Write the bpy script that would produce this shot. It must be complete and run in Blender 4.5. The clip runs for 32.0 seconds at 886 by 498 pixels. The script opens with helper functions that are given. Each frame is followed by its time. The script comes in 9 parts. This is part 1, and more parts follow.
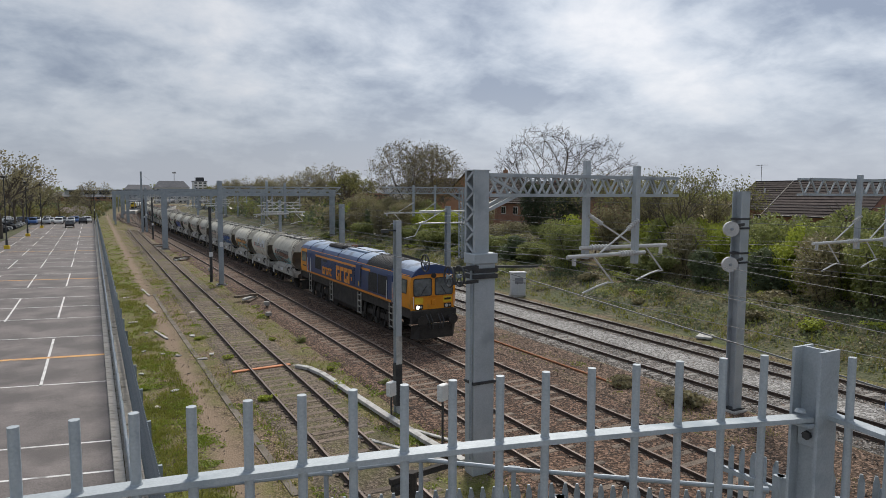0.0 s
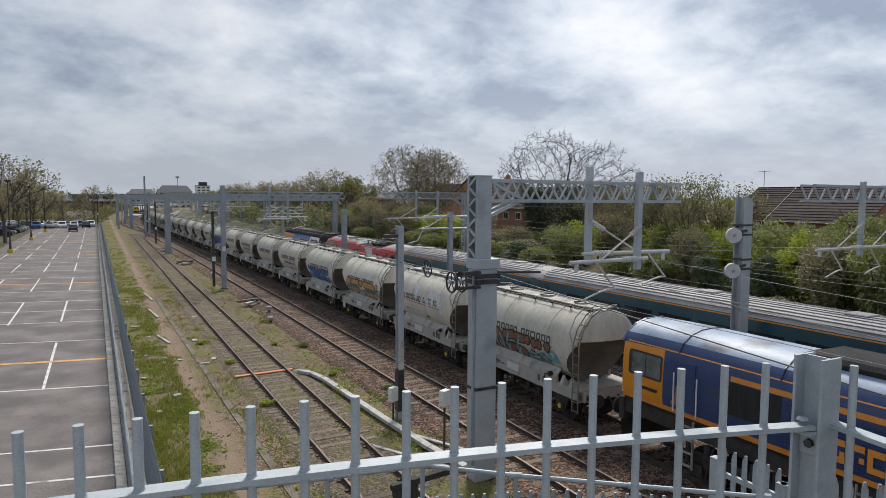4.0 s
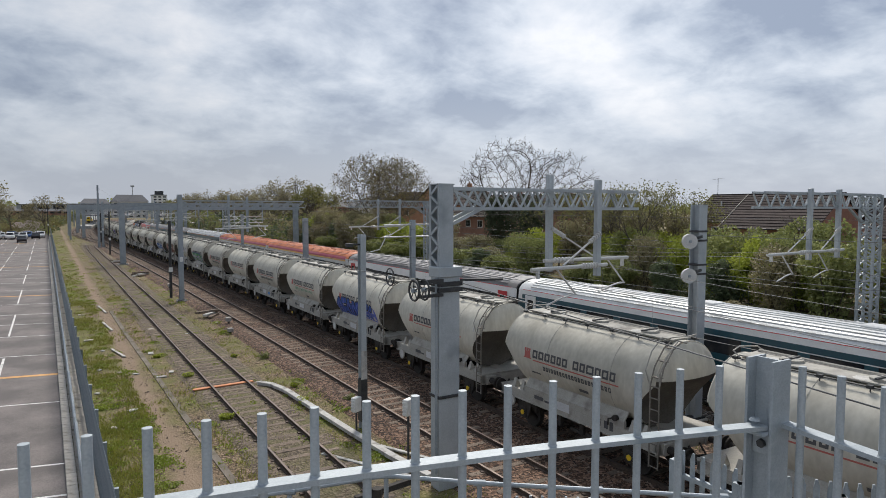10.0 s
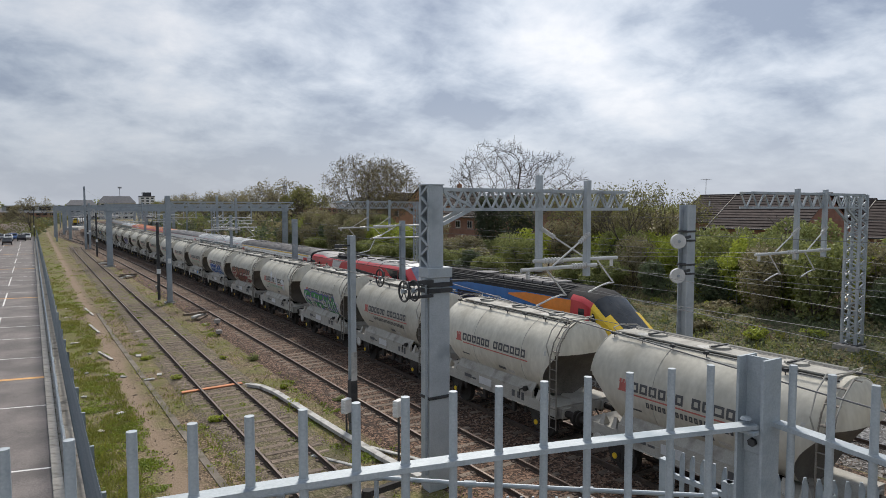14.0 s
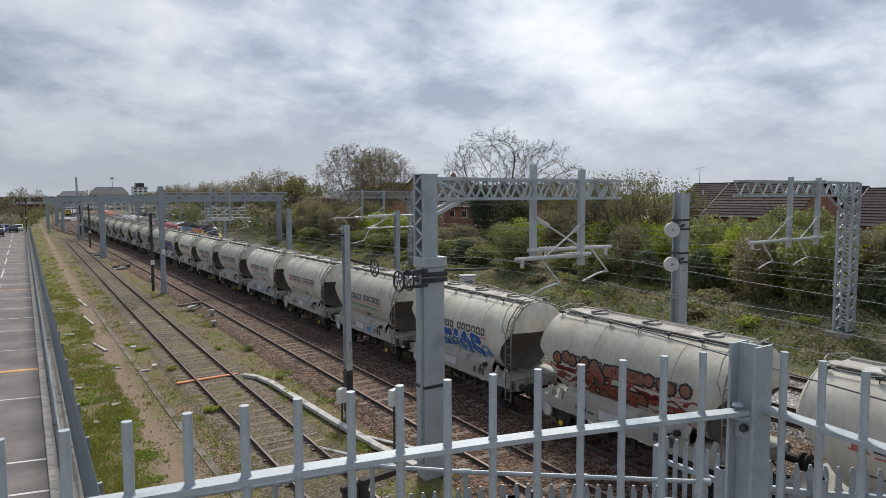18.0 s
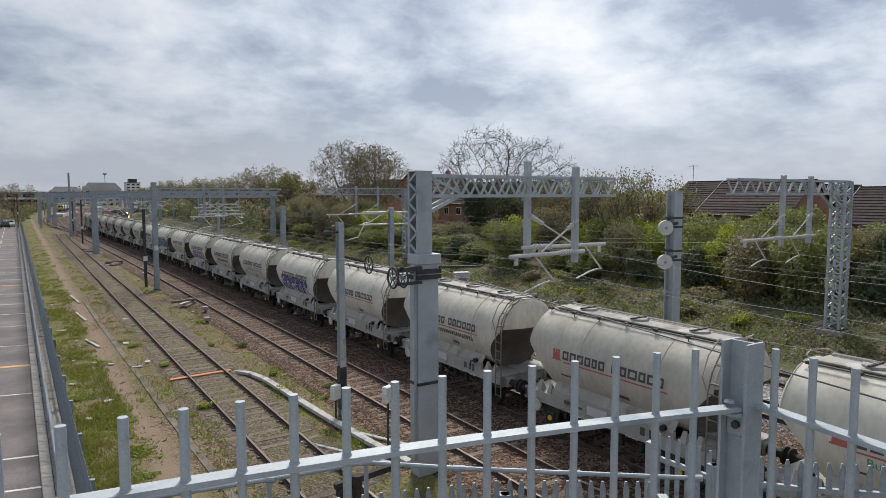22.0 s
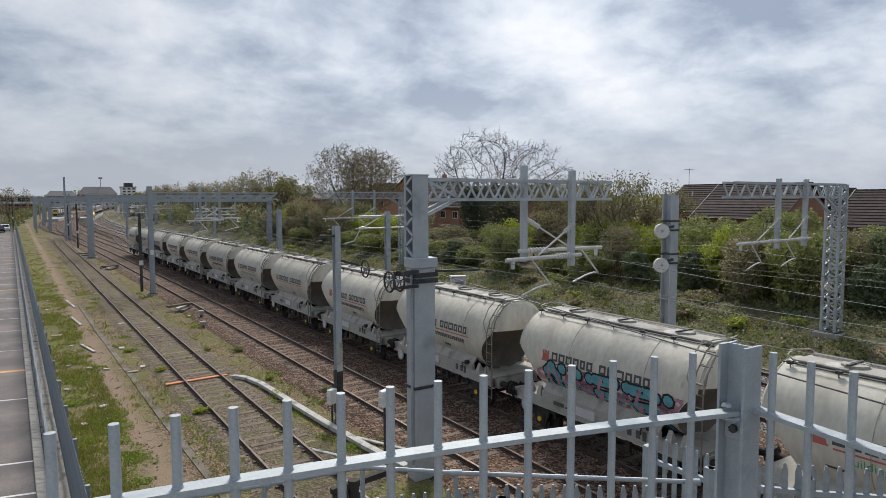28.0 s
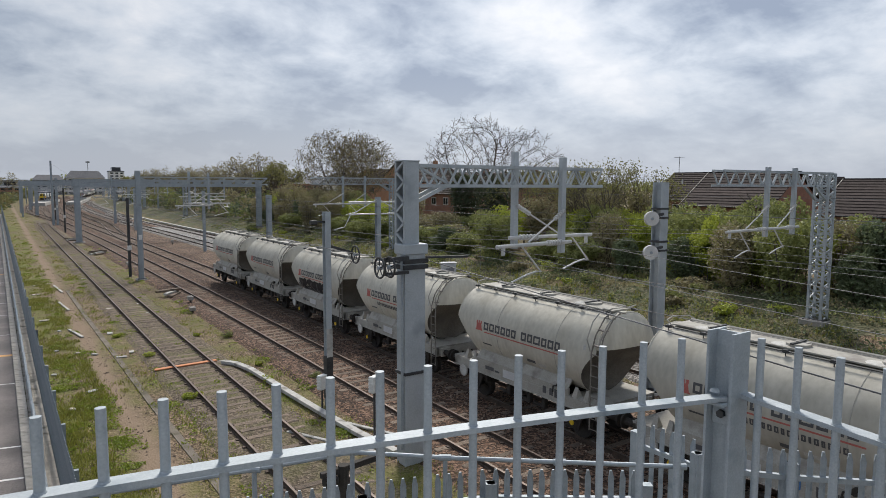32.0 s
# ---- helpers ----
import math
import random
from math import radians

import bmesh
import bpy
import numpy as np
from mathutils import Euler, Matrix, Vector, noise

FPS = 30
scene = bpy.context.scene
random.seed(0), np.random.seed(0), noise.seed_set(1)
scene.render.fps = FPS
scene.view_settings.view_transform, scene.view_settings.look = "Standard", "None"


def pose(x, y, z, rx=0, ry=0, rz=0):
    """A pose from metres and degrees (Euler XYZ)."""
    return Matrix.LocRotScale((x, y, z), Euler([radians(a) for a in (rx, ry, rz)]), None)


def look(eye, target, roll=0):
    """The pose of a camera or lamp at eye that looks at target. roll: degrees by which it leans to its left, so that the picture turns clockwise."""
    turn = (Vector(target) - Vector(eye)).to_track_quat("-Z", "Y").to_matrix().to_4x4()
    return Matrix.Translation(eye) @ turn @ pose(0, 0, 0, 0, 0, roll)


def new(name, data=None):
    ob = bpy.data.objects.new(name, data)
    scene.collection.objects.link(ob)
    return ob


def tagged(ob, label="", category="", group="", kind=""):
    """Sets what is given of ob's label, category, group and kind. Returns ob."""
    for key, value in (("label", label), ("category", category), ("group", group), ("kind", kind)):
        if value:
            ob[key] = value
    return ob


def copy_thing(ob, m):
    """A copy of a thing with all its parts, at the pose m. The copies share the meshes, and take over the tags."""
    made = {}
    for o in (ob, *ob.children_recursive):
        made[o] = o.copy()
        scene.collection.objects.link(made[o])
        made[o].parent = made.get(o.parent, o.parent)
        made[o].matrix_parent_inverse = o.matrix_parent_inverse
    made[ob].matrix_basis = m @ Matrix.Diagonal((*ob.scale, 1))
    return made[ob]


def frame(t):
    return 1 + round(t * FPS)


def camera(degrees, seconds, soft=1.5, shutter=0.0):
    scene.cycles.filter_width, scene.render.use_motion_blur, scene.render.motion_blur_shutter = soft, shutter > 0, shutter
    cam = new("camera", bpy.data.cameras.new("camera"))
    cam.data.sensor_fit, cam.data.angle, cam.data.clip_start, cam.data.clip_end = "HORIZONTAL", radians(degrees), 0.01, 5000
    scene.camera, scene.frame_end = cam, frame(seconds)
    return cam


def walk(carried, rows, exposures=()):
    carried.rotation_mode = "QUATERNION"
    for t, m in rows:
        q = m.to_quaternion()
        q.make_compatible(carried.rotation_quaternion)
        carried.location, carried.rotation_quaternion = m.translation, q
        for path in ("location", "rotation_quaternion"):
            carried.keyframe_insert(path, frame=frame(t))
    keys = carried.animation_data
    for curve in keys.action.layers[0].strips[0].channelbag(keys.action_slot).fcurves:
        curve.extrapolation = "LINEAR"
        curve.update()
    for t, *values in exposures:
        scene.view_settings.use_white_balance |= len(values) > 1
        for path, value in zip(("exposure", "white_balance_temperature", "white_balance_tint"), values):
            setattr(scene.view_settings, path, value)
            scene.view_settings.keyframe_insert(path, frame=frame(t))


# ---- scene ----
cam = camera(68.67, 32.0, soft=0.55)
PATH = [
    (0.0, look((0.0030, 0.0047, 7.5834), (23.508, 43.931, 3.340), 0.20)),
    (0.5, look((0.0009, -0.0016, 7.5858), (23.471, 43.950, 3.416), 0.27)),
    (1.0, look((0.0004, -0.0017, 7.5887), (23.370, 44.006, 3.451), 0.26)),
    (1.5, look((0.0016, 0.0016, 7.5882), (23.218, 44.106, 3.605), 0.24)),
    (2.0, look((0.0033, 0.0026, 7.5872), (23.297, 44.044, 3.375), 0.25)),
    (2.5, look((0.0033, 0.0058, 7.5854), (23.300, 44.044, 3.352), 0.26)),
    (3.0, look((0.0028, 0.0065, 7.5850), (23.313, 44.054, 3.517), 0.26)),
    (3.5, look((-0.0010, -0.0026, 7.5891), (23.338, 44.043, 3.688), 0.40)),
    (5.5, look((0.0008, 0.0002, 7.5878), (23.358, 44.053, 3.871), 0.13)),
    (6.0, look((0.0004, 0.0013, 7.5866), (23.257, 44.113, 3.953), 0.04)),
    (6.5, look((-0.0027, 0.0012, 7.5864), (23.354, 44.063, 3.973), 0.09)),
    (7.0, look((-0.0002, -0.0000, 7.5869), (23.452, 44.009, 3.954), 0.03)),
    (7.5, look((0.0023, 0.0008, 7.5862), (23.785, 43.847, 4.152), 0.01)),
    (8.0, look((0.0023, -0.0051, 7.5898), (24.395, 43.517, 4.306), 0.17)),
    (8.5, look((0.0043, 0.0036, 7.5865), (24.916, 43.241, 4.430), 0.14)),
    (9.0, look((0.0049, -0.0025, 7.5876), (25.208, 43.065, 4.422), 0.11)),
    (9.5, look((0.0058, -0.0068, 7.5885), (25.577, 42.838, 4.350), 0.03)),
    (10.0, look((0.0066, -0.0068, 7.5892), (25.887, 42.654, 4.384), 0.08)),
    (10.5, look((0.0055, -0.0028, 7.5865), (25.953, 42.621, 4.434), 0.12)),
    (11.0, look((0.0061, -0.0032, 7.5877), (26.097, 42.525, 4.332), 0.13)),
    (11.5, look((0.0068, -0.0031, 7.5875), (26.199, 42.471, 4.436), 0.09)),
    (12.0, look((0.0091, 0.0001, 7.5859), (26.192, 42.473, 4.347), 0.03)),
    (12.5, look((0.0109, 0.0026, 7.5856), (26.202, 42.456, 4.159), -0.09)),
    (13.0, look((0.0166, 0.0099, 7.5839), (26.360, 42.356, 3.999), -0.13)),
    (13.5, look((0.0213, 0.0175, 7.5813), (26.662, 42.190, 4.159), -0.03)),
    (14.0, look((0.0156, 0.0085, 7.5843), (26.563, 42.263, 4.443), -0.03)),
    (14.5, look((0.0106, 0.0012, 7.5869), (26.767, 42.120, 4.403), 0.06)),
    (16.5, look((0.0172, 0.0113, 7.5824), (27.029, 41.886, 3.478), -0.16)),
    (17.0, look((0.0153, 0.0074, 7.5825), (26.979, 41.916, 3.515), -0.24)),
    (17.5, look((0.0133, 0.0086, 7.5831), (26.861, 41.999, 3.582), -0.24)),
    (18.0, look((0.0160, 0.0041, 7.5833), (26.880, 41.989, 3.643), -0.26)),
    (18.5, look((0.0153, 0.0048, 7.5832), (26.957, 41.937, 3.607), -0.17)),
    (19.0, look((0.0156, 0.0047, 7.5840), (26.966, 41.942, 3.705), -0.24)),
    (19.5, look((0.0154, 0.0046, 7.5836), (26.964, 41.941, 3.701), -0.23)),
    (20.0, look((0.0152, 0.0078, 7.5816), (27.048, 41.884, 3.638), -0.22)),
    (20.5, look((0.0164, 0.0104, 7.5827), (27.099, 41.858, 3.681), -0.15)),
    (21.0, look((0.0145, 0.0050, 7.5831), (27.112, 41.844, 3.682), -0.19)),
    (21.5, look((0.0093, -0.0002, 7.5846), (27.094, 41.844, 3.649), -0.10)),
    (22.0, look((0.0084, -0.0017, 7.5844), (27.245, 41.721, 3.415), -0.04)),
    (22.5, look((0.0095, 0.0010, 7.5847), (27.154, 41.792, 3.498), -0.11)),
    (23.0, look((0.0100, -0.0019, 7.5838), (27.063, 41.852, 3.537), -0.17)),
    (23.5, look((0.0133, 0.0032, 7.5827), (27.114, 41.824, 3.517), -0.21)),
    (24.0, look((0.0138, 0.0053, 7.5832), (27.128, 41.810, 3.446), -0.18)),
    (24.5, look((0.0180, 0.0120, 7.5814), (27.151, 41.806, 3.454), -0.25)),
    (25.0, look((0.0197, 0.0123, 7.5803), (27.277, 41.718, 3.377), -0.23)),
    (25.5, look((0.0199, 0.0095, 7.5817), (27.428, 41.628, 3.490), -0.19)),
    (27.5, look((0.0157, 0.0101, 7.5823), (27.449, 41.633, 3.714), -0.10)),
    (28.0, look((0.0185, 0.0082, 7.5833), (27.488, 41.606, 3.695), -0.13)),
    (28.5, look((0.0196, 0.0113, 7.5813), (27.511, 41.585, 3.605), -0.11)),
    (29.0, look((0.0204, 0.0130, 7.5807), (27.622, 41.496, 3.427), -0.10)),
    (29.5, look((0.0229, 0.0116, 7.5797), (27.650, 41.448, 3.129), -0.07)),
    (30.0, look((0.0227, 0.0134, 7.5789), (27.690, 41.401, 2.939), 0.07)),
    (30.5, look((0.0246, 0.0161, 7.5775), (27.720, 41.366, 2.758), 0.03)),
    (31.0, look((0.0248, 0.0181, 7.5752), (27.842, 41.252, 2.476), 0.11)),
    (31.5, look((0.0266, 0.0205, 7.5744), (28.009, 41.146, 2.499), 0.19)),
    (32.0, look((0.0231, 0.0156, 7.5773), (28.052, 41.128, 2.658), 0.23)),
]
walk(cam, PATH, ((0.0, -0.12), (0.6, -0.12), (1.8, 0.0), (32.0, 0.0)))

# ---- light ----
world = bpy.data.worlds.new("sky")
scene.world = world
world.use_nodes = True
SUN_AZ, SUN_EL = radians(34), radians(48)   # from +y towards +x


def build_sky():
    nt = world.node_tree
    nt.nodes.clear()
    n, ln = nt.nodes.new, nt.links.new
    out, bg = n("ShaderNodeOutputWorld"), n("ShaderNodeBackground")
    sky = n("ShaderNodeTexSky")
    sky.sky_type, sky.sun_disc = "NISHITA", False
    sky.sun_elevation, sky.sun_rotation = SUN_EL, SUN_AZ
    sky.dust_density, sky.air_density = 2.0, 1.0
    tc, sep = n("ShaderNodeTexCoord"), n("ShaderNodeSeparateXYZ")
    ln(tc.outputs["Generated"], sep.inputs[0])
    up = n("ShaderNodeMath"); up.operation = "MAXIMUM"; up.inputs[1].default_value = 0.0
    ln(sep.outputs["Z"], up.inputs[0])
    lift = n("ShaderNodeMath"); lift.operation = "ADD"; lift.inputs[1].default_value = 0.34
    ln(up.outputs[0], lift.inputs[0])
    dx, dy = n("ShaderNodeMath"), n("ShaderNodeMath")
    for d, ch in ((dx, "X"), (dy, "Y")):
        d.operation = "DIVIDE"
        ln(sep.outputs[ch], d.inputs[0]); ln(lift.outputs[0], d.inputs[1])
    com = n("ShaderNodeCombineXYZ")
    ln(dx.outputs[0], com.inputs[0]); ln(dy.outputs[0], com.inputs[1])
    shift = n("ShaderNodeVectorMath"); shift.operation = "ADD"
    shift.inputs[1].default_value = (6.357, -35.399, 1.186)
    ln(com.outputs[0], shift.inputs[0])

    def cloud(scale, detail, rough, dist):
        t = n("ShaderNodeTexNoise")
        t.inputs["Scale"].default_value, t.inputs["Detail"].default_value = scale, detail
        t.inputs["Roughness"].default_value, t.inputs["Distortion"].default_value = rough, dist
        ln(shift.outputs[0], t.inputs["Vector"])
        return t
    big, small = cloud(1.593, 6, 0.55, 0.0), cloud(5.2, 7, 0.6, 0.3)
    mixn = n("ShaderNodeMix"); mixn.data_type = "FLOAT"; mixn.inputs[0].default_value = 0.28
    ln(big.outputs["Fac"], mixn.inputs[2]); ln(small.outputs["Fac"], mixn.inputs[3])
    ramp = n("ShaderNodeValToRGB")
    e = ramp.color_ramp.elements
    e[0].position, e[0].color = 0.43, (0.340, 0.407, 0.535, 1)
    e[1].position, e[1].color = 0.66, (0.98, 1.0, 1.05, 1)
    m = e.new(0.49); m.color = (0.510, 0.583, 0.702, 1)
    m = e.new(0.56); m.color = (0.730, 0.794, 0.894, 1)
    ln(mixn.outputs[0], ramp.inputs[0])
    # brighter cloud round the hidden sun
    dot = n("ShaderNodeVectorMath"); dot.operation = "DOT_PRODUCT"
    g = n("ShaderNodeVectorMath"); g.operation = "NORMALIZE"
    ln(tc.outputs["Generated"], g.inputs[0]); ln(g.outputs[0], dot.inputs[0])
    el, az = radians(26), radians(46)
    dot.inputs[1].default_value = (math.cos(el) * math.sin(az), math.cos(el) * math.cos(az), math.sin(el))
    glow = n("ShaderNodeMapRange"); glow.interpolation_type = "SMOOTHSTEP"
    glow.inputs["From Min"].default_value, glow.inputs["From Max"].default_value = 0.72, 1.0
    glow.inputs["To Min"].default_value, glow.inputs["To Max"].default_value = 0.84, 1.06
    ln(dot.outputs["Value"], glow.inputs["Value"])
    # paler haze near the horizon
    haze = n("ShaderNodeMapRange"); haze.interpolation_type = "SMOOTHSTEP"
    haze.inputs["From Min"].default_value, haze.inputs["From Max"].default_value = 0.0, 0.2
    haze.inputs["To Min"].default_value, haze.inputs["To Max"].default_value = 0.75, 0.0
    ln(sep.outputs["Z"], haze.inputs["Value"])
    hz = n("ShaderNodeMix"); hz.data_type = "RGBA"
    ln(haze.outputs[0], hz.inputs[0]); ln(ramp.outputs[0], hz.inputs[6])
    hz.inputs[7].default_value = (0.61, 0.665, 0.765, 1)
    sc = n("ShaderNodeVectorMath"); sc.operation = "SCALE"
    ln(hz.outputs[2], sc.inputs[0]); ln(glow.outputs[0], sc.inputs["Scale"])
    skys = n("ShaderNodeVectorMath"); skys.operation = "SCALE"; skys.inputs["Scale"].default_value = 0.10
    ln(sky.outputs[0], skys.inputs[0])
    both = n("ShaderNodeMix"); both.data_type = "RGBA"; both.inputs[0].default_value = 0.90
    ln(skys.outputs[0], both.inputs[6]); ln(sc.outputs[0], both.inputs[7])
    ln(both.outputs[2], bg.inputs["Color"])
    bg.inputs["Strength"].default_value = 0.95
    ln(bg.outputs[0], out.inputs[0])


build_sky()
sun = new("sun", bpy.data.lights.new("sun", "SUN"))
sun.data.energy, sun.data.angle, sun.data.color = 3.6, radians(14), (1.0, 0.945, 0.865)
sun.matrix_world = look((0, 0, 0), (-math.cos(SUN_EL) * math.sin(SUN_AZ), -math.cos(SUN_EL) * math.cos(SUN_AZ), -math.sin(SUN_EL)))


# ---- materials ----
def mat(name, dark, light, rough=0.8, metal=0.0, scale=4.0, fine=40.0, bump=0.15, spots=None, spot_at=0.62, stretch=(1, 1, 1), spec=0.5, rand=0.0, space="Object"):
    """A surface between two colours by coarse and fine noise; spots: a third colour for stains; rand: piece to piece variation."""
    m = bpy.data.materials.new(name)
    m.use_nodes = True
    nt = m.node_tree
    n, ln = nt.nodes.new, nt.links.new
    b = nt.nodes["Principled BSDF"]
    tc, mp = n("ShaderNodeTexCoord"), n("ShaderNodeMapping")
    mp.inputs["Scale"].default_value = stretch
    if space == "World":
        geo = n("ShaderNodeNewGeometry")
        ln(geo.outputs["Position"], mp.inputs[0])
    else:
        ln(tc.outputs["Object"], mp.inputs[0])
    a, f = n("ShaderNodeTexNoise"), n("ShaderNodeTexNoise")
    a.inputs["Scale"].default_value, a.inputs["Detail"].default_value, a.inputs["Roughness"].default_value = scale, 5, 0.6
    f.inputs["Scale"].default_value, f.inputs["Detail"].default_value = fine, 3
    ln(mp.outputs[0], a.inputs["Vector"]); ln(mp.outputs[0], f.inputs["Vector"])
    mx = n("ShaderNodeMix"); mx.data_type = "FLOAT"; mx.inputs[0].default_value = 0.4
    ln(a.outputs["Fac"], mx.inputs[2]); ln(f.outputs["Fac"], mx.inputs[3])
    rp = n("ShaderNodeValToRGB")
    e = rp.color_ramp.elements
    e[0].position, e[0].color = 0.36, (*dark, 1)
    e[1].position, e[1].color = 0.64, (*light, 1)
    ln(mx.outputs[0], rp.inputs[0])
    col = rp.outputs[0]
    if spots:
        s, sr = n("ShaderNodeTexNoise"), n("ShaderNodeMapRange")
        s.inputs["Scale"].default_value, s.inputs["Detail"].default_value = scale * 0.7 + 0.11, 6
        ln(mp.outputs[0], s.inputs["Vector"]); ln(s.outputs["Fac"], sr.inputs["Value"])
        sr.inputs["From Min"].default_value, sr.inputs["From Max"].default_value = spot_at - 0.07, spot_at + 0.07
        sm = n("ShaderNodeMix"); sm.data_type = "RGBA"
        ln(sr.outputs[0], sm.inputs[0]); ln(col, sm.inputs[6]); sm.inputs[7].default_value = (*spots, 1)
        col = sm.outputs[2]
    if rand:
        oi, hs, rr = n("ShaderNodeObjectInfo"), n("ShaderNodeHueSaturation"), n("ShaderNodeMapRange")
        ln(oi.outputs["Random"], rr.inputs["Value"])
        rr.inputs["To Min"].default_value, rr.inputs["To Max"].default_value = 1 - rand, 1 + rand
        ln(rr.outputs[0], hs.inputs["Value"]); ln(col, hs.inputs["Color"])
        col = hs.outputs[0]
    ln(col, b.inputs["Base Color"])
    b.inputs["Roughness"].default_value, b.inputs["Metallic"].default_value = rough, metal
    b.inputs["Specular IOR Level"].default_value = spec
    if bump:
        bp = n("ShaderNodeBump")
        bp.inputs["Strength"].default_value, bp.inputs["Distance"].default_value = bump, 0.02
        ln(f.outputs["Fac"], bp.inputs["Height"]); ln(bp.outputs[0], b.inputs["Normal"])
    return m


def plain(name, c, rough=0.6, metal=0.0, var=0.12):
    return mat(name, tuple(v * (1 - var) for v in c), tuple(min(1, v * (1 + var)) for v in c), rough, metal, 3.0, 30.0, 0.05)


def stones(name, cols, size, rough=0.95, green=None, green_at=0.55, patch=0.25, bump=0.9, path=False):
    """Loose stone of the given size with colour varying from stone to stone and in wide patches."""
    m = bpy.data.materials.new(name)
    m.use_nodes = True
    nt = m.node_tree
    n, ln = nt.nodes.new, nt.links.new
    b = nt.nodes["Principled BSDF"]
    geo = n("ShaderNodeNewGeometry")
    v = n("ShaderNodeTexVoronoi"); v.inputs["Scale"].default_value = 1 / size
    ln(geo.outputs["Position"], v.inputs["Vector"])
    bw = n("ShaderNodeSeparateColor"); ln(v.outputs["Color"], bw.inputs[0])
    a = n("ShaderNodeTexNoise"); a.inputs["Scale"].default_value = patch; a.inputs["Detail"].default_value = 7; a.inputs["Roughness"].default_value = 0.65
    ln(geo.outputs["Position"], a.inputs["Vector"])
    mx = n("ShaderNodeMix"); mx.data_type = "FLOAT"; mx.inputs[0].default_value = 0.42
    ln(bw.outputs[0], mx.inputs[2]); ln(a.outputs["Fac"], mx.inputs[3])
    rp = n("ShaderNodeValToRGB")
    e = rp.color_ramp.elements
    e[0].position, e[0].color = 0.22, (*cols[0], 1)
    e[1].position, e[1].color = 0.80, (*cols[-1], 1)
    for i, c in enumerate(cols[1:-1]):
        k = e.new(0.26 + 0.56 * (i + 1) / (len(cols) - 1)); k.color = (*c, 1)
    ln(mx.outputs[0], rp.inputs[0])
    col = rp.outputs[0]
    if green:
        g, gr = n("ShaderNodeTexNoise"), n("ShaderNodeMapRange")
        g.inputs["Scale"].default_value, g.inputs["Detail"].default_value, g.inputs["Roughness"].default_value = 0.33, 8, 0.7
        ln(geo.outputs["Position"], g.inputs["Vector"]); ln(g.outputs["Fac"], gr.inputs["Value"])
        if path:   # thicker moss along the fence
            gs, gx, ga = n("ShaderNodeSeparateXYZ"), n("ShaderNodeMapRange"), n("ShaderNodeMath")
            ln(geo.outputs["Position"], gs.inputs[0]); ln(gs.outputs["X"], gx.inputs["Value"])
            gx.inputs["From Min"].default_value, gx.inputs["From Max"].default_value = 3.3, 1.6
            gx.inputs["To Min"].default_value, gx.inputs["To Max"].default_value = 0.0, 0.075
            ln(g.outputs["Fac"], ga.inputs[0]); ln(gx.outputs[0], ga.inputs[1]); ln(ga.outputs[0], gr.inputs["Value"])
        gr.inputs["From Min"].default_value, gr.inputs["From Max"].default_value = green_at - 0.10, green_at + 0.13
        gm = n("ShaderNodeMix"); gm.data_type = "RGBA"
        ln(gr.outputs[0], gm.inputs[0]); ln(col, gm.inputs[6]); gm.inputs[7].default_value = (*green, 1)
        col = gm.outputs[2]
    if path:   # a trodden strip of bare pale dirt along x = 3.2
        sp, wob = n("ShaderNodeSeparateXYZ"), n("ShaderNodeTexNoise")
        wob.inputs["Scale"].default_value, wob.inputs["Detail"].default_value = 0.35, 6
        ln(geo.outputs["Position"], sp.inputs[0]); ln(geo.outputs["Position"], wob.inputs["Vector"])
        q = []
        for op, c in (("SUBTRACT", 3.2), ("ABSOLUTE", 0), ("MULTIPLY_ADD", 1.0)):
            m_ = n("ShaderNodeMath"); m_.operation = op; m_.inputs[1].default_value = c
            ln(q[-1].outputs[0] if q else sp.outputs["X"], m_.inputs[0]); q.append(m_)
        ln(wob.outputs["Fac"], q[2].inputs[2])
        pr = n("ShaderNodeMapRange")
        ln(q[2].outputs[0], pr.inputs["Value"])
        pr.inputs["From Min"].default_value, pr.inputs["From Max"].default_value = 1.1, 0.62
        pm = n("ShaderNodeMix"); pm.data_type = "RGBA"
        ln(pr.outputs[0], pm.inputs[0]); ln(col, pm.inputs[6]); pm.inputs[7].default_value = (0.235, 0.17, 0.115, 1)
        col = pm.outputs[2]
    ln(col, b.inputs["Base Color"])
    b.inputs["Roughness"].default_value = rough
    bp = n("ShaderNodeBump"); bp.inputs["Strength"].default_value, bp.inputs["Distance"].default_value = bump, size * 0.5
    ln(v.outputs["Distance"], bp.inputs["Height"]); ln(bp.outputs[0], b.inputs["Normal"])
    return m


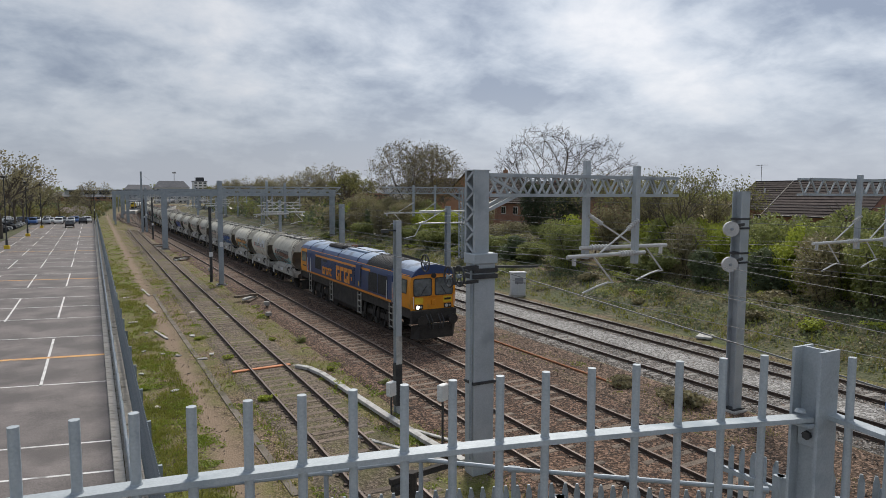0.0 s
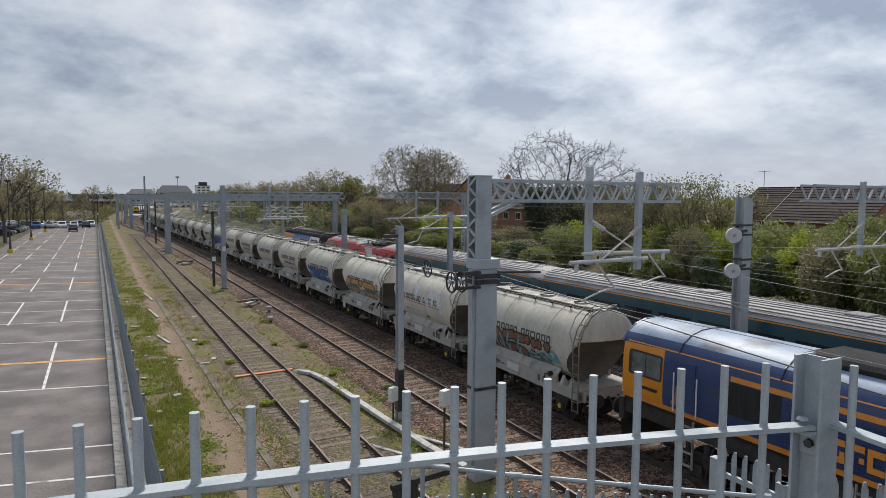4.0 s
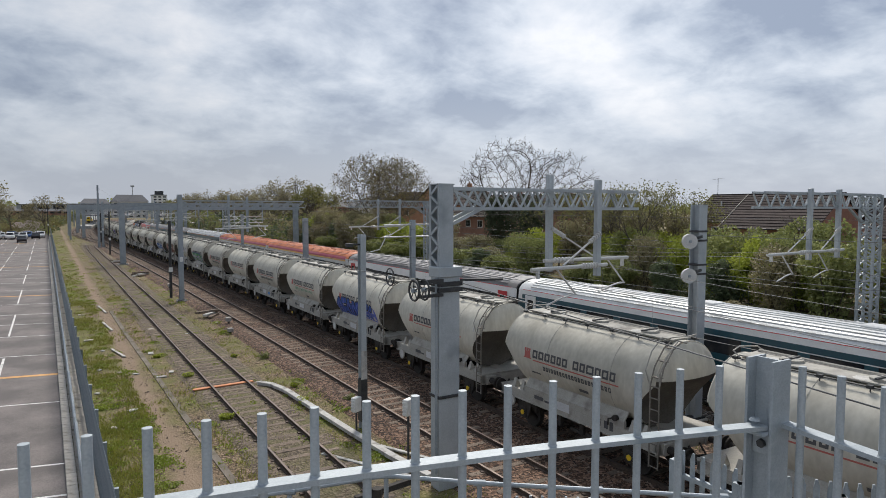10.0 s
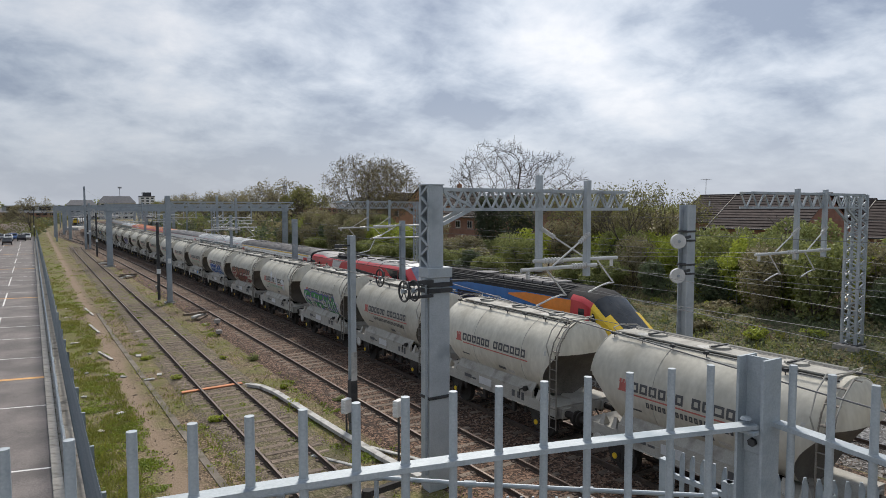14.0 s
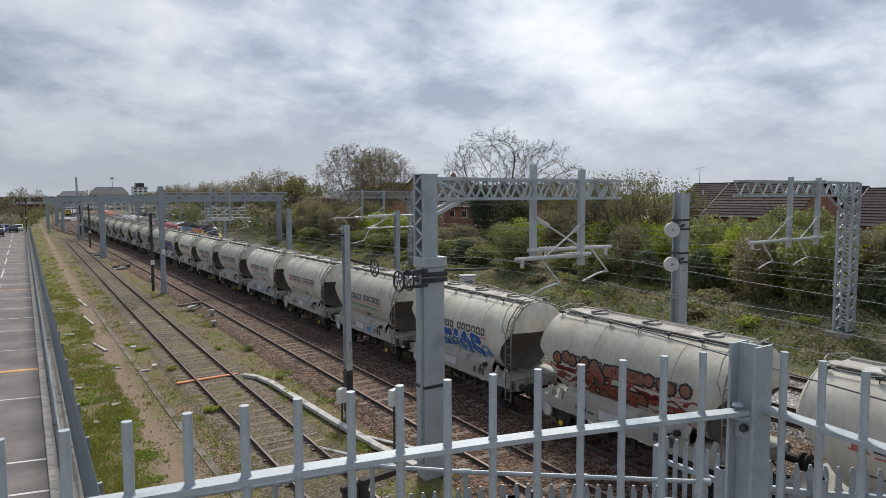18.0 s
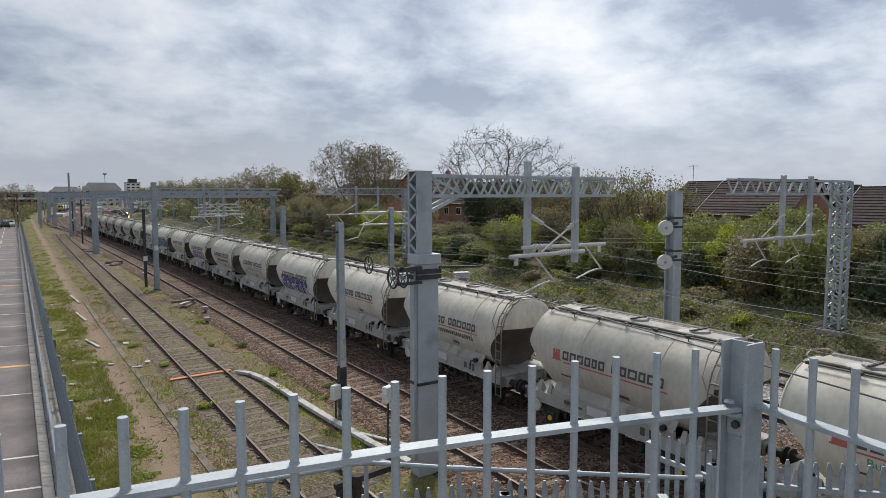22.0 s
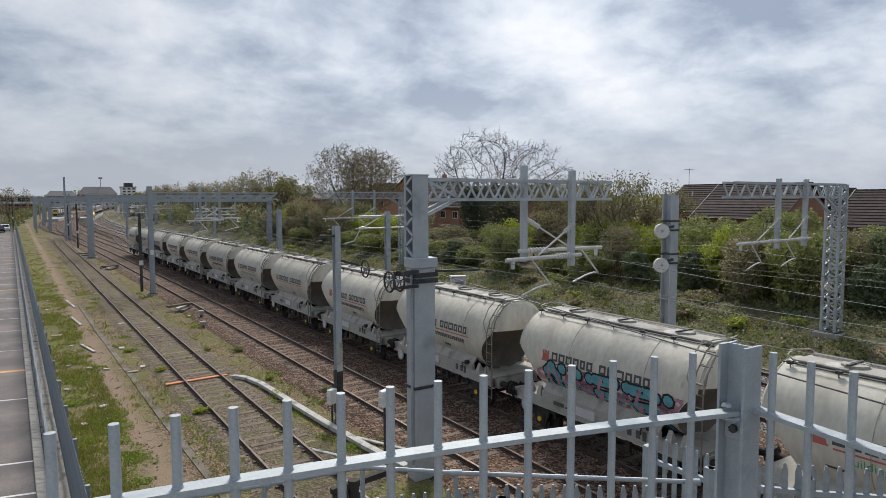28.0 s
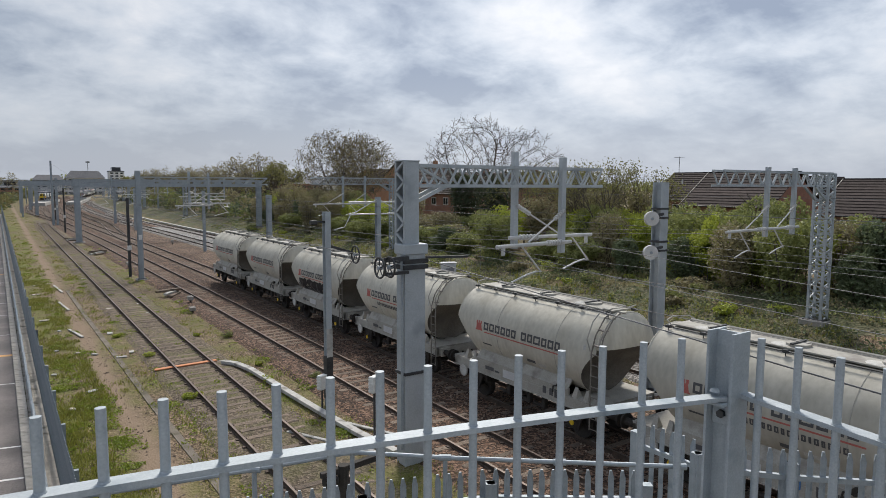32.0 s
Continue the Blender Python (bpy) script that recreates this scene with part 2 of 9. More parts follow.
def leafy(name, dark, light, rough=0.65, thin=True):
    m = bpy.data.materials.new(name)
    m.use_nodes = True
    nt = m.node_tree
    n, ln = nt.nodes.new, nt.links.new
    b = nt.nodes["Principled BSDF"]
    geo, rp = n("ShaderNodeNewGeometry"), n("ShaderNodeValToRGB")
    if thin:   # thin leaves let some light through
        tr, mixs = n("ShaderNodeBsdfTranslucent"), n("ShaderNodeMixShader")
        mixs.inputs[0].default_value = 0.35
        ln(b.outputs[0], mixs.inputs[1]); ln(tr.outputs[0], mixs.inputs[2])
        ln(mixs.outputs[0], nt.nodes["Material Output"].inputs["Surface"])
        ln(rp.outputs[0], tr.inputs["Color"])
    e = rp.color_ramp.elements
    e[0].position, e[0].color = 0.1, (*dark, 1)
    e[1].position, e[1].color = 0.9, (*light, 1)
    a = n("ShaderNodeTexNoise"); a.inputs["Scale"].default_value = 0.5; a.inputs["Detail"].default_value = 4
    ln(geo.outputs["Position"], a.inputs["Vector"])
    mx = n("ShaderNodeMix"); mx.data_type = "FLOAT"; mx.inputs[0].default_value = 0.6
    ln(geo.outputs["Random Per Island"], mx.inputs[2]); ln(a.outputs["Fac"], mx.inputs[3])
    ln(mx.outputs[0], rp.inputs[0]); ln(rp.outputs[0], b.inputs["Base Color"])
    b.inputs["Roughness"].default_value = rough
    b.inputs["Subsurface Weight"].default_value = 0.0
    return m


GALV = mat("galvanised_steel", (0.37, 0.405, 0.43), (0.49, 0.525, 0.55), 0.55, 0.2, 1.2, 25, 0.08, (0.31, 0.34, 0.365), 0.62)
GALV_NEAR = mat("galvanised_fence_steel", (0.32, 0.36, 0.388), (0.44, 0.478, 0.507), 0.6, 0.22, 9, 160, 0.06, (0.25, 0.30, 0.335), 0.62)
GALV_FAR = mat("weathered_grey_steel", (0.27, 0.305, 0.335), (0.39, 0.43, 0.46), 0.6, 0.2, 1.5, 20, 0.05)
DARKST = mat("dark_steel", (0.04, 0.042, 0.046), (0.085, 0.085, 0.085), 0.6, 0.4, 3, 40, 0.1)
RUST = mat("rusty_steel", (0.13, 0.06, 0.035), (0.24, 0.12, 0.07), 0.85, 0.2, 5, 60, 0.25)
RAILTOP = mat("worn_rail_steel", (0.08, 0.06, 0.048), (0.16, 0.122, 0.10), 0.45, 0.5, 2, 30, 0.1)
RAILBRIGHT = mat("polished_rail_steel", (0.26, 0.24, 0.23), (0.42, 0.40, 0.38), 0.3, 0.8, 2, 30, 0.05)
TIMBER = mat("old_sleeper_timber", (0.10, 0.074, 0.055), (0.26, 0.20, 0.152), 0.9, 0, 5, 70, 0.4, (0.06, 0.05, 0.042), 0.6, (1, 6, 1), rand=0.25)
CONC = mat("concrete_sleeper", (0.30, 0.28, 0.26), (0.45, 0.43, 0.40), 0.9, 0, 4, 60, 0.25, rand=0.2)
CONC_PALE = mat("pale_concrete", (0.38, 0.37, 0.35), (0.56, 0.55, 0.52), 0.9, 0, 3, 50, 0.25, (0.25, 0.24, 0.22), 0.6)
CONC_SLEEPER = mat("dusty_concrete_sleeper", (0.17, 0.155, 0.142), (0.32, 0.30, 0.275), 0.9, 0, 4, 60, 0.25, rand=0.2)
WHITE = mat("white_paint", (0.62, 0.62, 0.60), (0.80, 0.80, 0.78), 0.6, 0, 4, 40, 0.05)
GROUND = stones("trackside_ground", ((0.05, 0.033, 0.018), (0.15, 0.103, 0.06), (0.31, 0.225, 0.15)), 0.055, green=(0.125, 0.135, 0.022), green_at=0.53, path=True)
BALLAST_BROWN = stones("brown_ballast", ((0.013, 0.007, 0.004), (0.066, 0.034, 0.019), (0.27, 0.165, 0.112)), 0.07, patch=0.4)
BALLAST_RUST = stones("rusty_ballast", ((0.02, 0.012, 0.007), (0.095, 0.057, 0.035), (0.30, 0.20, 0.145)), 0.07, patch=0.45, green=(0.09, 0.085, 0.03), green_at=0.66)
BALLAST_GREY = stones("grey_ballast", ((0.035, 0.031, 0.027), (0.125, 0.113, 0.102), (0.36, 0.335, 0.31)), 0.07, patch=0.3)
BALLAST_PALE = stones("pale_dusty_ballast", ((0.10, 0.095, 0.088), (0.25, 0.24, 0.228), (0.48, 0.465, 0.45)), 0.075, patch=0.5)
BALLAST_OLD = stones("overgrown_ballast", ((0.05, 0.037, 0.025), (0.125, 0.094, 0.064), (0.24, 0.19, 0.14)), 0.06, green=(0.12, 0.125, 0.03), green_at=0.58)
BANK = stones("rough_grass_bank", ((0.05, 0.045, 0.025), (0.10, 0.09, 0.05), (0.19, 0.155, 0.095)), 0.16, patch=0.5, green=(0.07, 0.085, 0.03), green_at=0.5)
ASPHALT = mat("car_park_asphalt", (0.068, 0.057, 0.054), (0.20, 0.171, 0.16), 0.66, 0, 0.45, 24, 0.35, (0.085, 0.072, 0.068), 0.56, space="World", spec=0.55)
LINE = mat("worn_white_line", (0.55, 0.54, 0.53), (0.76, 0.75, 0.73), 0.8, 0, 2.5, 40, 0.1, (0.26, 0.25, 0.245), 0.62, space="World")
LINE_O = mat("worn_orange_line", (0.55, 0.28, 0.10), (0.70, 0.40, 0.16), 0.8, 0, 2.5, 40, 0.1, (0.26, 0.2, 0.16), 0.62, space="World")
KERB = mat("kerb_concrete", (0.42, 0.375, 0.32), (0.60, 0.55, 0.485), 0.9, 0, 3, 45, 0.15, (0.22, 0.195, 0.16), 0.62, rand=0.12)
LEAF = leafy("hedge_leaves", (0.11, 0.135, 0.045), (0.40, 0.42, 0.15))
LEAF_LIGHT = leafy("young_leaves", (0.22, 0.27, 0.035), (0.50, 0.54, 0.09))
LEAF_DARK = leafy("dark_leaves", (0.07, 0.095, 0.05), (0.20, 0.24, 0.12))
LEAF_BUD = leafy("budding_twigs", (0.17, 0.15, 0.085), (0.37, 0.33, 0.18))
GRASS = leafy("grass_blades", (0.13, 0.145, 0.02), (0.36, 0.35, 0.08))
BARK = mat("bark", (0.075, 0.062, 0.05), (0.15, 0.125, 0.10), 0.95, 0, 4, 30, 0.5)
BRICK = mat("red_brown_brick", (0.22, 0.115, 0.08), (0.33, 0.18, 0.13), 0.9, 0, 1.0, 20, 0.2)
BRICK_Y = mat("orange_brick", (0.33, 0.17, 0.10), (0.45, 0.25, 0.15), 0.9, 0, 1.0, 20, 0.2)
ROOF = mat("brown_roof_tile", (0.036, 0.027, 0.025), (0.070, 0.053, 0.049), 0.9, 0, 1.5, 14, 0.2, rand=0.3, spec=0.25)
ROOF_G = mat("grey_slate", (0.10, 0.10, 0.11), (0.17, 0.17, 0.18), 0.8, 0, 1.5, 14, 0.2)
RENDER = mat("cream_render", (0.50, 0.47, 0.42), (0.63, 0.60, 0.55), 0.9, 0, 1.0, 20, 0.1)
GREYWALL = mat("distant_grey_wall", (0.30, 0.31, 0.33), (0.42, 0.43, 0.45), 0.9, 0, 0.3, 8, 0.0)
RAILSIDE = mat("dark_rail_web", (0.055, 0.04, 0.032), (0.12, 0.085, 0.065), 0.8, 0.2, 5, 60, 0.2)
GLASS = mat("dark_window_glass", (0.014, 0.016, 0.02), (0.03, 0.034, 0.04), 0.1, 0, 0.6, 5, 0.0, spec=0.5)
TANK = mat("cement_dusted_steel", (0.46, 0.435, 0.368), (0.615, 0.587, 0.508), 0.75, 0, 1.2, 9, 0.05, (0.39, 0.36, 0.295), 0.61, (1.0, 0.9, 0.4), rand=0.17)
CEMENT = mat("spilt_cement", (0.42, 0.41, 0.385), (0.60, 0.59, 0.56), 0.9, 0, 5, 40, 0.1)
LADDER = mat("dusty_ladder_steel", (0.14, 0.125, 0.105), (0.26, 0.24, 0.21), 0.7, 0.1, 3, 40, 0.1)
# Far darker than the barrel: shade under the overhanging end put into the colour.
TANK_END = mat("dirty_shaded_hopper_steel", (0.08, 0.072, 0.06), (0.15, 0.135, 0.115), 0.8, 0, 1.2, 18, 0.15, (0.10, 0.09, 0.08), 0.57, rand=0.15)
FRAME = mat("dusty_underframe", (0.31, 0.30, 0.265), (0.43, 0.41, 0.37), 0.75, 0, 2.0, 25, 0.15, (0.22, 0.20, 0.18), 0.62)
BOGIE = mat("grimy_running_gear", (0.022, 0.02, 0.018), (0.06, 0.052, 0.045), 0.85, 0.1, 3, 40, 0.2)
GREYTXT = plain("dark_grey_lettering", (0.085, 0.085, 0.09), 0.6)
REDTXT = plain("red_emblem", (0.46, 0.13, 0.11), 0.6)
L_BLUE = mat("loco_blue", (0.022, 0.045, 0.13), (0.035, 0.065, 0.17), 0.35, 0, 1.5, 20, 0.05, (0.05, 0.06, 0.10), 0.66)
# Roof blue made paler than the sides: reflected sky put into the base colour.
L_ROOF = mat("loco_roof_skylit_blue", (0.22, 0.295, 0.42), (0.33, 0.41, 0.53), 0.5, 0, 1.0, 14, 0.08, (0.12, 0.13, 0.16), 0.62)
L_YEL = mat("loco_yellow", (0.66, 0.24, 0.012), (0.76, 0.30, 0.02), 0.4, 0, 1.5, 20, 0.05, (0.42, 0.22, 0.04), 0.68)
L_GRILLE = mat("loco_black_grille", (0.012, 0.012, 0.013), (0.03, 0.03, 0.03), 0.6, 0.2, 2, 60, 0.4, stretch=(1, 8, 1))
ORANGE = plain("orange_stripe", (0.70, 0.27, 0.04), 0.5)
YEL = plain("warning_yellow", (0.74, 0.50, 0.03), 0.4)
LAMP = bpy.data.materials.new("lit_headlamp")
LAMP.use_nodes = True
LAMP.node_tree.nodes["Principled BSDF"].inputs["Emission Color"].default_value = (1, 0.93, 0.8, 1)
LAMP.node_tree.nodes["Principled BSDF"].inputs["Emission Strength"].default_value = 6.0
H_BLUE = mat("power_car_blue", (0.02, 0.12, 0.36), (0.03, 0.16, 0.44), 0.35, 0, 1.2, 20, 0.04, (0.03, 0.10, 0.26), 0.68)
H_NAVY = plain("power_car_navy", (0.02, 0.03, 0.10), 0.35)
H_ORANGE = plain("power_car_orange", (0.72, 0.23, 0.03), 0.4)
H_ROOF = mat("sooty_roof", (0.018, 0.018, 0.019), (0.045, 0.044, 0.046), 0.85, 0, 1.0, 18, 0.1, spec=0.2)
H_WHITE = mat("dusty_white", (0.72, 0.73, 0.73), (0.82, 0.83, 0.83), 0.45, 0, 1.2, 20, 0.04)
RED = mat("coach_red", (0.46, 0.035, 0.045), (0.58, 0.055, 0.065), 0.35, 0, 1.2, 20, 0.04, (0.40, 0.06, 0.06), 0.66)
PALE = mat("coach_pale_grey", (0.48, 0.49, 0.50), (0.62, 0.63, 0.64), 0.4, 0, 1.2, 20, 0.04)
TEAL = mat("coach_dark_teal", (0.008, 0.05, 0.075), (0.014, 0.075, 0.105), 0.35, 0, 1.2, 20, 0.04)
ROOF_GREY = mat("coach_grey_roof", (0.19, 0.185, 0.19), (0.29, 0.285, 0.29), 0.6, 0.0, 0.9, 16, 0.06, (0.20, 0.19, 0.19), 0.6)
ROOF_DARK = mat("coach_dark_roof", (0.12, 0.115, 0.115), (0.18, 0.172, 0.172), 0.72, 0.0, 0.9, 16, 0.06)
ROOF_ORANGE = mat("coach_orange_roof", (0.52, 0.15, 0.05), (0.66, 0.22, 0.09), 0.5, 0, 0.9, 16, 0.06, (0.42, 0.14, 0.07), 0.62)
BLACK = plain("black_paint", (0.018, 0.018, 0.02), 0.4)
COPPER = plain("wire_metal", (0.20, 0.20, 0.20), 0.5, 0.5)
INSUL = plain("pale_insulator", (0.55, 0.55, 0.54), 0.35)
TYRE = plain("tyre_rubber", (0.02, 0.02, 0.022), 0.8)


# ---- mesh helpers ----
class Shape:
    """Collects boxes, rods and sweeps into one mesh."""

    def __init__(self):
        self.v, self.f, self.mi, self.cur = [], [], [], 0

    def add(self, verts, faces):
        o = len(self.v)
        self.v.extend(verts)
        self.f.extend(tuple(i + o for i in q) for q in faces)
        self.mi.extend([self.cur] * len(faces))
        return self

    def box(self, x0, x1, y0, y1, z0, z1, c=0.0, m=None):
        if c <= 0:
            vs = [(x, y, z) for z in (z0, z1) for y in (y0, y1) for x in (x0, x1)]
            fs = [(0, 2, 3, 1), (4, 5, 7, 6), (0, 1, 5, 4), (2, 6, 7, 3), (0, 4, 6, 2), (1, 3, 7, 5)]
        else:
            c = min(c, (x1 - x0) * 0.45, (y1 - y0) * 0.45, (z1 - z0) * 0.45)
            ring = [(x0 + c, y0), (x1 - c, y0), (x1, y0 + c), (x1, y1 - c), (x1 - c, y1), (x0 + c, y1), (x0, y1 - c), (x0, y0 + c)]
            inner = [(x0 + c, y0 + c), (x1 - c, y0 + c), (x1 - c, y0 + c), (x1 - c, y1 - c), (x1 - c, y1 - c), (x0 + c, y1 - c), (x0 + c, y1 - c), (x0 + c, y0 + c)]
            vs = [(x, y, z0) for x, y in inner] + [(x, y, z0 + c) for x, y in ring] + [(x, y, z1 - c) for x, y in ring] + [(x, y, z1) for x, y in inner]
            fs = [tuple(range(7, -1, -1)), tuple(range(24, 32))]
            for r in range(3):
                fs += [(8 * r + i, 8 * r + (i + 1) % 8, 8 * r + 8 + (i + 1) % 8, 8 * r + 8 + i) for i in range(8)]
        if m is not None:
            vs = [tuple(m @ Vector(p)) for p in vs]
        return self.add(vs, fs)

    def rod(self, p, q, r, n=6, r2=None):
        p, q = Vector(p), Vector(q)
        d = (q - p)
        if d.length < 1e-6:
            return self
        d.normalize()
        a = d.orthogonal().normalized()
        b = d.cross(a)
        r2 = r if r2 is None else r2
        vs = []
        for c, rad in ((p, r), (q, r2)):
            for i in range(n):
                w = 2 * math.pi * (i + 0.5) / n
                vs.append(tuple(c + a * (rad * math.cos(w)) + b * (rad * math.sin(w))))
        fs = [(i, (i + 1) % n, n + (i + 1) % n, n + i) for i in range(n)]
        fs += [tuple(range(n - 1, -1, -1)), tuple(range(n, 2 * n))]
        return self.add(vs, fs)

    def bar(self, p, q, w, h):
        """A flat bar of width w across and height h, from p to q."""
        p, q = Vector(p), Vector(q)
        d = (q - p).normalized()
        side = d.cross(Vector((0, 0, 1)))
        side = side.normalized() if side.length > 1e-4 else Vector((1, 0, 0))
        up = side.cross(d)
        vs = [tuple(c + side * (sx * w / 2) + up * (sz * h / 2)) for c in (p, q) for sx, sz in ((-1, -1), (1, -1), (1, 1), (-1, 1))]
        return self.add(vs, [(0, 1, 2, 3), (7, 6, 5, 4), (0, 4, 5, 1), (1, 5, 6, 2), (2, 6, 7, 3), (3, 7, 4, 0)])

    def path(self, pts, r, n=5):
        """One bent tube through all the points."""
        ps = [Vector(q) for q in pts]
        rings, side = [], None
        for i, q in enumerate(ps):
            d = ((ps[min(i + 1, len(ps) - 1)] - q).normalized() + (q - ps[max(i - 1, 0)]).normalized())
            d = d.normalized() if d.length > 1e-5 else (ps[min(i + 1, len(ps) - 1)] - ps[max(i - 1, 0)]).normalized()
            side = d.orthogonal().normalized() if side is None else (side - d * side.dot(d)).normalized()
            up = d.cross(side)
            rings.append([tuple(q + side * (r * math.cos(2 * math.pi * k / n)) + up * (r * math.sin(2 * math.pi * k / n))) for k in range(n)])
        return self.loft(rings)

    def sweep(self, profile, y0, y1, caps=True):
        """A closed (x, z) profile drawn out along y."""
        n = len(profile)
        vs = [(x, y0, z) for x, z in profile] + [(x, y1, z) for x, z in profile]
        fs = [(i, (i + 1) % n, n + (i + 1) % n, n + i) for i in range(n)]
        if caps:
            fs += [tuple(range(n - 1, -1, -1)), tuple(range(n, 2 * n))]
        return self.add(vs, fs)

    def loft(self, rings, caps=True, close=True):
        n = len(rings[0])
        vs = [p for r in rings for p in r]
        fs = []
        for k in range(len(rings) - 1):
            fs += [(k * n + i, k * n + (i + 1) % n, (k + 1) * n + (i + 1) % n, (k + 1) * n + i) for i in range(n if close else n - 1)]
        if caps:
            fs += [tuple(range(n - 1, -1, -1)), tuple(range((len(rings) - 1) * n, len(rings) * n))]
        return self.add(vs, fs)

    def mesh(self, name, smooth=False, *mats):
        me = bpy.data.meshes.new(name)
        me.from_pydata(self.v, [], self.f)
        for m in mats:
            me.materials.append(m)
        if len(mats) > 1:
            me.polygons.foreach_set("material_index", self.mi)
        if smooth:
            me.polygons.foreach_set("use_smooth", [True] * len(me.polygons))
            me.set_sharp_from_angle(angle=radians(38))
        me.update()
        return me


def obj(name, sh, material, parent=None, label="", smooth=False, at=None):
    """One mesh object out of a Shape; at: its place in its parent's space."""
    ob = new(name, sh if isinstance(sh, bpy.types.Mesh) else sh.mesh(name, smooth, *(material if isinstance(material, tuple) else (material,))))
    if parent is not None:
        ob.parent = parent
    if at is not None:
        ob.matrix_basis = at
    if label:
        ob["label"] = label
    return ob


def thing(name, label, category, group="", kind="", at=None):
    e = new(name)
    e.empty_display_size = 0.2
    if at is not None:
        e.matrix_basis = at
    return tagged(e, label, category, group, kind)


def bx(x0, x1, y0, y1, z0, z1, c=0.0):
    return Shape().box(x0, x1, y0, y1, z0, z1, c)


# ---- plan ----
A_X, B_X, C_X, D_X, E_X = 6.45, 11.45, 14.98, 22.1, 26.2
G0 = -0.20   # ground beside the rails, whose heads lie at 0


def bend(y):
    """How far the lines swing from straight at a distance y."""
    if y < 30:
        return 0.0
    if y < 120:
        return -1.5e-4 * (y - 30) ** 2
    u = y - 120
    if u > 300:
        return -1.215 - 0.027 * 300 + 3.0e-4 * 90000 + (u - 300) * 0.153
    return -1.215 - 0.027 * u + 3.0e-4 * u * u


def bend_a(y):
    return 0.0 if y < 120 else min(4.5e-4 * (y - 120) ** 2, 8.0) + 0.0 * y


def line_at(x0, y, f=bend):
    return x0 + f(y), math.atan2(f(y + 0.5) - f(y - 0.5), 1.0)


def bank_z(x, y):
    """The rise of the bank beyond the far line."""
    s = min(max((x - f_edge(y)) / 7.0, 0.0), 1.0)
    return G0 + 1.5 * s * s * (3 - 2 * s)


def f_edge(y):
    return E_X + 2.2 + bend(y)


# ---- ground ----
def build_ground():
    xs = [-3000, -800, -200, -60, -30, 0.9, 3, 6.5, 12, 17, 22, 28, 29.5, 31, 32.5, 34, 35.5, 38, 45, 60, 120, 400, 1200, 3000]
    ys = [-2000, -500, -200, -80, -40, -20, -10] + [i * 5 for i in range(0, 60)] + [320, 380, 450, 600, 1000, 2500]
    s = Shape()
    vs = []
    for y in ys:
        for x in xs:
            z = bank_z(x, y) if 27 < x < 46 and -100 < y < 400 else (G0 + 1.5 if x >= 45 and x < 130 and -100 < y < 400 else G0)
            if 0.9 < x < 27:
                z += 0.03 * noise.noise((x * 0.4, y * 0.3, 1))
            vs.append((x, y, z))
    w = len(xs)
    fs = [(j * w + i, j * w + i + 1, (j + 1) * w + i + 1, (j + 1) * w + i) for j in range(len(ys) - 1) for i in range(w - 1)]
    s.add(vs, fs)
    g = obj("ground", s, GROUND)
    tagged(g, "brown stony trackside ground with patches of grass", "ground", kind="structure")
    # rough grass on the bank beyond the far line
    b = Shape()
    bx_ = [0.0, 1.2, 2.4, 3.6, 5, 6.5, 8, 11]
    vs = []
    by = [-60 + 3 * i for i in range(0, 140)]
    for y in by:
        for d in bx_:
            x = f_edge(y) + d
            vs.append((x, y, bank_z(x, y) + 0.03 + (0.12 * noise.noise((x * 0.7, y * 0.7, 5)) if d > 0.5 else 0)))
    w = len(bx_)
    b.add(vs, [(j * w + i, j * w + i + 1, (j + 1) * w + i + 1, (j + 1) * w + i) for j in range(len(by) - 1) for i in range(w - 1)])
    tagged(obj("grass_bank", b, BANK, smooth=True), "rough green and brown grass bank beside the railway", "grass bank", kind="structure")


build_ground()


def ribbon(name, x0, half, top, y0, y1, material, label, f=bend, step=5, skirt=0.5):
    s = Shape()
    rings = []
    n = max(2, int((y1 - y0) / step))
    for k in range(n + 1):
        y = y0 + (y1 - y0) * k / n
        x, _ = line_at(x0, y, f)
        rings.append([(x - half - skirt, y, G0 - 0.05), (x - half, y, top), (x + half, y, top), (x + half + skirt, y, G0 - 0.05)])
    s.loft(rings, caps=False, close=False)
    return tagged(obj(name, s, material), label, "ballast", kind="structure")


ribbon("ballast_1", A_X, 1.35, -0.145, -40, 160, BALLAST_OLD, "old weedy ballast under the disused siding", bend_a)
ribbon("ballast_2", (B_X + C_X) / 2, 3.6, -0.137, -120, 450, BALLAST_BROWN, "brown rust-stained ballast under two lines")
ribbon("ballast_9", 18.75, 1.55, -0.165, -60, 130, BALLAST_RUST, "rusty brown stones between the goods line and the fast lines", skirt=0.3)
ribbon("ballast_3", (D_X + E_X) / 2, 3.4, -0.14, -120, 120, BALLAST_GREY, "pale grey ballast under the two fast lines")
ribbon("ballast_8", (D_X + E_X) / 2, 3.4, -0.14, 120, 450, BALLAST_BROWN, "brown ballast under the far fast lines")


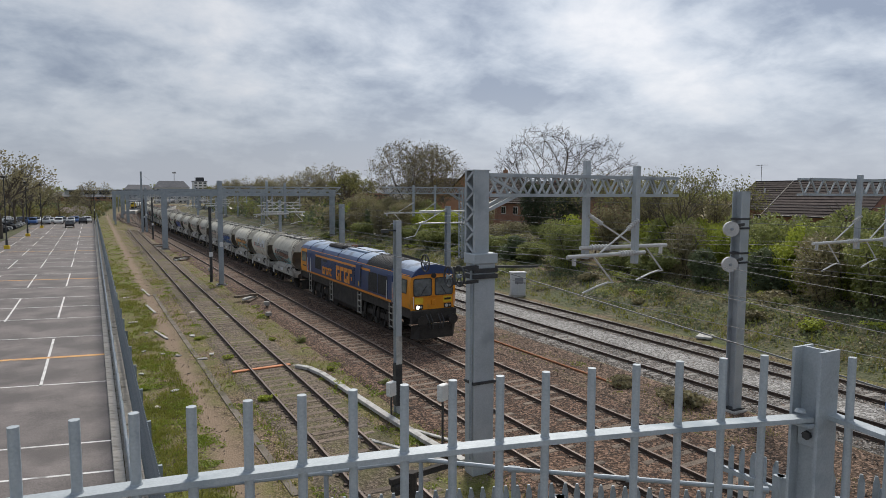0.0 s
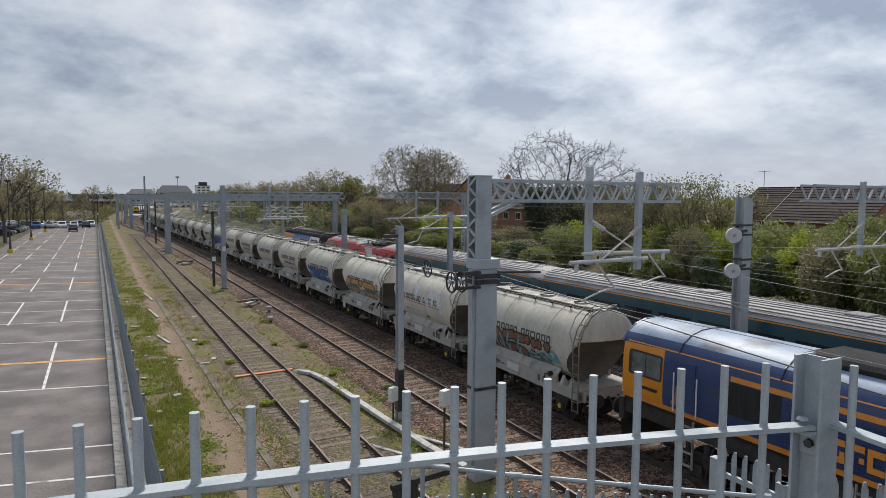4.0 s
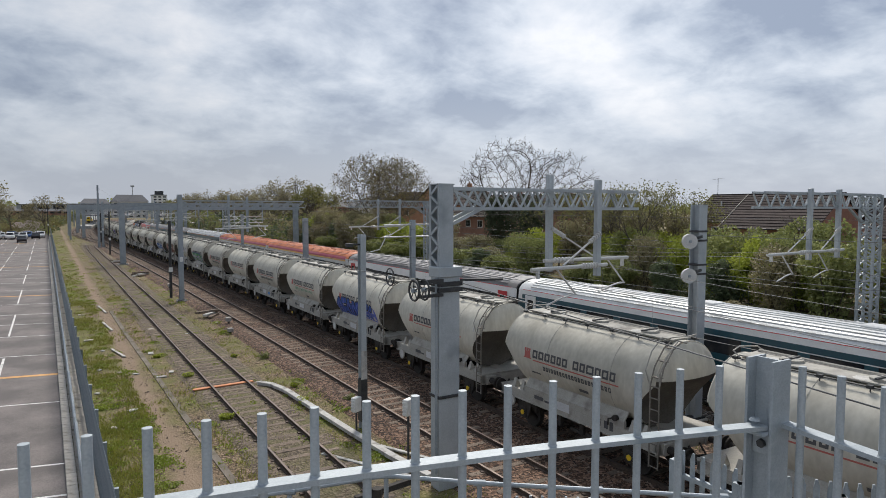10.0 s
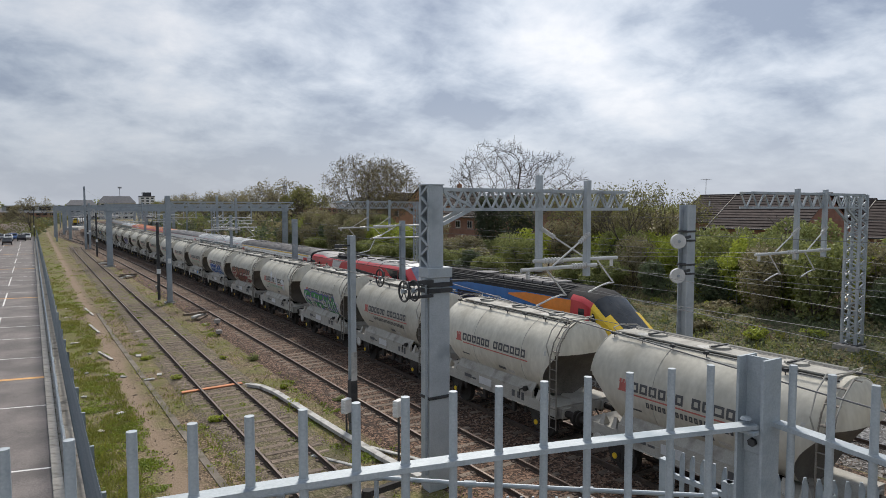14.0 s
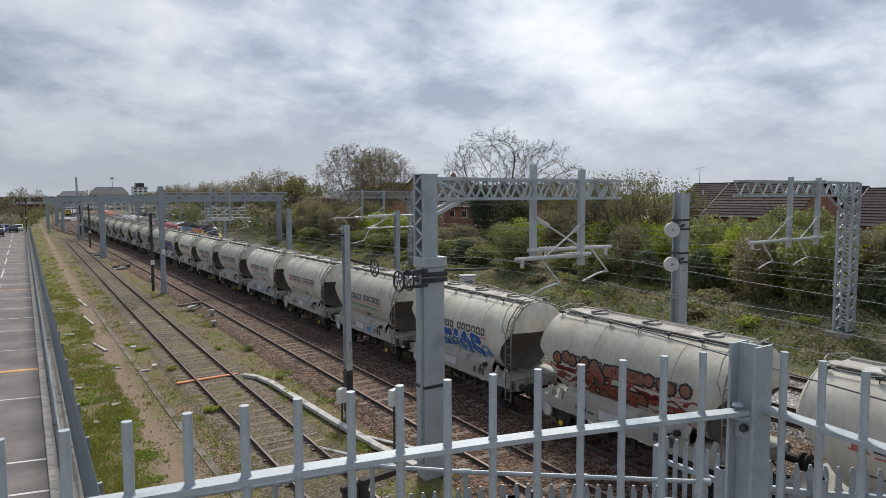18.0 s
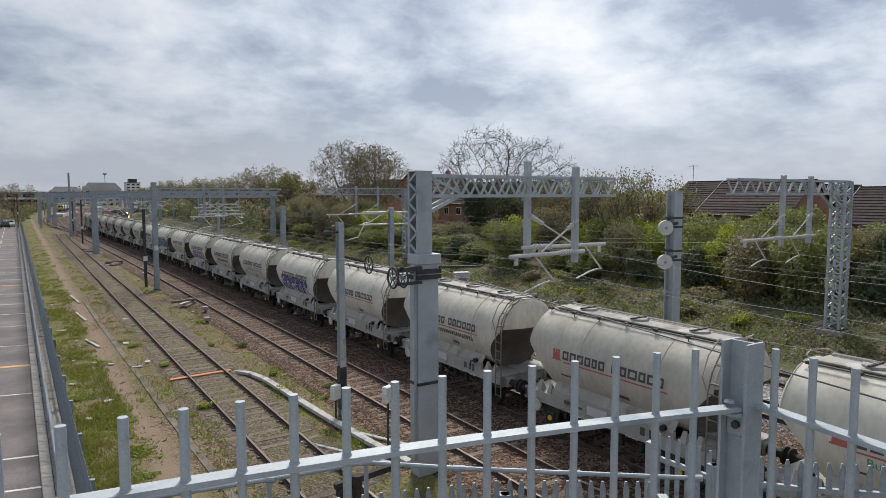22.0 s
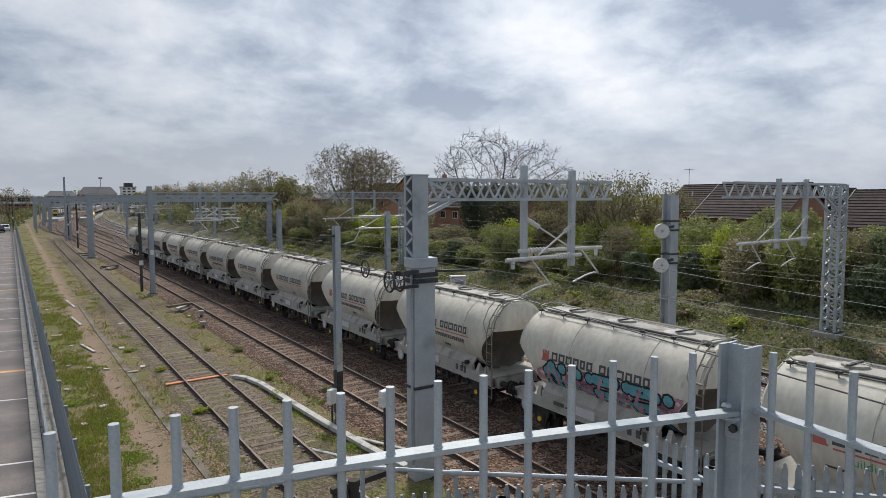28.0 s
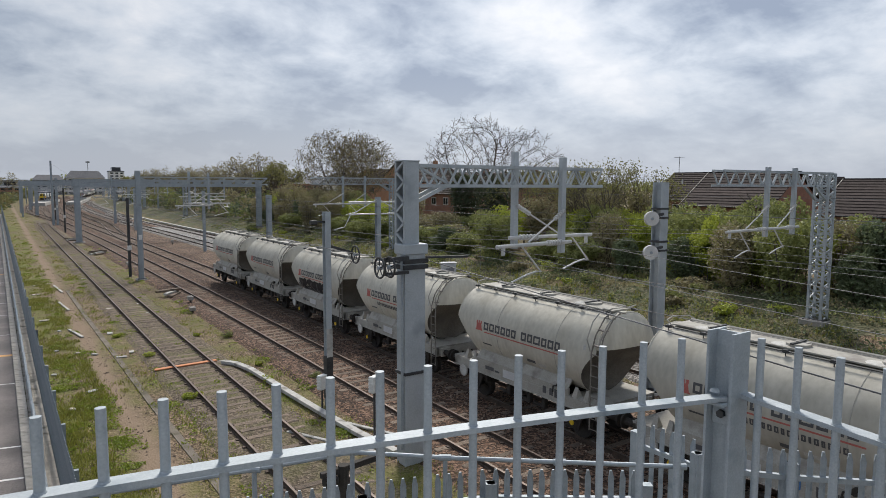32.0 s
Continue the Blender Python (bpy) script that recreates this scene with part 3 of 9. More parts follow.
def build_track(name, x0, y0, y1, rail_mat, sleeper_mat, label, f=bend, top=-0.13, zrail=0.0, kind="railway track", parts=120, sunk=0.02):
    t = thing(name, label, kind, "railway tracks", "structure")
    prof = [(-0.036, 0), (0.036, 0), (0.036, -0.04), (0.012, -0.05), (0.012, -0.11), (0.065, -0.125), (0.065, -0.14), (-0.065, -0.14), (-0.065, -0.125), (-0.012, -0.11), (-0.012, -0.05), (-0.036, -0.04)]
    for side in (-0.7525, 0.7525):
        s = Shape()
        rings = []
        n = int((y1 - y0) / 4)
        for k in range(n + 1):
            y = y0 + (y1 - y0) * k / n
            x, a = line_at(x0, y, f)
            ca, sa = math.cos(a), math.sin(a)
            rings.append([(x + (side + px) * ca, y - (side + px) * sa, pz + zrail) for px, pz in prof])
        s.cur = 0
        s.loft(rings, caps=True)
        s.mi = [1 if i % 12 == 0 else 0 for i in range(len(s.f))]
        obj("rail", s, (RAILSIDE, rail_mat), t)
    random.seed(int(x0 * 10))
    base = Shape().box(-1.3, 1.3, -0.125, 0.125, top - 0.13, top, 0.02).mesh("sleeper", False, sleeper_mat)
    chair = Shape()
    for sd in (-0.7525, 0.7525):
        chair.box(sd - 0.17, sd + 0.17, -0.09, 0.09, top, top + 0.035, 0.01)
        n = 0
    y = max(y0, 2.0)
    while n < parts and y < y1:
        x, a = line_at(x0, y, f)
        m = Matrix.Translation((x + random.uniform(-0.03, 0.03), y, random.uniform(-sunk, 0.008))) @ Matrix.Rotation(-a + random.uniform(-0.012, 0.012), 4, "Z")
        obj("sleeper", base, None, t, at=m)
        n += 1
        y += 0.66
    rest = Shape()
    while y < min(y1, 330):
        x, a = line_at(x0, y, f)
        rest.box(-1.3, 1.3, -0.125, 0.125, top - 0.13, top, 0, Matrix.Translation((x, y, 0)) @ Matrix.Rotation(-a, 4, "Z"))
        y += 0.66
    ch = Shape()
    y = max(y0, 2.0)
    while y < 70 and parts:
        x, a = line_at(x0, y, f)
        for sd in (-0.7525, 0.7525):
            for dd in (-0.12, 0.12):
                ch.box(x + sd + dd - 0.045, x + sd + dd + 0.045, y - 0.06, y + 0.06, top, top + 0.03)
        y += 0.66
    if ch.v:
        tagged(obj("rail_chairs", ch, RAILSIDE, t), kind="stuff")
    if rest.v:
        tagged(obj("far_sleepers", rest, sleeper_mat, t), kind="stuff")
    return t


# ---- car park beside the railway ----
def park_edge(y):
    return 0.42 - 0.0042 * (y - 20)


def build_car_park():
    s = Shape()
    ys = [-20, 0, 20, 40, 70, 100, 140, 190, 240]
    vs = []
    for y in ys:
        vs += [(-90, y, G0 + 0.06), (-8, y, G0 + 0.06), (park_edge(y), y, G0 + 0.06)]
    s.add(vs, [(3 * j + i, 3 * j + i + 1, 3 * j + i + 4, 3 * j + i + 3) for j in range(len(ys) - 1) for i in range(2)])
    tagged(obj("car_park", s, ASPHALT), "worn grey asphalt car park with marked bays", "car park", kind="structure")
    # kerb of single stones along the edge
    k = thing("kerb", "weathered concrete kerb along the car park edge", "kerb", kind="structure")
    me = Shape().box(-0.07, 0.20, -0.455, 0.455, G0 - 0.1, G0 + 0.14, 0.015).mesh("kerb_stone", False, KERB)
    for i in range(190):
        y = 6 + i * 0.915
        obj("kerb_stone", me, None, k, at=Matrix.Translation((park_edge(y) - 0.17, y, random.uniform(-0.01, 0.01))))
    w = Shape()
    for i in range(48):
        y = 5 + i * 4
        w.box(park_edge(y) + 0.04, park_edge(y) + 0.56, y, y + 3.99, G0 - 0.1, G0 + 0.05)
    tagged(obj("footing", w, KERB), "concrete footing strip under the fence", "footing", kind="structure")
    z0, z1 = G0 + 0.06, G0 + 0.066
    lines = Shape()
    # lengthwise dashes at the bay corners, then cross lines
    for x in (-2.2, -4.95, -7.8, -10.6, -13.4, -16.2, -19, -21.8):
        for i in range(10):
            y = 30.0 + i * 15.85 - 0.12 * (x + 2.2)
            dx = 0.0052 * (y - 30)
            lines.box(x - dx - 0.055, x - dx + 0.055, y, y + 9.5, z0, z1)
    cross = [19.7, 22.2, 29.5, 39.3, 45.3, 50.0, 54.6, 60.4, 70.6, 77.4, 82.3, 87.0, 93.4, 103.5, 109.4, 119, 125, 135, 141, 151]
    for y in cross:
        a = park_edge(y) - 0.25
        lines.add([(a, y, z1), (-26, y + 0.23 * (26 + a), z1), (-26, y + 0.23 * (26 + a) + 0.11, z1), (a, y + 0.11, z1)], [(0, 3, 2, 1)])
    tagged(obj("bay_markings", lines, LINE), "faded white painted parking bay lines", "road marking", kind="structure")
    o = Shape()
    for y in (34.35, 66.0, 98.2, 129.8, 161.6):
        a = park_edge(y) - 0.25
        o.add([(a + 0.2, y, z1 + 0.004), (-26, y + 0.2 * (26 + a), z1 + 0.004), (-26, y + 0.2 * (26 + a) + 0.34, z1 + 0.004), (a + 0.2, y + 0.34, z1 + 0.004)], [(0, 3, 2, 1)])
    tagged(obj("orange_markings", o, LINE_O), "faded orange painted line across the car park", "road marking", kind="structure")
    # darker mended strips in the asphalt
    pm = Shape()
    for x, y, w, l in ((-6.5, 36.6, 3.2, 0.5), (-8.5, 84.4, 4.5, 0.7), (-4, 84.6, 2.5, 0.6), (-5.2, 24.5, 0.4, 5.0)):
        pm.box(x - w / 2, x + w / 2, y, y + l, z0 - 0.01, z0 + 0.004)
    tagged(obj("asphalt_patches", pm, TAR), "dark mended patches in the asphalt", "patch", kind="structure")
    cp = Shape()
    for i in range(50):
        y = 5 + i * 4
        cp.box(park_edge(y) + 0.11, park_edge(y) + 0.19, y, y + 3.985, G0, 0.30, 0.012)
    tagged(obj("coping", cp, GALV), "low grey steel edging along the fence", "edging", kind="structure")


TAR = mat("dark_tar_patch", (0.10, 0.09, 0.088), (0.16, 0.145, 0.14), 0.9, 0, 1.5, 45, 0.3, space="World")
build_car_park()

# ---- railway lines ----
build_track("track_1", A_X, -30, 150, RAILTOP, TIMBER, "disused siding with rusty rails and rotten timber sleepers", bend_a)
build_track("track_2", B_X, -120, 450, RAILTOP, TIMBER, "slow line with brown rails on timber sleepers", sunk=0.012)
build_track("track_3", C_X, -120, 450, RAILTOP, TIMBER, "goods line with brown rails in dark ballast", sunk=0.012)
build_track("track_4", D_X, -120, 450, RAILBRIGHT, CONC_SLEEPER, "fast line with polished rails on concrete sleepers", sunk=0.04)
build_track("track_5", E_X, -120, 450, RAILBRIGHT, CONC_SLEEPER, "outer fast line with polished rails on concrete sleepers", sunk=0.04)


OLDCONC = mat("buried_concrete", (0.12, 0.10, 0.08), (0.22, 0.19, 0.155), 0.95, 0, 2, 40, 0.3, (0.09, 0.08, 0.05), 0.55)


def turn_out(y0, y1, d):
    """A line that leaves another by d between y0 and y1."""
    def f(y):
        u = min(max((y - y0) / (y1 - y0), 0.0), 1.0)
        return bend(y) + d * u * u * (3 - 2 * u)
    return f


build_track("track_6", C_X, 96, 430, RAILTOP, TIMBER, "turnout line branching off towards the station", turn_out(96, 150, 3.5), parts=0)
build_track("track_7", D_X, 120, 430, RAILBRIGHT, CONC_SLEEPER, "crossover line between the fast lines", turn_out(125, 215, 4.1), parts=0, zrail=-0.004)
build_track("track_8", E_X, 150, 430, RAILBRIGHT, CONC_SLEEPER, "outer platform line", turn_out(150, 235, 4.4), parts=0)
build_track("track_9", B_X, 140, 430, RAILTOP, TIMBER, "bay line towards the station", turn_out(140, 215, -3.6), parts=0)
ribbon("ballast_5", C_X + 3.4, 2.2, -0.145, 120, 430, BALLAST_BROWN, "brown ballast under the station lines")
ribbon("ballast_6", E_X + 4.4, 2.2, -0.145, 190, 430, BALLAST_GREY, "grey ballast under the platform line")
ribbon("ballast_10", E_X + 5.5, 6.0, -0.155, 135, 430, BALLAST_GREY, "grey ballast across the station approach")
ribbon("ballast_7", B_X - 3.6, 1.6, -0.145, 200, 430, BALLAST_BROWN, "brown ballast under the bay line")


def build_trackside():
    trough = thing("cable_trough", "pale concrete cable trough beside the outer line", "cable trough")
    ys = list(range(60, 170, 6))
    for a, b in zip(ys, ys[1:]):
        obj("trough_lid", Shape().bar((E_X + 1.75 + bend(a), a, -0.02), (E_X + 1.75 + bend(b), b - 0.03, -0.02), 0.5, 0.16), CONC_PALE, trough)
    s = Shape().rod((18.2, 31.5, -0.12), (18.45, 19.2, -0.12), 0.05, 6)
    tagged(obj("loose_rail", s, mat("orange_rust", (0.26, 0.10, 0.045), (0.42, 0.18, 0.085), 0.85, 0.1, 5, 60, 0.2)), "rusty spare rail lying on the ballast", "rail")
    # bowed white conduit laid from the siding towards the mast
    p = Shape()
    pts = [(7.62, 28.0), (8.0, 27.4), (8.25, 26.2), (8.35, 24.5), (8.45, 22.5), (8.6, 20.0), (8.8, 17.5), (9.05, 15.6)]
    for (a, b), (c, d) in zip(pts, pts[1:]):
        p.bar((a, b, -0.06), (c, d, -0.06), 0.24, 0.12)
    tagged(obj("cable_trough", p, CONC_PALE), "bowed pale concrete cable trough beside the siding", "cable trough")
    q = Shape()
    for (a, b), (c, d) in zip([(3.72, 54), (3.83, 42), (3.99, 31.6), (4.1, 23.8)], [(3.83, 42), (3.99, 31.6), (4.1, 23.8), (4.3, 16)]):
        q.bar((a, b, -0.20), (c, d, -0.20), 0.22, 0.07)
    tagged(obj("old_trough", q, OLDCONC), "half-buried concrete cable trough in the grass", "cable trough")
    pl = Shape().box(-1.25, 1.3, -0.12, 0.12, 0, 0.05, 0.01, Matrix.Translation((6.2, 28.5, -0.13)) @ Matrix.Rotation(0.06, 4, "Z"))
    tagged(obj("plank", pl, plain("orange_plank_paint", (0.55, 0.22, 0.10), 0.8)), "orange-painted plank across the siding", "plank")
    st = Shape().box(-0.5, 0.5, -0.4, 0.4, 0, 0.12, 0.02, Matrix.Translation((28.84, 23.79, -0.12)) @ Matrix.Rotation(0.5, 4, "Z"))
    tagged(obj("slab", st, CONC_PALE), "pale concrete slab on the grass by the line", "slab")
    # lineside cabinet
    c = thing("lineside_cabinet", "pale grey metal equipment cabinet with two doors", "cabinet", at=pose(28.2, 40.6, -0.15, 0, 0, -20))
    obj("body", bx(-0.55, 0.55, -0.3, 0.3, 0.1, 1.75, 0.02), PALE, c)
    obj("roof", bx(-0.62, 0.62, -0.36, 0.36, 1.75, 1.83, 0.02), PALE, c)
    obj("plinth", bx(-0.6, 0.6, -0.35, 0.35, -0.05, 0.1), CONC, c)
    for x in (-0.52, 0.02):
        d = obj("door", bx(x, x + 0.5, -0.325, -0.3, 0.2, 1.68, 0.008), PALE, c)
        obj("handle", bx(x + 0.4, x + 0.43, -0.345, -0.325, 0.9, 1.05), DARKST, d)
    obj("marking", bx(-0.3, 0.35, -0.332, -0.326, 0.95, 1.4), plain("scrawl_grey", (0.2, 0.2, 0.22)), c, "dark sprayed scrawl")
    # small ground signals and boxes between the lines
    random.seed(5)
    for x, y, h in ((9.6, 66, 0.5), (10.0, 44, 0.45), (17.9, 62, 0.7), (9.3, 40.5, 0.35), (18.0, 88, 0.6)):
        g = thing("track_box", "small grey trackside box on a short post", "trackside box", "trackside boxes", at=pose(x, y, -0.18))
        obj("post", bx(-0.05, 0.05, -0.05, 0.05, 0, h * 0.5), DARKST, g)
        obj("case", bx(-0.16, 0.16, -0.2, 0.2, h * 0.4, h, 0.02), CONC, g)
    # heaps of old sleepers and rubble
    for x, y, n in ((8.4, 80, 5), (8.2, 101, 4), (9.6, 48, 3)):
        hp = thing("sleeper_heap", "low heap of broken concrete and old sleepers", "heap", "heaps", at=pose(x, y, -0.18, 0, 0, random.uniform(0, 60)))
        for i in range(n):
            obj("piece", bx(-0.9, 0.9, -0.13, 0.13, 0, 0.16, 0.02), CONC_PALE if i % 2 else TIMBER, hp, at=pose(random.uniform(-0.4, 0.4), i * 0.25 - 0.5, 0.14 * (i % 3), 0, 0, random.uniform(-25, 25)))
    # posts with white junction boxes
    for x, y, h in ((8.80, 20.2, 0.95), (9.05, 16.9, 1.7)):
        b = thing("junction_post", "white junction box on a thin dark post", "junction box", "junction boxes", at=pose(x, y, -0.2, 0, 0, 25))
        obj("post", Shape().rod((0, 0, 0), (0, 0, h), 0.035), DARKST, b)
        bd = obj("box", bx(-0.17, 0.17, -0.1, 0.1, h - 0.15, h + 0.35, 0.02), WHITE, b)
        for i in range(4):
            obj("fin", bx(-0.19, -0.165, -0.08, 0.08, h - 0.1 + i * 0.11, h - 0.05 + i * 0.11), WHITE, bd)


ribbon("ballast_4", (D_X + E_X) / 2 - 0.05, 0.75, -0.115, -60, 125, BALLAST_PALE, "pale dusty ballast between the fast lines", skirt=0.35)
build_trackside()


# ---- overhead line ----
def truss(s, p, q, depth, wide, r=0.035, n=9):
    """A box girder of angle bars between p and q (top chord line), with diagonals."""
    p, q = Vector(p), Vector(q)
    d = (q - p) / n
    across = Vector((0, wide / 2, 0))
    for sg in (-1, 1):
        s.bar(p + across * sg, q + across * sg, 0.09, 0.09)
        s.bar(p + across * sg - Vector((0, 0, depth)), q + across * sg - Vector((0, 0, depth)), 0.09, 0.09)
    for i in range(n):
        a, b = p + d * i, p + d * (i + 1)
        m = (a + b) / 2
        for sg in (-1, 1):
            s.bar(a + across * sg, m + across * sg - Vector((0, 0, depth)), 0.05, 0.05)
            s.bar(m + across * sg - Vector((0, 0, depth)), b + across * sg, 0.05, 0.05)
        s.bar(a - across, b + across, 0.04, 0.04)
        s.bar(a - across, a + across, 0.05, 0.05)
    return s


def lattice(s, x, y, z0, z1, wx, wy, n, chord=0.11):
    """An upright lattice mast."""
    for sx in (-1, 1):
        for sy in (-1, 1):
            s.box(x + sx * wx / 2 - chord / 2, x + sx * wx / 2 + chord / 2, y + sy * wy / 2 - chord / 2, y + sy * wy / 2 + chord / 2, z0, z1)
    h = (z1 - z0) / n
    for i in range(n):
        a, b, c = z0 + i * h, z0 + (i + 0.5) * h, z0 + (i + 1) * h
        for sy in (-1, 1):
            s.bar((x - wx / 2, y + sy * wy / 2, a), (x + wx / 2, y + sy * wy / 2, b), 0.05, 0.06)
            s.bar((x + wx / 2, y + sy * wy / 2, b), (x - wx / 2, y + sy * wy / 2, c), 0.05, 0.06)
        for sx in (-1, 1):
            s.bar((x + sx * wx / 2, y - wy / 2, a), (x + sx * wx / 2, y + wy / 2, b), 0.05, 0.06)
            s.bar((x + sx * wx / 2, y + wy / 2, b), (x + sx * wx / 2, y - wy / 2, c), 0.05, 0.06)
    return s


def h_column(s, x, y, z0, z1, w, d, t=0.03):
    """A steel H section in one piece: flanges across y, web between them."""
    pr = [(-w / 2, -d / 2), (w / 2, -d / 2), (w / 2, -d / 2 + t), (t / 2, -d / 2 + t), (t / 2, d / 2 - t), (w / 2, d / 2 - t), (w / 2, d / 2), (-w / 2, d / 2), (-w / 2, d / 2 - t), (-t / 2, d / 2 - t), (-t / 2, -d / 2 + t), (-w / 2, -d / 2 + t)]
    return s.loft([[(x + a, y + b, z) for a, b in pr] for z in (z0, z1)])


def insulator(p, q, r, n=6):
    """A ribbed insulator in one piece."""
    p, q = Vector(p), Vector(q)
    d = (q - p).normalized()
    a = d.orthogonal().normalized()
    b = d.cross(a)
    rings = []
    for i in range(n):
        for u, k in ((0.0, 0.5), (0.2, 0.5), (0.25, 1.0), (0.6, 1.0), (0.65, 0.5)):
            c = p + (q - p) * ((i + u) / n)
            rings.append([tuple(c + a * (r * k * math.cos(w)) + b * (r * k * math.sin(w))) for w in [m * math.pi / 4 for m in range(8)]])
    return Shape().loft(rings)


def registration(parent, xt, y, z, end, steel, sign):
    """A drop tube's arms, insulators and the bent steady arm that hangs over a line; end: where the arm ends."""
    obj("drop_tube", bx(xt - 0.09, xt + 0.09, y - 0.09, y + 0.09, z - 0.35, z + 2.65, 0.01), steel, parent)
    yy = y - 0.12
    obj("cross_arm", Shape().rod((xt - sign * 0.3, yy, z), (end, yy, z - 0.03), 0.06, 8), INSUL, parent, "pale tubular arm")
    mid = xt + (end - xt) * 0.55
    obj("stay", Shape().rod((xt, yy, z + 1.0), (mid, yy, z + 0.05), 0.03), INSUL, parent)
    obj("stay_insulator", insulator((xt, yy, z + 1.0), (xt + (mid - xt) * 0.3, yy, z + 0.715), 0.075), INSUL, parent)
    obj("arm_insulator", insulator((xt + sign * 0.1, yy, z), (xt + (end - xt) * 0.28, yy, z - 0.01), 0.095), INSUL, parent)
    b = end - sign * 0.95
    obj("steady_arm", Shape().path([(b, yy, z - 0.03), (b + 0.72, yy - 0.03, z - 0.80), (b + 0.78, yy - 0.04, z - 0.87), (b + 0.55, yy - 0.06, z - 0.85), (b + 0.15, yy - 0.08, z - 0.92), (b - 0.45, yy - 0.1, z - 1.1)], 0.03), INSUL, parent)
    obj("hanger", bx(end - sign * 0.25 - 0.045, end - sign * 0.25 + 0.045, yy - 0.05, yy + 0.05, z - 0.3, z, 0.01), INSUL, parent)


def base_pad(parent, x, y, w, z=G0):
    obj("concrete_base", bx(x - w, x + w, y - w, y + w, z - 0.3, z + 0.12, 0.03), CONC, parent)
    obj("base_plate", bx(x - w * 0.8, x + w * 0.8, y - w * 0.8, y + w * 0.8, z + 0.12, z + 0.17), DARKST, parent)


def portal_left(y, near):
    """The mast between siding and slow line with its girder over the two lines."""
    g = bend(y)
    t = thing("gantry_mast", "grey galvanised boxed mast with a lattice arm over the lines", "gantry", "gantries")
    st = GALV if near else GALV_FAR
    x = 9.15 + g if near else 9.2 + g * 0.3
    if near:
        x0, x1, y0, y1 = 8.97, 9.42, 14.98, 15.42
        obj("lower_column", bx(8.90, 9.56, 14.85, 15.30, G0, 5.72, 0.012), st, t, "smooth grey steel box column")
        obj("collar", bx(8.86, 9.62, 14.80, 15.36, 5.70, 5.98, 0.02), st, t)
        for z in (5.52, 5.36):
            obj("clamp_band", bx(8.85, 9.62, 14.79, 15.37, z - 0.06, z + 0.06, 0.01), DARKST, t)
        obj("lower_band", bx(8.87, 9.60, 14.81, 15.34, 2.38, 2.46, 0.01), DARKST, t)
        obj("face_plate", bx(x0 + 0.05, x1, y0 - 0.02, y0 + 0.03, 5.98, 8.2, 0.005), st, t)
        obj("back_plate", bx(x0 + 0.05, x1, y1 - 0.04, y1, 5.98, 8.2, 0.005), st, t)
        obj("corner_plate", bx(x1 - 0.03, x1, y0 + 0.03, y1 - 0.04, 5.98, 8.2), st, t)
        s = Shape()
        for yy in (y0, y1):
            s.box(x0 - 0.02, x0 + 0.07, yy - 0.045, yy + 0.045, 5.9, 8.2)
        for i in range(4):
            z = 6.0 + i * 0.55
            s.bar((x0, y0, z), (x0, y1, z + 0.27), 0.05, 0.07)
            s.bar((x0, y1, z + 0.27), (x0, y0, z + 0.55), 0.05, 0.07)
        obj("side_lattice", s, st, t)
        obj("cap_plate", bx(x0 - 0.05, x1 + 0.02, y0 - 0.04, y1 + 0.03, 8.2, 8.23), st, t)
        obj("side_conduit", Shape().rod((8.84, 14.90, 0.3), (8.84, 14.90, 5.7), 0.04), GALV_FAR, t)
        xs, xe = x1, 16.6
    else:
        s = h_column(Shape(), x, y, G0, 8.6, 0.36, 0.42)
        obj("column", s, st, t)
        base_pad(t, x, y, 0.42)
        obj("number_plate", bx(x - 0.13, x + 0.13, y - 0.235, y - 0.215, 3.1, 3.5), WHITE, t)
        xs, xe = x + 0.2, 19.8 + g
    s = truss(Shape(), (xs, y + 0.12, 8.1), (xe, y + 0.12, 8.1), 0.55, 0.5, n=11 if near else 8)
    s.bar((xs, y - 0.1, 7.15), (xs + 1.0, y - 0.1, 7.58), 0.09, 0.09)
    s.bar((xs, y + 0.35, 7.15), (xs + 1.0, y + 0.35, 7.58), 0.09, 0.09)
    s.bar((xs, y - 0.12, 8.05), (xs + 1.0, y - 0.12, 7.6), 0.07, 0.07)
    obj("girder", s, st, t)
    registration(t, 14.68 + g, y - 0.25, 5.80, 11.95 + g, st, -1)
    registration(t, 13.27 + g, y + 0.4, 5.95, 16.6 + g, st, 1)
    return t


def mid_mast(y, near):
    g = bend(y)
    x = 20.0 + g
    t = thing("line_mast", "plain grey steel mast between the lines", "mast", "line masts")
    st = GALV if near else GALV_FAR
    h = 7.7 if near else 6.6
    obj("column", h_column(Shape(), x, y + 0.2, G0 + 0.1, h, 0.42, 0.40, 0.035), st, t)
    base_pad(t, x, y + 0.2, 0.36)
    if near:
        for z in (6.43, 5.23):
            for dz in (-0.05, 0.28):
                obj("bracket", bx(x - 0.24, x + 0.24, y - 0.03, y + 0.43, z + dz, z + dz + 0.07, 0.01), DARKST, t)
            pl = obj("pulley", Shape().rod((x - 1.15, y - 0.36, z), (x - 1.08, y - 0.24, z), 0.255, 28), INSUL, t, "pale round tensioning drum", True)
            obj("hub", Shape().rod((x - 1.17, y - 0.40, z), (x - 1.15, y - 0.36, z), 0.05, 10), GALV_FAR, pl)
            obj("pulley_arm", Shape().bar((x - 1.05, y - 0.2, z + 0.03), (x - 0.1, y - 0.02, z + 0.13), 0.07, 0.09), DARKST, t)
    return t


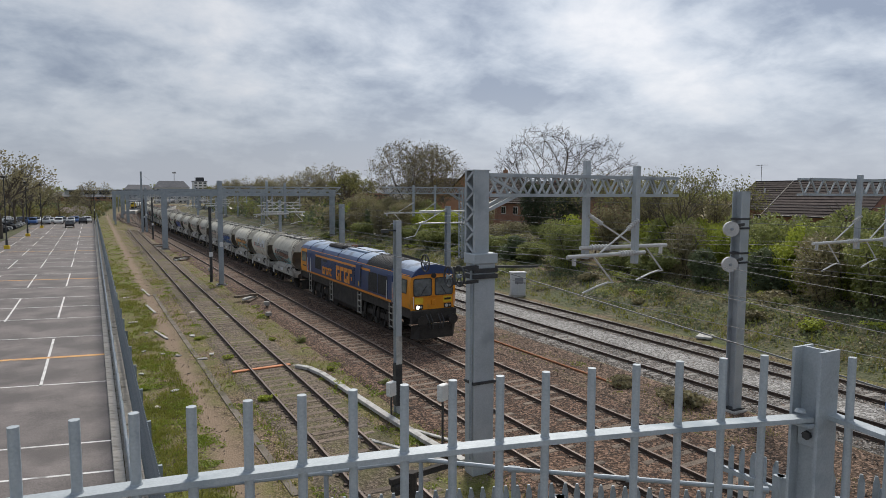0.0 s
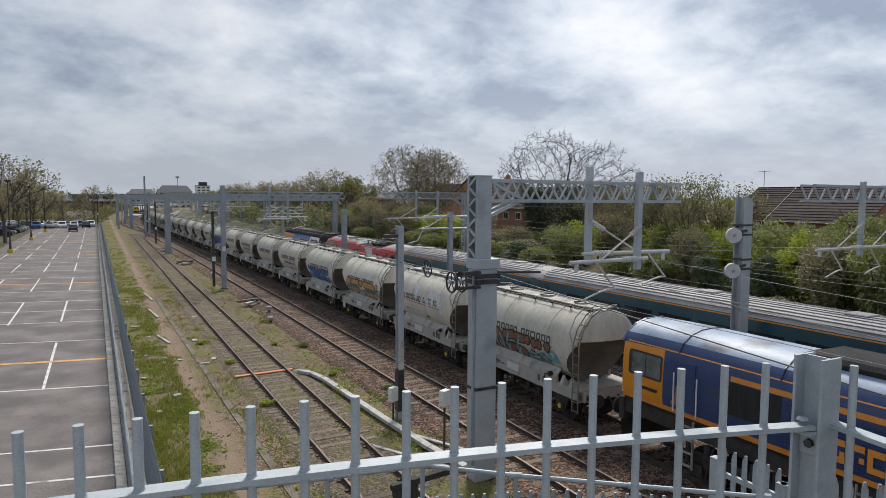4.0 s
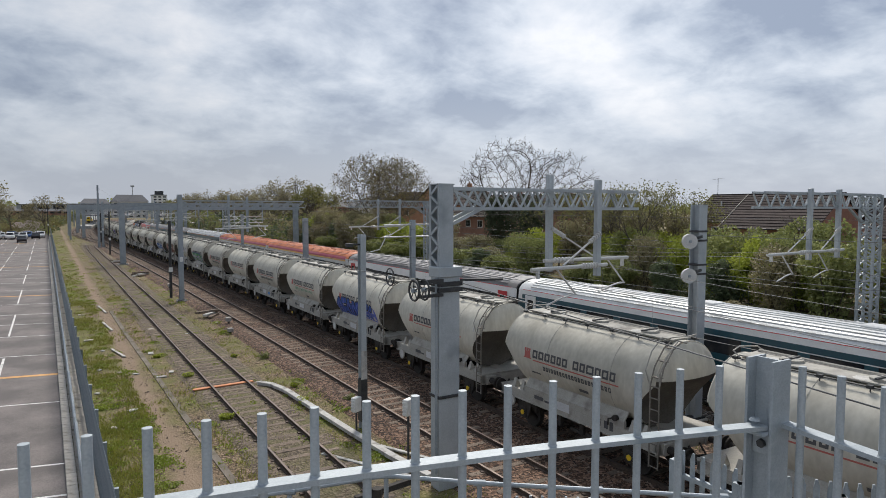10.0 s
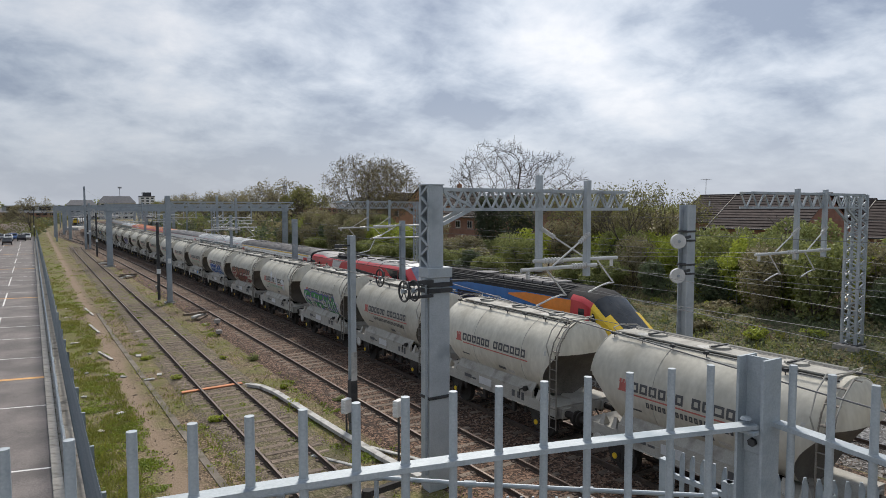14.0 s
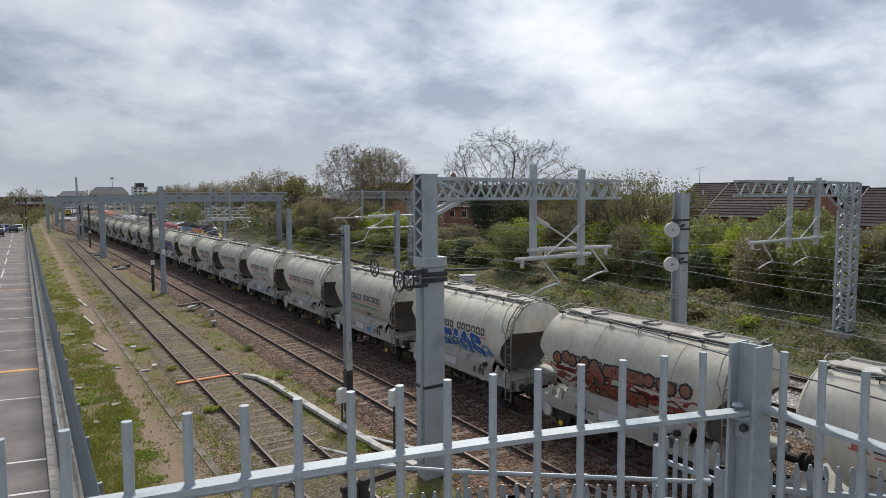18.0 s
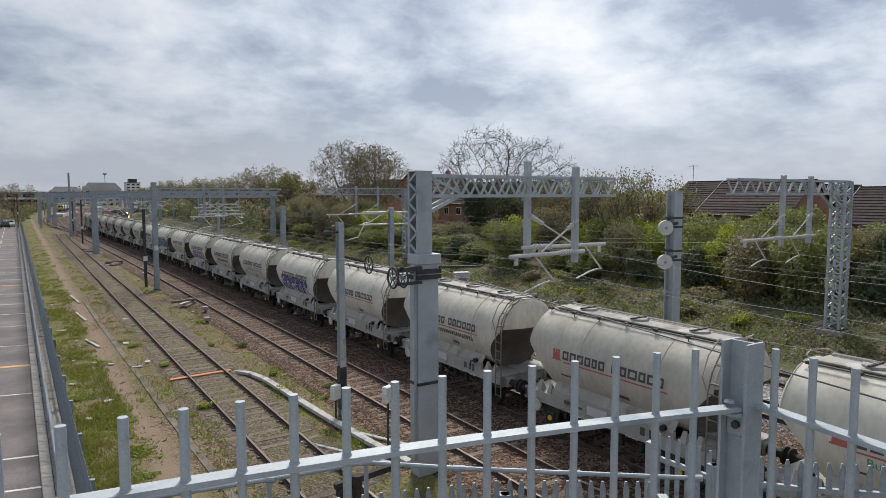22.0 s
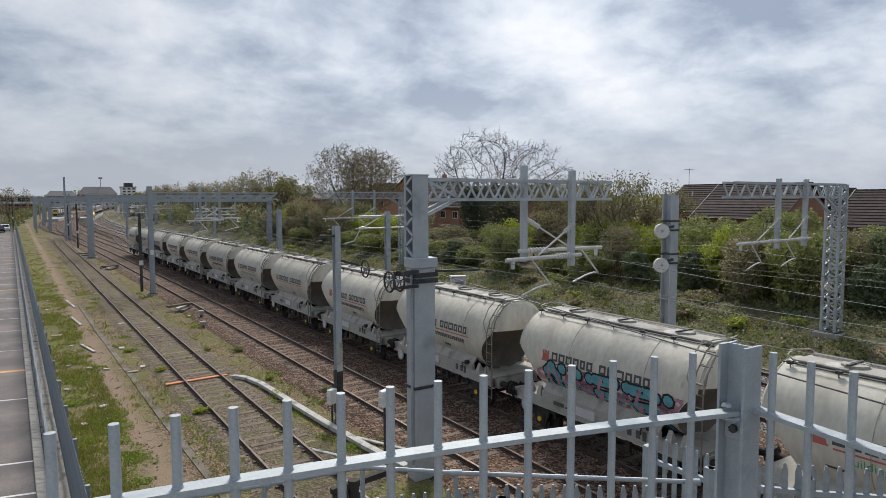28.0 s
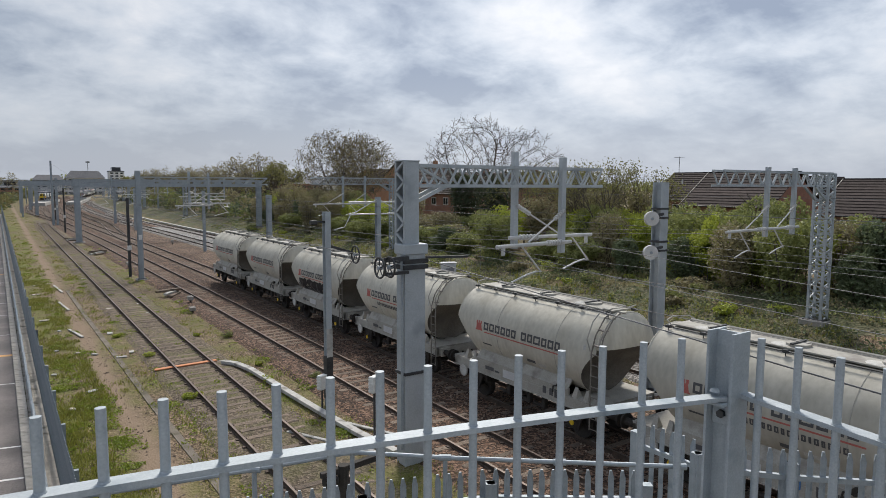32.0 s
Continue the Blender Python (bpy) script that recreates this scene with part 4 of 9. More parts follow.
def portal_right(y, near):
    g = bend(y)
    t = thing("lattice_mast", "grey lattice mast with an arm over the fast lines", "gantry", "lattice gantries")
    st = GALV if near else GALV_FAR
    x = 33.1 + g
    z0 = bank_z(x, y)
    s = Shape()
    lattice(s, x, y + 0.3, z0, 8.2, 0.62, 0.62, 13)
    obj("column", s, st, t)
    base_pad(t, x, y + 0.3, 0.6, z0)
    s = truss(Shape(), (24.3 + g, y + 0.3, 8.2), (33.3 + g, y + 0.3, 8.2), 0.6, 0.5, n=11)
    s.bar((32.8 + g, y + 0.05, 6.9), (31.6 + g, y + 0.05, 7.6), 0.09, 0.09)
    s.bar((32.8 + g, y + 0.55, 6.9), (31.6 + g, y + 0.55, 7.6), 0.09, 0.09)
    obj("girder", s, st, t)
    registration(t, 27.3 + g, y - 0.1, 5.75, 24.2 + g, st, -1)
    registration(t, 29.7 + g, y + 0.0, 5.75, 27.0 + g, st, -1)
    return t


GANTRY_Y = (15.1, 56.7, 96.9, 139.8, 185)
def plate_portal(y, x0, x1):
    """A full portal with a holed plate girder across all lines."""
    t = thing("portal", "grey steel portal with a deep holed girder across the lines", "gantry", "portals")
    g = bend(y)
    for x in (x0, x1):
        z = bank_z(x, y) if x > 28 else G0
        obj("column", h_column(Shape(), x + g, y, z, 7.2, 0.7, 0.6, 0.05), GALV_FAR, t)
        base_pad(t, x + g, y, 0.7, z)
    s = Shape()
    n = 16
    for sg in (-0.25, 0.25):
        s.box(x0 + g - 0.5, x1 + g + 0.5, y + sg - 0.02, y + sg + 0.02, 7.2, 7.45).box(x0 + g - 0.5, x1 + g + 0.5, y + sg - 0.02, y + sg + 0.02, 7.85, 8.1)
        for k in range(n + 1):
            x = x0 + g + (x1 - x0) * k / n
            s.box(x - 0.42, x + 0.42, y + sg - 0.02, y + sg + 0.02, 7.45, 7.85)
    s.box(x0 + g - 0.5, x1 + g + 0.5, y - 0.3, y + 0.3, 8.1, 8.15).box(x0 + g - 0.5, x1 + g + 0.5, y - 0.3, y + 0.3, 7.15, 7.2)
    obj("girder", s, GALV_FAR, t)
    for k, xw in enumerate((B_X, C_X, D_X, E_X)):
        registration(t, xw + g + 1.6, y - 0.4, 5.8, xw + g - 0.6, GALV_FAR, -1)


for k, gy in enumerate(GANTRY_Y):
    if k in (2, 4):
        plate_portal(gy, 9.0, 33.0)
        continue
    portal_left(gy, k == 0)
    mid_mast(gy - 0.1 if k == 0 else gy, k == 0)
    portal_right(gy + 0.3, k == 0)
for gy in (222, 262, 310):
    plate_portal(gy, 8.0, 34.0)


def spoked(name, x, y, z, r, parent, label=""):
    """A thin spoked wheel standing across x."""
    w = obj(name, Shape().path([(x, y + r * math.cos(a), z + r * math.sin(a)) for a in [i * math.pi / 12 for i in range(25)]], 0.028, 6), DARKST, parent, label)
    for k in range(5):
        a = k * 2 * math.pi / 5 + 0.3
        obj("spoke", Shape().rod((x, y, z), (x, y + r * math.cos(a), z + r * math.sin(a)), 0.016, 5), DARKST, w)
    obj("hub", Shape().rod((x - 0.06, y, z), (x + 0.06, y, z), 0.06, 10), GALV_FAR, w)
    return w


def build_masts():
    # slim mast with balance wheels beside the slow line
    t = thing("tension_mast", "slim grey mast with balance pulleys beside the slow line", "mast")
    x, y = 9.22, 20.6
    obj("column", h_column(Shape(), x, y, G0, 6.65, 0.2, 0.26, 0.02), GALV, t)
    obj("stain", bx(x - 0.11, x + 0.11, y - 0.15, y - 0.135, 1.6, 2.6), CONC_PALE, t, "pale stencilled plate")
    obj("lower_sleeve", bx(x - 0.12, x + 0.12, y - 0.14, y + 0.14, 0.1, 1.6), DARKST, t)
    obj("bracket_arm", Shape().bar((x, y, 5.5), (x + 0.9, y - 0.2, 5.2), 0.07, 0.09), DARKST, t)
    spoked("wheel", x + 0.94, y - 0.3, 5.15, 0.30, t, "dark spoked balance wheel")
    obj("lamp_arm", Shape().bar((x, y, 6.3), (x - 0.4, y, 6.32), 0.06, 0.06), DARKST, t)
    obj("lamp_head", bx(x - 0.6, x - 0.35, y - 0.08, y + 0.08, 6.22, 6.36, 0.02), DARKST, t)
    # balance wheels on the near gantry
    p = thing("balance_wheels", "two dark balance wheels on a bracket with wires", "pulley")
    for px in (8.02, 8.32):
        spoked("wheel", px - 0.08, 14.5, 5.46, 0.26, p, "dark spoked balance wheel")
    obj("bracket", Shape().bar((8.2, 14.7, 5.62), (8.95, 14.75, 5.62), 0.1, 0.12), DARKST, p)
    obj("bracket", Shape().bar((8.2, 14.7, 5.25), (8.95, 14.75, 5.25), 0.08, 0.08), DARKST, p)
    obj("clamp", Shape().bar((9.5, 14.75, 5.62), (10.6, 14.3, 5.62), 0.06, 0.06), DARKST, p)
    # tall far pole, thin signal posts
    t = thing("tall_pole", "tall plain grey steel pole", "pole", at=pose(8.02, 139.8, G0))
    obj("shaft", Shape().rod((0, 0, 0), (0, 0, 11.9), 0.24, 8, 0.17), GALV_FAR, t)
    for x, y, h in ((8.75, 59.4, 6.6), (8.3, 118, 7.0), (9.6, 160, 6.5), (-0.3, 205, 8.0)):
        t = thing("signal_post", "thin dark post beside the line with small plates", "post", "thin posts", at=pose(x, y, G0))
        obj("shaft", Shape().rod((0, 0, 0), (0, 0, h), 0.13, 6), DARKST, t)
        obj("plate", bx(-0.16, 0.16, -0.18, -0.14, h * 0.34, h * 0.4), WHITE, t)
    # small cross-bar poles over the fast lines, nearer and farther
    for y in (36, 77, 118):
        g = bend(y)
        t = thing("cantilever_mast", "slim grey mast with cross arms over the lines", "mast", "cantilever masts")
        obj("column", h_column(Shape(), 19.6 + g, y, G0, 6.8, 0.28, 0.3, 0.03), GALV_FAR, t)
        for z in (5.75, 6.5):
            obj("cross_arm", Shape().rod((17.6 + g, y, z), (22.0 + g, y, z), 0.05), INSUL, t)
        for sx in (-1, 1):
            obj("stay", Shape().rod((19.6 + g, y, 6.7), (19.6 + g + sx * 1.7, y, 5.8), 0.03), INSUL, t)
            obj("steady_arm", Shape().path([(19.6 + g + sx * 1.9, y, 5.7), (19.6 + g + sx * 2.3, y, 5.0), (19.6 + g + sx * 3.0, y, 4.85)], 0.03), INSUL, t)


build_masts()


def build_wires():
    for i, (x0, zc) in enumerate(((B_X, 4.85), (C_X, 4.85), (D_X, 4.8), (E_X, 4.8))):
        w = thing("overhead_wire", "thin dark overhead contact and carrier wires", "wire", "overhead wires", "structure")
        ys = [-60, *GANTRY_Y, 230, 280, 340, 420]
        ys[0] = -26
        c, m, d = Shape(), Shape(), Shape()
        for a, b in zip(ys, ys[1:]):
            n = 8
            prev = None
            for k in range(n + 1):
                u = k / n
                y = a + (b - a) * u
                x = x0 + bend(y) + 0.2 * (1 if ys.index(a) % 2 else -1) * (1 - 2 * u)
                zm = zc + 0.95 - 0.75 * 4 * u * (1 - u)
                cur = ((x, y, zc), (x, y, zm))
                if prev:
                    c.rod(prev[0], cur[0], 0.0075, 4)
                    m.rod(prev[1], cur[1], 0.0075, 4)
                    d.rod(cur[0], cur[1], 0.003, 3)
                prev = cur
        obj("contact_wire", c, COPPER, w)
        obj("carrier_wire", m, COPPER, w)
        obj("droppers", d, COPPER, w)
    f = thing("feeder_wires", "thin feeder wires strung from mast to mast", "wire", "overhead wires", "structure")
    for pts, r in (([(8.5, 14.5, 5.6), (8.7, 20.4, 5.5), (8.8, 40, 5.7), (9.1, 56.7, 5.9), (8.9, 97, 6.3), (8.1, 139.8, 8)], 0.012),
                   ([(8.0, 139.8, 11.2), (9.1, 97, 7.6), (9.2, 57, 7.9)], 0.012),
                   ([(19.3, 15.0, 6.1), (11.2, 57, 7.0)], 0.011), ([(19.3, 15.0, 4.6), (11.6, 57, 5.5)], 0.011),
                   ([(20.0, 15.2, 6.3), (27.0, 56, 6.2)], 0.010),
                   ([(9.7, 14.9, 5.5), (8.85, 9.55, 5.42), (8.0, 4.2, 5.35), (7.0, -2.1, 5.3)], 0.013),
                   ([(33.1, 15.5, 7.0), (36, -12, 6.8)], 0.012), ([(33.1, 15.5, 7.0), (32.0, 57, 7.0), (31, 97, 7.0)], 0.012),
                   ([(33.4, 15.5, 5.8), (37, -12, 5.6)], 0.012), ([(20.2, 15.2, 5.2), (23, -12, 5.0)], 0.012), ([(20.2, 15.2, 6.6), (24, -12, 6.4)], 0.012)):
        obj("wire", Shape().path(pts, r, 4), COPPER, f)


build_wires()


# ---- goods wagons ----
WR, WZ, WC, WL = 1.31, 2.60, 3.45, 2.82   # barrel radius, axis height, middle of the barrel behind the ladder, lip height
WH = 3.32                                  # half length of the barrel


def tank_end(z):
    """Half length of the barrel's rim at a height: cut back below the lip."""
    return WH - (0.03 * (z - WL) / WR if z > WL else 0.84 * math.tanh((WL - z) / 0.80))


def skin(y, z, off=0.008):
    e = tank_end(z) - 0.03
    return (-math.sqrt(max(WR * WR - (z - WZ) ** 2, 0)) - off, min(max(y, WC - e), WC + e), z)


def skin_quads(s, quads, off=0.008, cut=3):
    """Flat paint laid on the barrel's near side: quads of four (y, z) corners."""
    for a, b, c, d in quads:
        vs = []
        for i in range(cut + 1):
            u = i / cut
            for p, q in ((a, d), (b, c)):
                vs.append(skin(p[0] + (q[0] - p[0]) * u, p[1] + (q[1] - p[1]) * u, off))
        s.add(vs, [(2 * i, 2 * i + 1, 2 * i + 3, 2 * i + 2) for i in range(cut)])
    return s


def brush(s, pts, w, off):
    """A sprayed stroke of width w through (y, z) points."""
    for (y0, z0), (y1, z1) in zip(pts, pts[1:]):
        d = math.hypot(y1 - y0, z1 - z0) or 1
        ny, nz = -(z1 - z0) / d * w / 2, (y1 - y0) / d * w / 2
        ey, ez = (y1 - y0) / d * w * 0.3, (z1 - z0) / d * w * 0.3
        skin_quads(s, [((y0 - ey + ny, z0 - ez + nz), (y0 - ey - ny, z0 - ez - nz), (y1 + ey - ny, z1 + ez - nz), (y1 + ey + ny, z1 + ez + nz))], off, 2)
    if w > 0.2:
        for y, z in pts:
            ring_ = [skin(y + w * 0.54 * math.cos(a), z + w * 0.54 * math.sin(a), off) for a in [k * math.pi / 4 for k in range(8)]]
            s.add([skin(y, z, off)] + ring_, [(0, k + 1, (k + 1) % 8 + 1) for k in range(8)])


def weld(me, smooth=38):
    bm = bmesh.new()
    bm.from_mesh(me)
    bmesh.ops.remove_doubles(bm, verts=bm.verts, dist=0.002)
    bmesh.ops.recalc_face_normals(bm, faces=bm.faces)
    bm.to_mesh(me)
    bm.free()
    me.polygons.foreach_set("use_smooth", [True] * len(me.polygons))
    me.set_sharp_from_angle(angle=radians(smooth))
    return me


def barrel_meshes():
    """The tank with its shallow dished ends, and the dark sloping hopper beneath each end."""
    n = 48
    rim = [(WR * math.sin(2 * math.pi * i / n), WZ + WR * math.cos(2 * math.pi * i / n)) for i in range(n)]
    s, lows = Shape(), []
    s.loft([[(x, WC + f * tank_end(z), z) for x, z in rim] for f in (-1, -0.99, -0.8, -0.5, -0.2, 0.2, 0.5, 0.8, 0.99, 1)], caps=False)
    k0 = next(i for i in range(n // 2) if rim[i + 1][1] < WL - 0.02)   # last rim point of the coned half
    for sg in (-1, 1):
        low = Shape()
        arc = [rim[i] for i in range(-k0, k0 + 1)]
        zt = arc[0][1]
        levels = ((1.0, 0.0), (0.965, 0.055), (0.88, 0.115), (0.70, 0.20), (0.45, 0.275), (0.22, 0.305), (0.0, 0.315))
        rows = [[(x * r, WC + sg * (tank_end(z) * 1.0 + d), zt + (z - zt) * r) for x, z in arc] for r, d in levels]
        m = len(arc)
        for a, b in zip(rows, rows[1:]):
            s.add(a + b, [(i, i + 1, m + i + 1, m + i) for i in range(m - 1)])
        # flat underside of the cone, then the slope down to the outlet
        w = [r[0] for r in rows] + [r[-1] for r in rows[::-1]]
        low.add(w, [tuple(range(len(w)))])
        prev = None
        for i in range(k0, n // 2 + 1):
            x, z = rim[i]
            row = [(x * u, WC + sg * (tank_end(z) - 0.16 * (1 - u * u) * min(1, (zt - z) / 0.3)), z) for u in (1, 0.6, 0.2, -0.2, -0.6, -1)]
            if prev:
                low.add(prev + row, [(j, j + 1, 7 + j, 6 + j) for j in range(5)])
            prev = row
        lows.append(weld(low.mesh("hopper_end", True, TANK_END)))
    return weld(s.mesh("barrel", True, TANK)), lows


def wheel_mesh():
    s = Shape()
    for sd in (-0.7525, 0.7525):
        s.rod((sd - 0.07, 0, 0), (sd + 0.07, 0, 0), 0.46, 20)
        s.rod((sd - 0.10 * (1 if sd > 0 else -1), 0, 0), (sd - 0.06 * (1 if sd > 0 else -1), 0, 0), 0.49, 20)
    s.rod((-0.95, 0, 0), (0.95, 0, 0), 0.08, 8)
    s.box(-0.86, -0.825, -0.33, 0.33, -0.05, 0.05)
    return s.mesh("wheelset", False, BOGIE)


def word_bars(s, y, z, h, widths, gap, off=0.008):
    """A line of block writing as plain open boxes of bars, one a letter, running towards -y; 0 leaves a space."""
    for w in widths:
        if w:
            t = h * 0.25
            skin_quads(s, [((y, z + h), (y, z + h - t), (y - w, z + h - t), (y - w, z + h)), ((y, z + t), (y, z), (y - w, z), (y - w, z + t)),
                           ((y, z + h - t), (y, z + t), (y - t, z + t), (y - t, z + h - t)), ((y - w + t, z + h - t), (y - w + t, z + t), (y - w, z + t), (y - w, z + h - t))], off, 2)
        y -= (w or 0.16) + gap
    return y


F0, F1 = 0.02, 7.06   # ends of the underframe
AXLES = (1.04, 5.85)


def build_wagon():
    w = thing("cement_wagon", "dusty pale grey cement hopper wagon on two axles", "goods wagon", "cement wagons")
    bm, lm = barrel_meshes()
    b = obj("barrel", bm, None, w, "dust-streaked pale grey tank")
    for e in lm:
        obj("hopper_end", e, None, w, "grimy sloping hopper end with overhang shade put into its colour")
    for y in (1.75, 4.52):
        s = Shape()
        pts = [((WR + 0.004) * math.sin(a), y, WZ + (WR + 0.004) * math.cos(a)) for a in [i * math.pi / 16 for i in range(-14, 15)]]
        s.path(pts, 0.010, 4)
        obj("weld_seam", s, FRAME, b)
    for sg in (-1, 1):
        s = Shape()
        am = math.acos((WL - WZ) / WR)
        s.path([((WR - 0.004) * math.sin(a), WC + sg * (WH - 0.01), WZ + (WR - 0.004) * math.cos(a)) for a in [am * i / 12 for i in range(-12, 13)]], 0.022, 5)
        obj("rim_band", s, TANK, b, "rounded rim of the dished end")
    # roof walkway, rails and hatches
    zt = WZ + WR
    obj("walkway", bx(-0.42, 0.42, WC - 3.1, WC + 3.1, zt + 0.005, zt + 0.04), FRAME, w, "grey chequered roof walkway")
    r = Shape()
    for sx in (-0.56, 0.56):
        r.rod((sx, WC - 3.25, zt - 0.02), (sx, WC + 3.25, zt - 0.02), 0.02, 5)
        for k in range(7):
            r.rod((sx, WC - 3.1 + k * 1.033, zt - 0.16), (sx, WC - 3.1 + k * 1.033, zt - 0.02), 0.014, 4)
            r.box(sx - 0.05, sx + 0.05, WC - 3.16 + k * 1.033, WC - 3.04 + k * 1.033, zt - 0.05, zt + 0.02)
    obj("edge_rail", r, DARKST, w)
    for y in (WC - 2.0, WC, WC + 2.0):
        h = obj("hatch", Shape().rod((0, y, zt + 0.02), (0, y, zt + 0.10), 0.27, 14), FRAME, w)
        obj("clamp", bx(-0.34, 0.34, y - 0.03, y + 0.03, zt + 0.10, zt + 0.135), DARKST, h)
    dust = Shape()
    for y in (WC - 1.7, WC + 0.3, WC + 2.3):
        dust.rod((-0.15, y, zt + 0.042), (-0.15, y, zt + 0.05), 0.24, 9, 0.16)
    tagged(obj("dust", dust, CEMENT, w, "spilt white cement dust"), kind="stuff")
    obj("roof_pipe", Shape().path([(0.3, WC - 3.0, zt + 0.09), (0.3, WC + 3.0, zt + 0.09), (0.5, WC + 3.25, zt - 0.2)], 0.035, 6), FRAME, w)
    for y in (WC - 3.25, WC + 3.25):
        sg = -1 if y < WC else 1
        obj("end_hoop", Shape().path([(-0.56, y - sg * 0.3, zt), (-0.5, y - sg * 0.05, zt + 0.13), (0.0, y + sg * 0.12, zt + 0.15), (0.5, y - sg * 0.05, zt + 0.13), (0.56, y - sg * 0.3, zt)], 0.018, 5), FRAME, w)
    # ladder at the leading end, with hoops over the shoulder
    s = Shape()
    for dy in (-0.15, 0.15):
        s.path([(-1.38, 0.06 + dy, 0.62), (-1.38, 0.06 + dy, 2.85), (-1.22, 0.06 + dy, 3.35), (-0.84, 0.08 + dy, 3.80), (-0.5, 0.1 + dy, 3.96)], 0.022, 5)
    for k in range(8):
        z = 0.66 + k * 0.31
        s.rod((-1.38, -0.09, z), (-1.38, 0.21, z), 0.016, 4)
    for q in ((1.32, 3.08), (1.12, 3.5), (0.84, 3.82)):
        s.rod((-q[0], -0.09, q[1]), (-q[0], 0.21, q[1]), 0.016, 4)
        s.box(-q[0] - 0.03, -q[0] + 0.09, -0.09, 0.21, q[1] - 0.012, q[1] + 0.012)
    obj("ladder", s, LADDER, w)
    for dy in (-0.24, 0.30):
        hp = Shape()
        hp.path([(-1.38, 0.06 + dy * 0.65, 2.9), (-1.44, 0.06 + dy * 0.9, 3.25), (-1.18, 0.06 + dy, 3.72), (-0.78, 0.06 + dy, 4.05), (-0.45, 0.06 + dy, 3.96)], 0.02, 5)
        obj("grab_hoop", hp, FRAME, w)
    # underframe
    mid = (F0 + F1) / 2
    for sx in (-1, 1):
        lo, hi = min(sx * 1.12, sx * 1.24), max(sx * 1.12, sx * 1.24)
        sb = obj("solebar", Shape().box(lo, hi, F0, F1, 1.0, 1.28, 0.01).box(lo, hi, 1.25, 5.75, 1.28, 1.52, 0.01).box(min(sx * 1.1, sx * 1.28), max(sx * 1.1, sx * 1.28), F0, F1, 0.985, 1.015), FRAME, w, "dusty steel side frame")
        sd = Shape()
        sd.loft([[(sx * 1.22, q, 1.50), (sx * 0.995, q, 1.79), (sx * 0.97, q, 1.76), (sx * 1.19, q, 1.46)] for q in (1.27, 5.73)])
        obj("saddle_plate", sd, FRAME, sb, "sloping plate between barrel and side frame")
        for y in (0.55, 1.0, 5.95, 6.4) if sx < 0 else ():
            obj("bracket", Shape().add([(sx * 1.23, y - 0.10, 1.26), (sx * 1.23, y + 0.10, 1.26), (sx * 1.10, y + 0.06, 1.62), (sx * 1.10, y - 0.06, 1.62), (sx * 0.9, y - 0.06, 1.28), (sx * 0.9, y + 0.06, 1.28)], [(0, 1, 2, 3), (0, 3, 4), (1, 5, 2), (3, 2, 5, 4), (0, 4, 5, 1)]), FRAME, sb)
        marks = Shape()
        for y0, y1, z0, z1 in ((2.15, 2.3, 1.14, 1.36), (1.85, 2.0, 1.14, 1.36), (1.65, 1.78, 1.12, 1.38), (4.75, 5.2, 1.2, 1.32), (4.45, 4.68, 1.2, 1.26)):
            marks.box(min(sx * 1.24, sx * 1.25), max(sx * 1.24, sx * 1.25), y0, y1, z0, z1)
        if sx < 0:
            obj("label_panel", bx(-1.25, -1.24, 3.5, 4.25, 1.14, 1.40), PALE, sb, "pale data panel")
            tagged(obj("data_stencil", marks, GREYTXT, sb, "dark stencilled marks"), kind="stuff")
            obj("drain_cap", Shape().rod((-1.2, 1.55, 1.56), (-1.32, 1.55, 1.56), 0.085, 10).path([(-1.3, 1.6, 1.56), (-1.34, 1.75, 1.5), (-1.3, 1.8, 1.3)], 0.025, 5), BOGIE, sb)
        for ya in AXLES:
            sp = bx(min(sx * 1.0, sx * 1.14), max(sx * 1.0, sx * 1.14), ya - 0.62, ya + 0.62, 0.80, 0.95, 0.04)
            for q in (-0.62, 0.62):
                sp.box(min(sx * 1.06, sx * 1.18), max(sx * 1.06, sx * 1.18), ya + q - 0.05, ya + q + 0.05, 0.7, 1.02, 0.01)
            obj("spring", sp, BOGIE, w)
            if sx < 0:
                obj("axle_guard", Shape().add([(sx * 1.17, ya - 0.42, 1.0), (sx * 1.17, ya + 0.42, 1.0), (sx * 1.17, ya + 0.2, 0.36), (sx * 1.17, ya - 0.2, 0.36), (sx * 1.10, ya - 0.42, 1.0), (sx * 1.10, ya + 0.42, 1.0), (sx * 1.10, ya + 0.2, 0.36), (sx * 1.10, ya - 0.2, 0.36)], [(0, 1, 2, 3), (7, 6, 5, 4), (0, 4, 5, 1), (1, 5, 6, 2), (2, 6, 7, 3), (3, 7, 4, 0)]), BOGIE, w)
            ax = obj("axle_box", bx(min(sx * 1.1, sx * 1.22), max(sx * 1.1, sx * 1.22), ya - 0.16, ya + 0.16, 0.38, 0.74, 0.03), BOGIE, w)
            obj("axle_cap", Shape().rod((sx * 1.22, ya, 0.56), (sx * 1.25, ya, 0.56), 0.085, 10), YEL, ax, "yellow axle cap")
    for y, sg in ((F0, -1), (F1, 1)):
        hs = bx(-1.24, 1.24, min(y, y - sg * 0.12), max(y, y - sg * 0.12), 0.92, 1.26, 0.01)
        for sx in (-0.865, 0.865):
            hs.box(sx - 0.2, sx + 0.2, min(y, y + sg * 0.06), max(y, y + sg * 0.06), 0.9, 1.24, 0.02)
        obj("headstock", hs, FRAME, w)
        obj("end_platform", bx(-1.24, 1.24, min(y, y - sg * 1.3), max(y, y - sg * 1.3), 1.282, 1.315), FRAME, w, "dusty steel end platform")
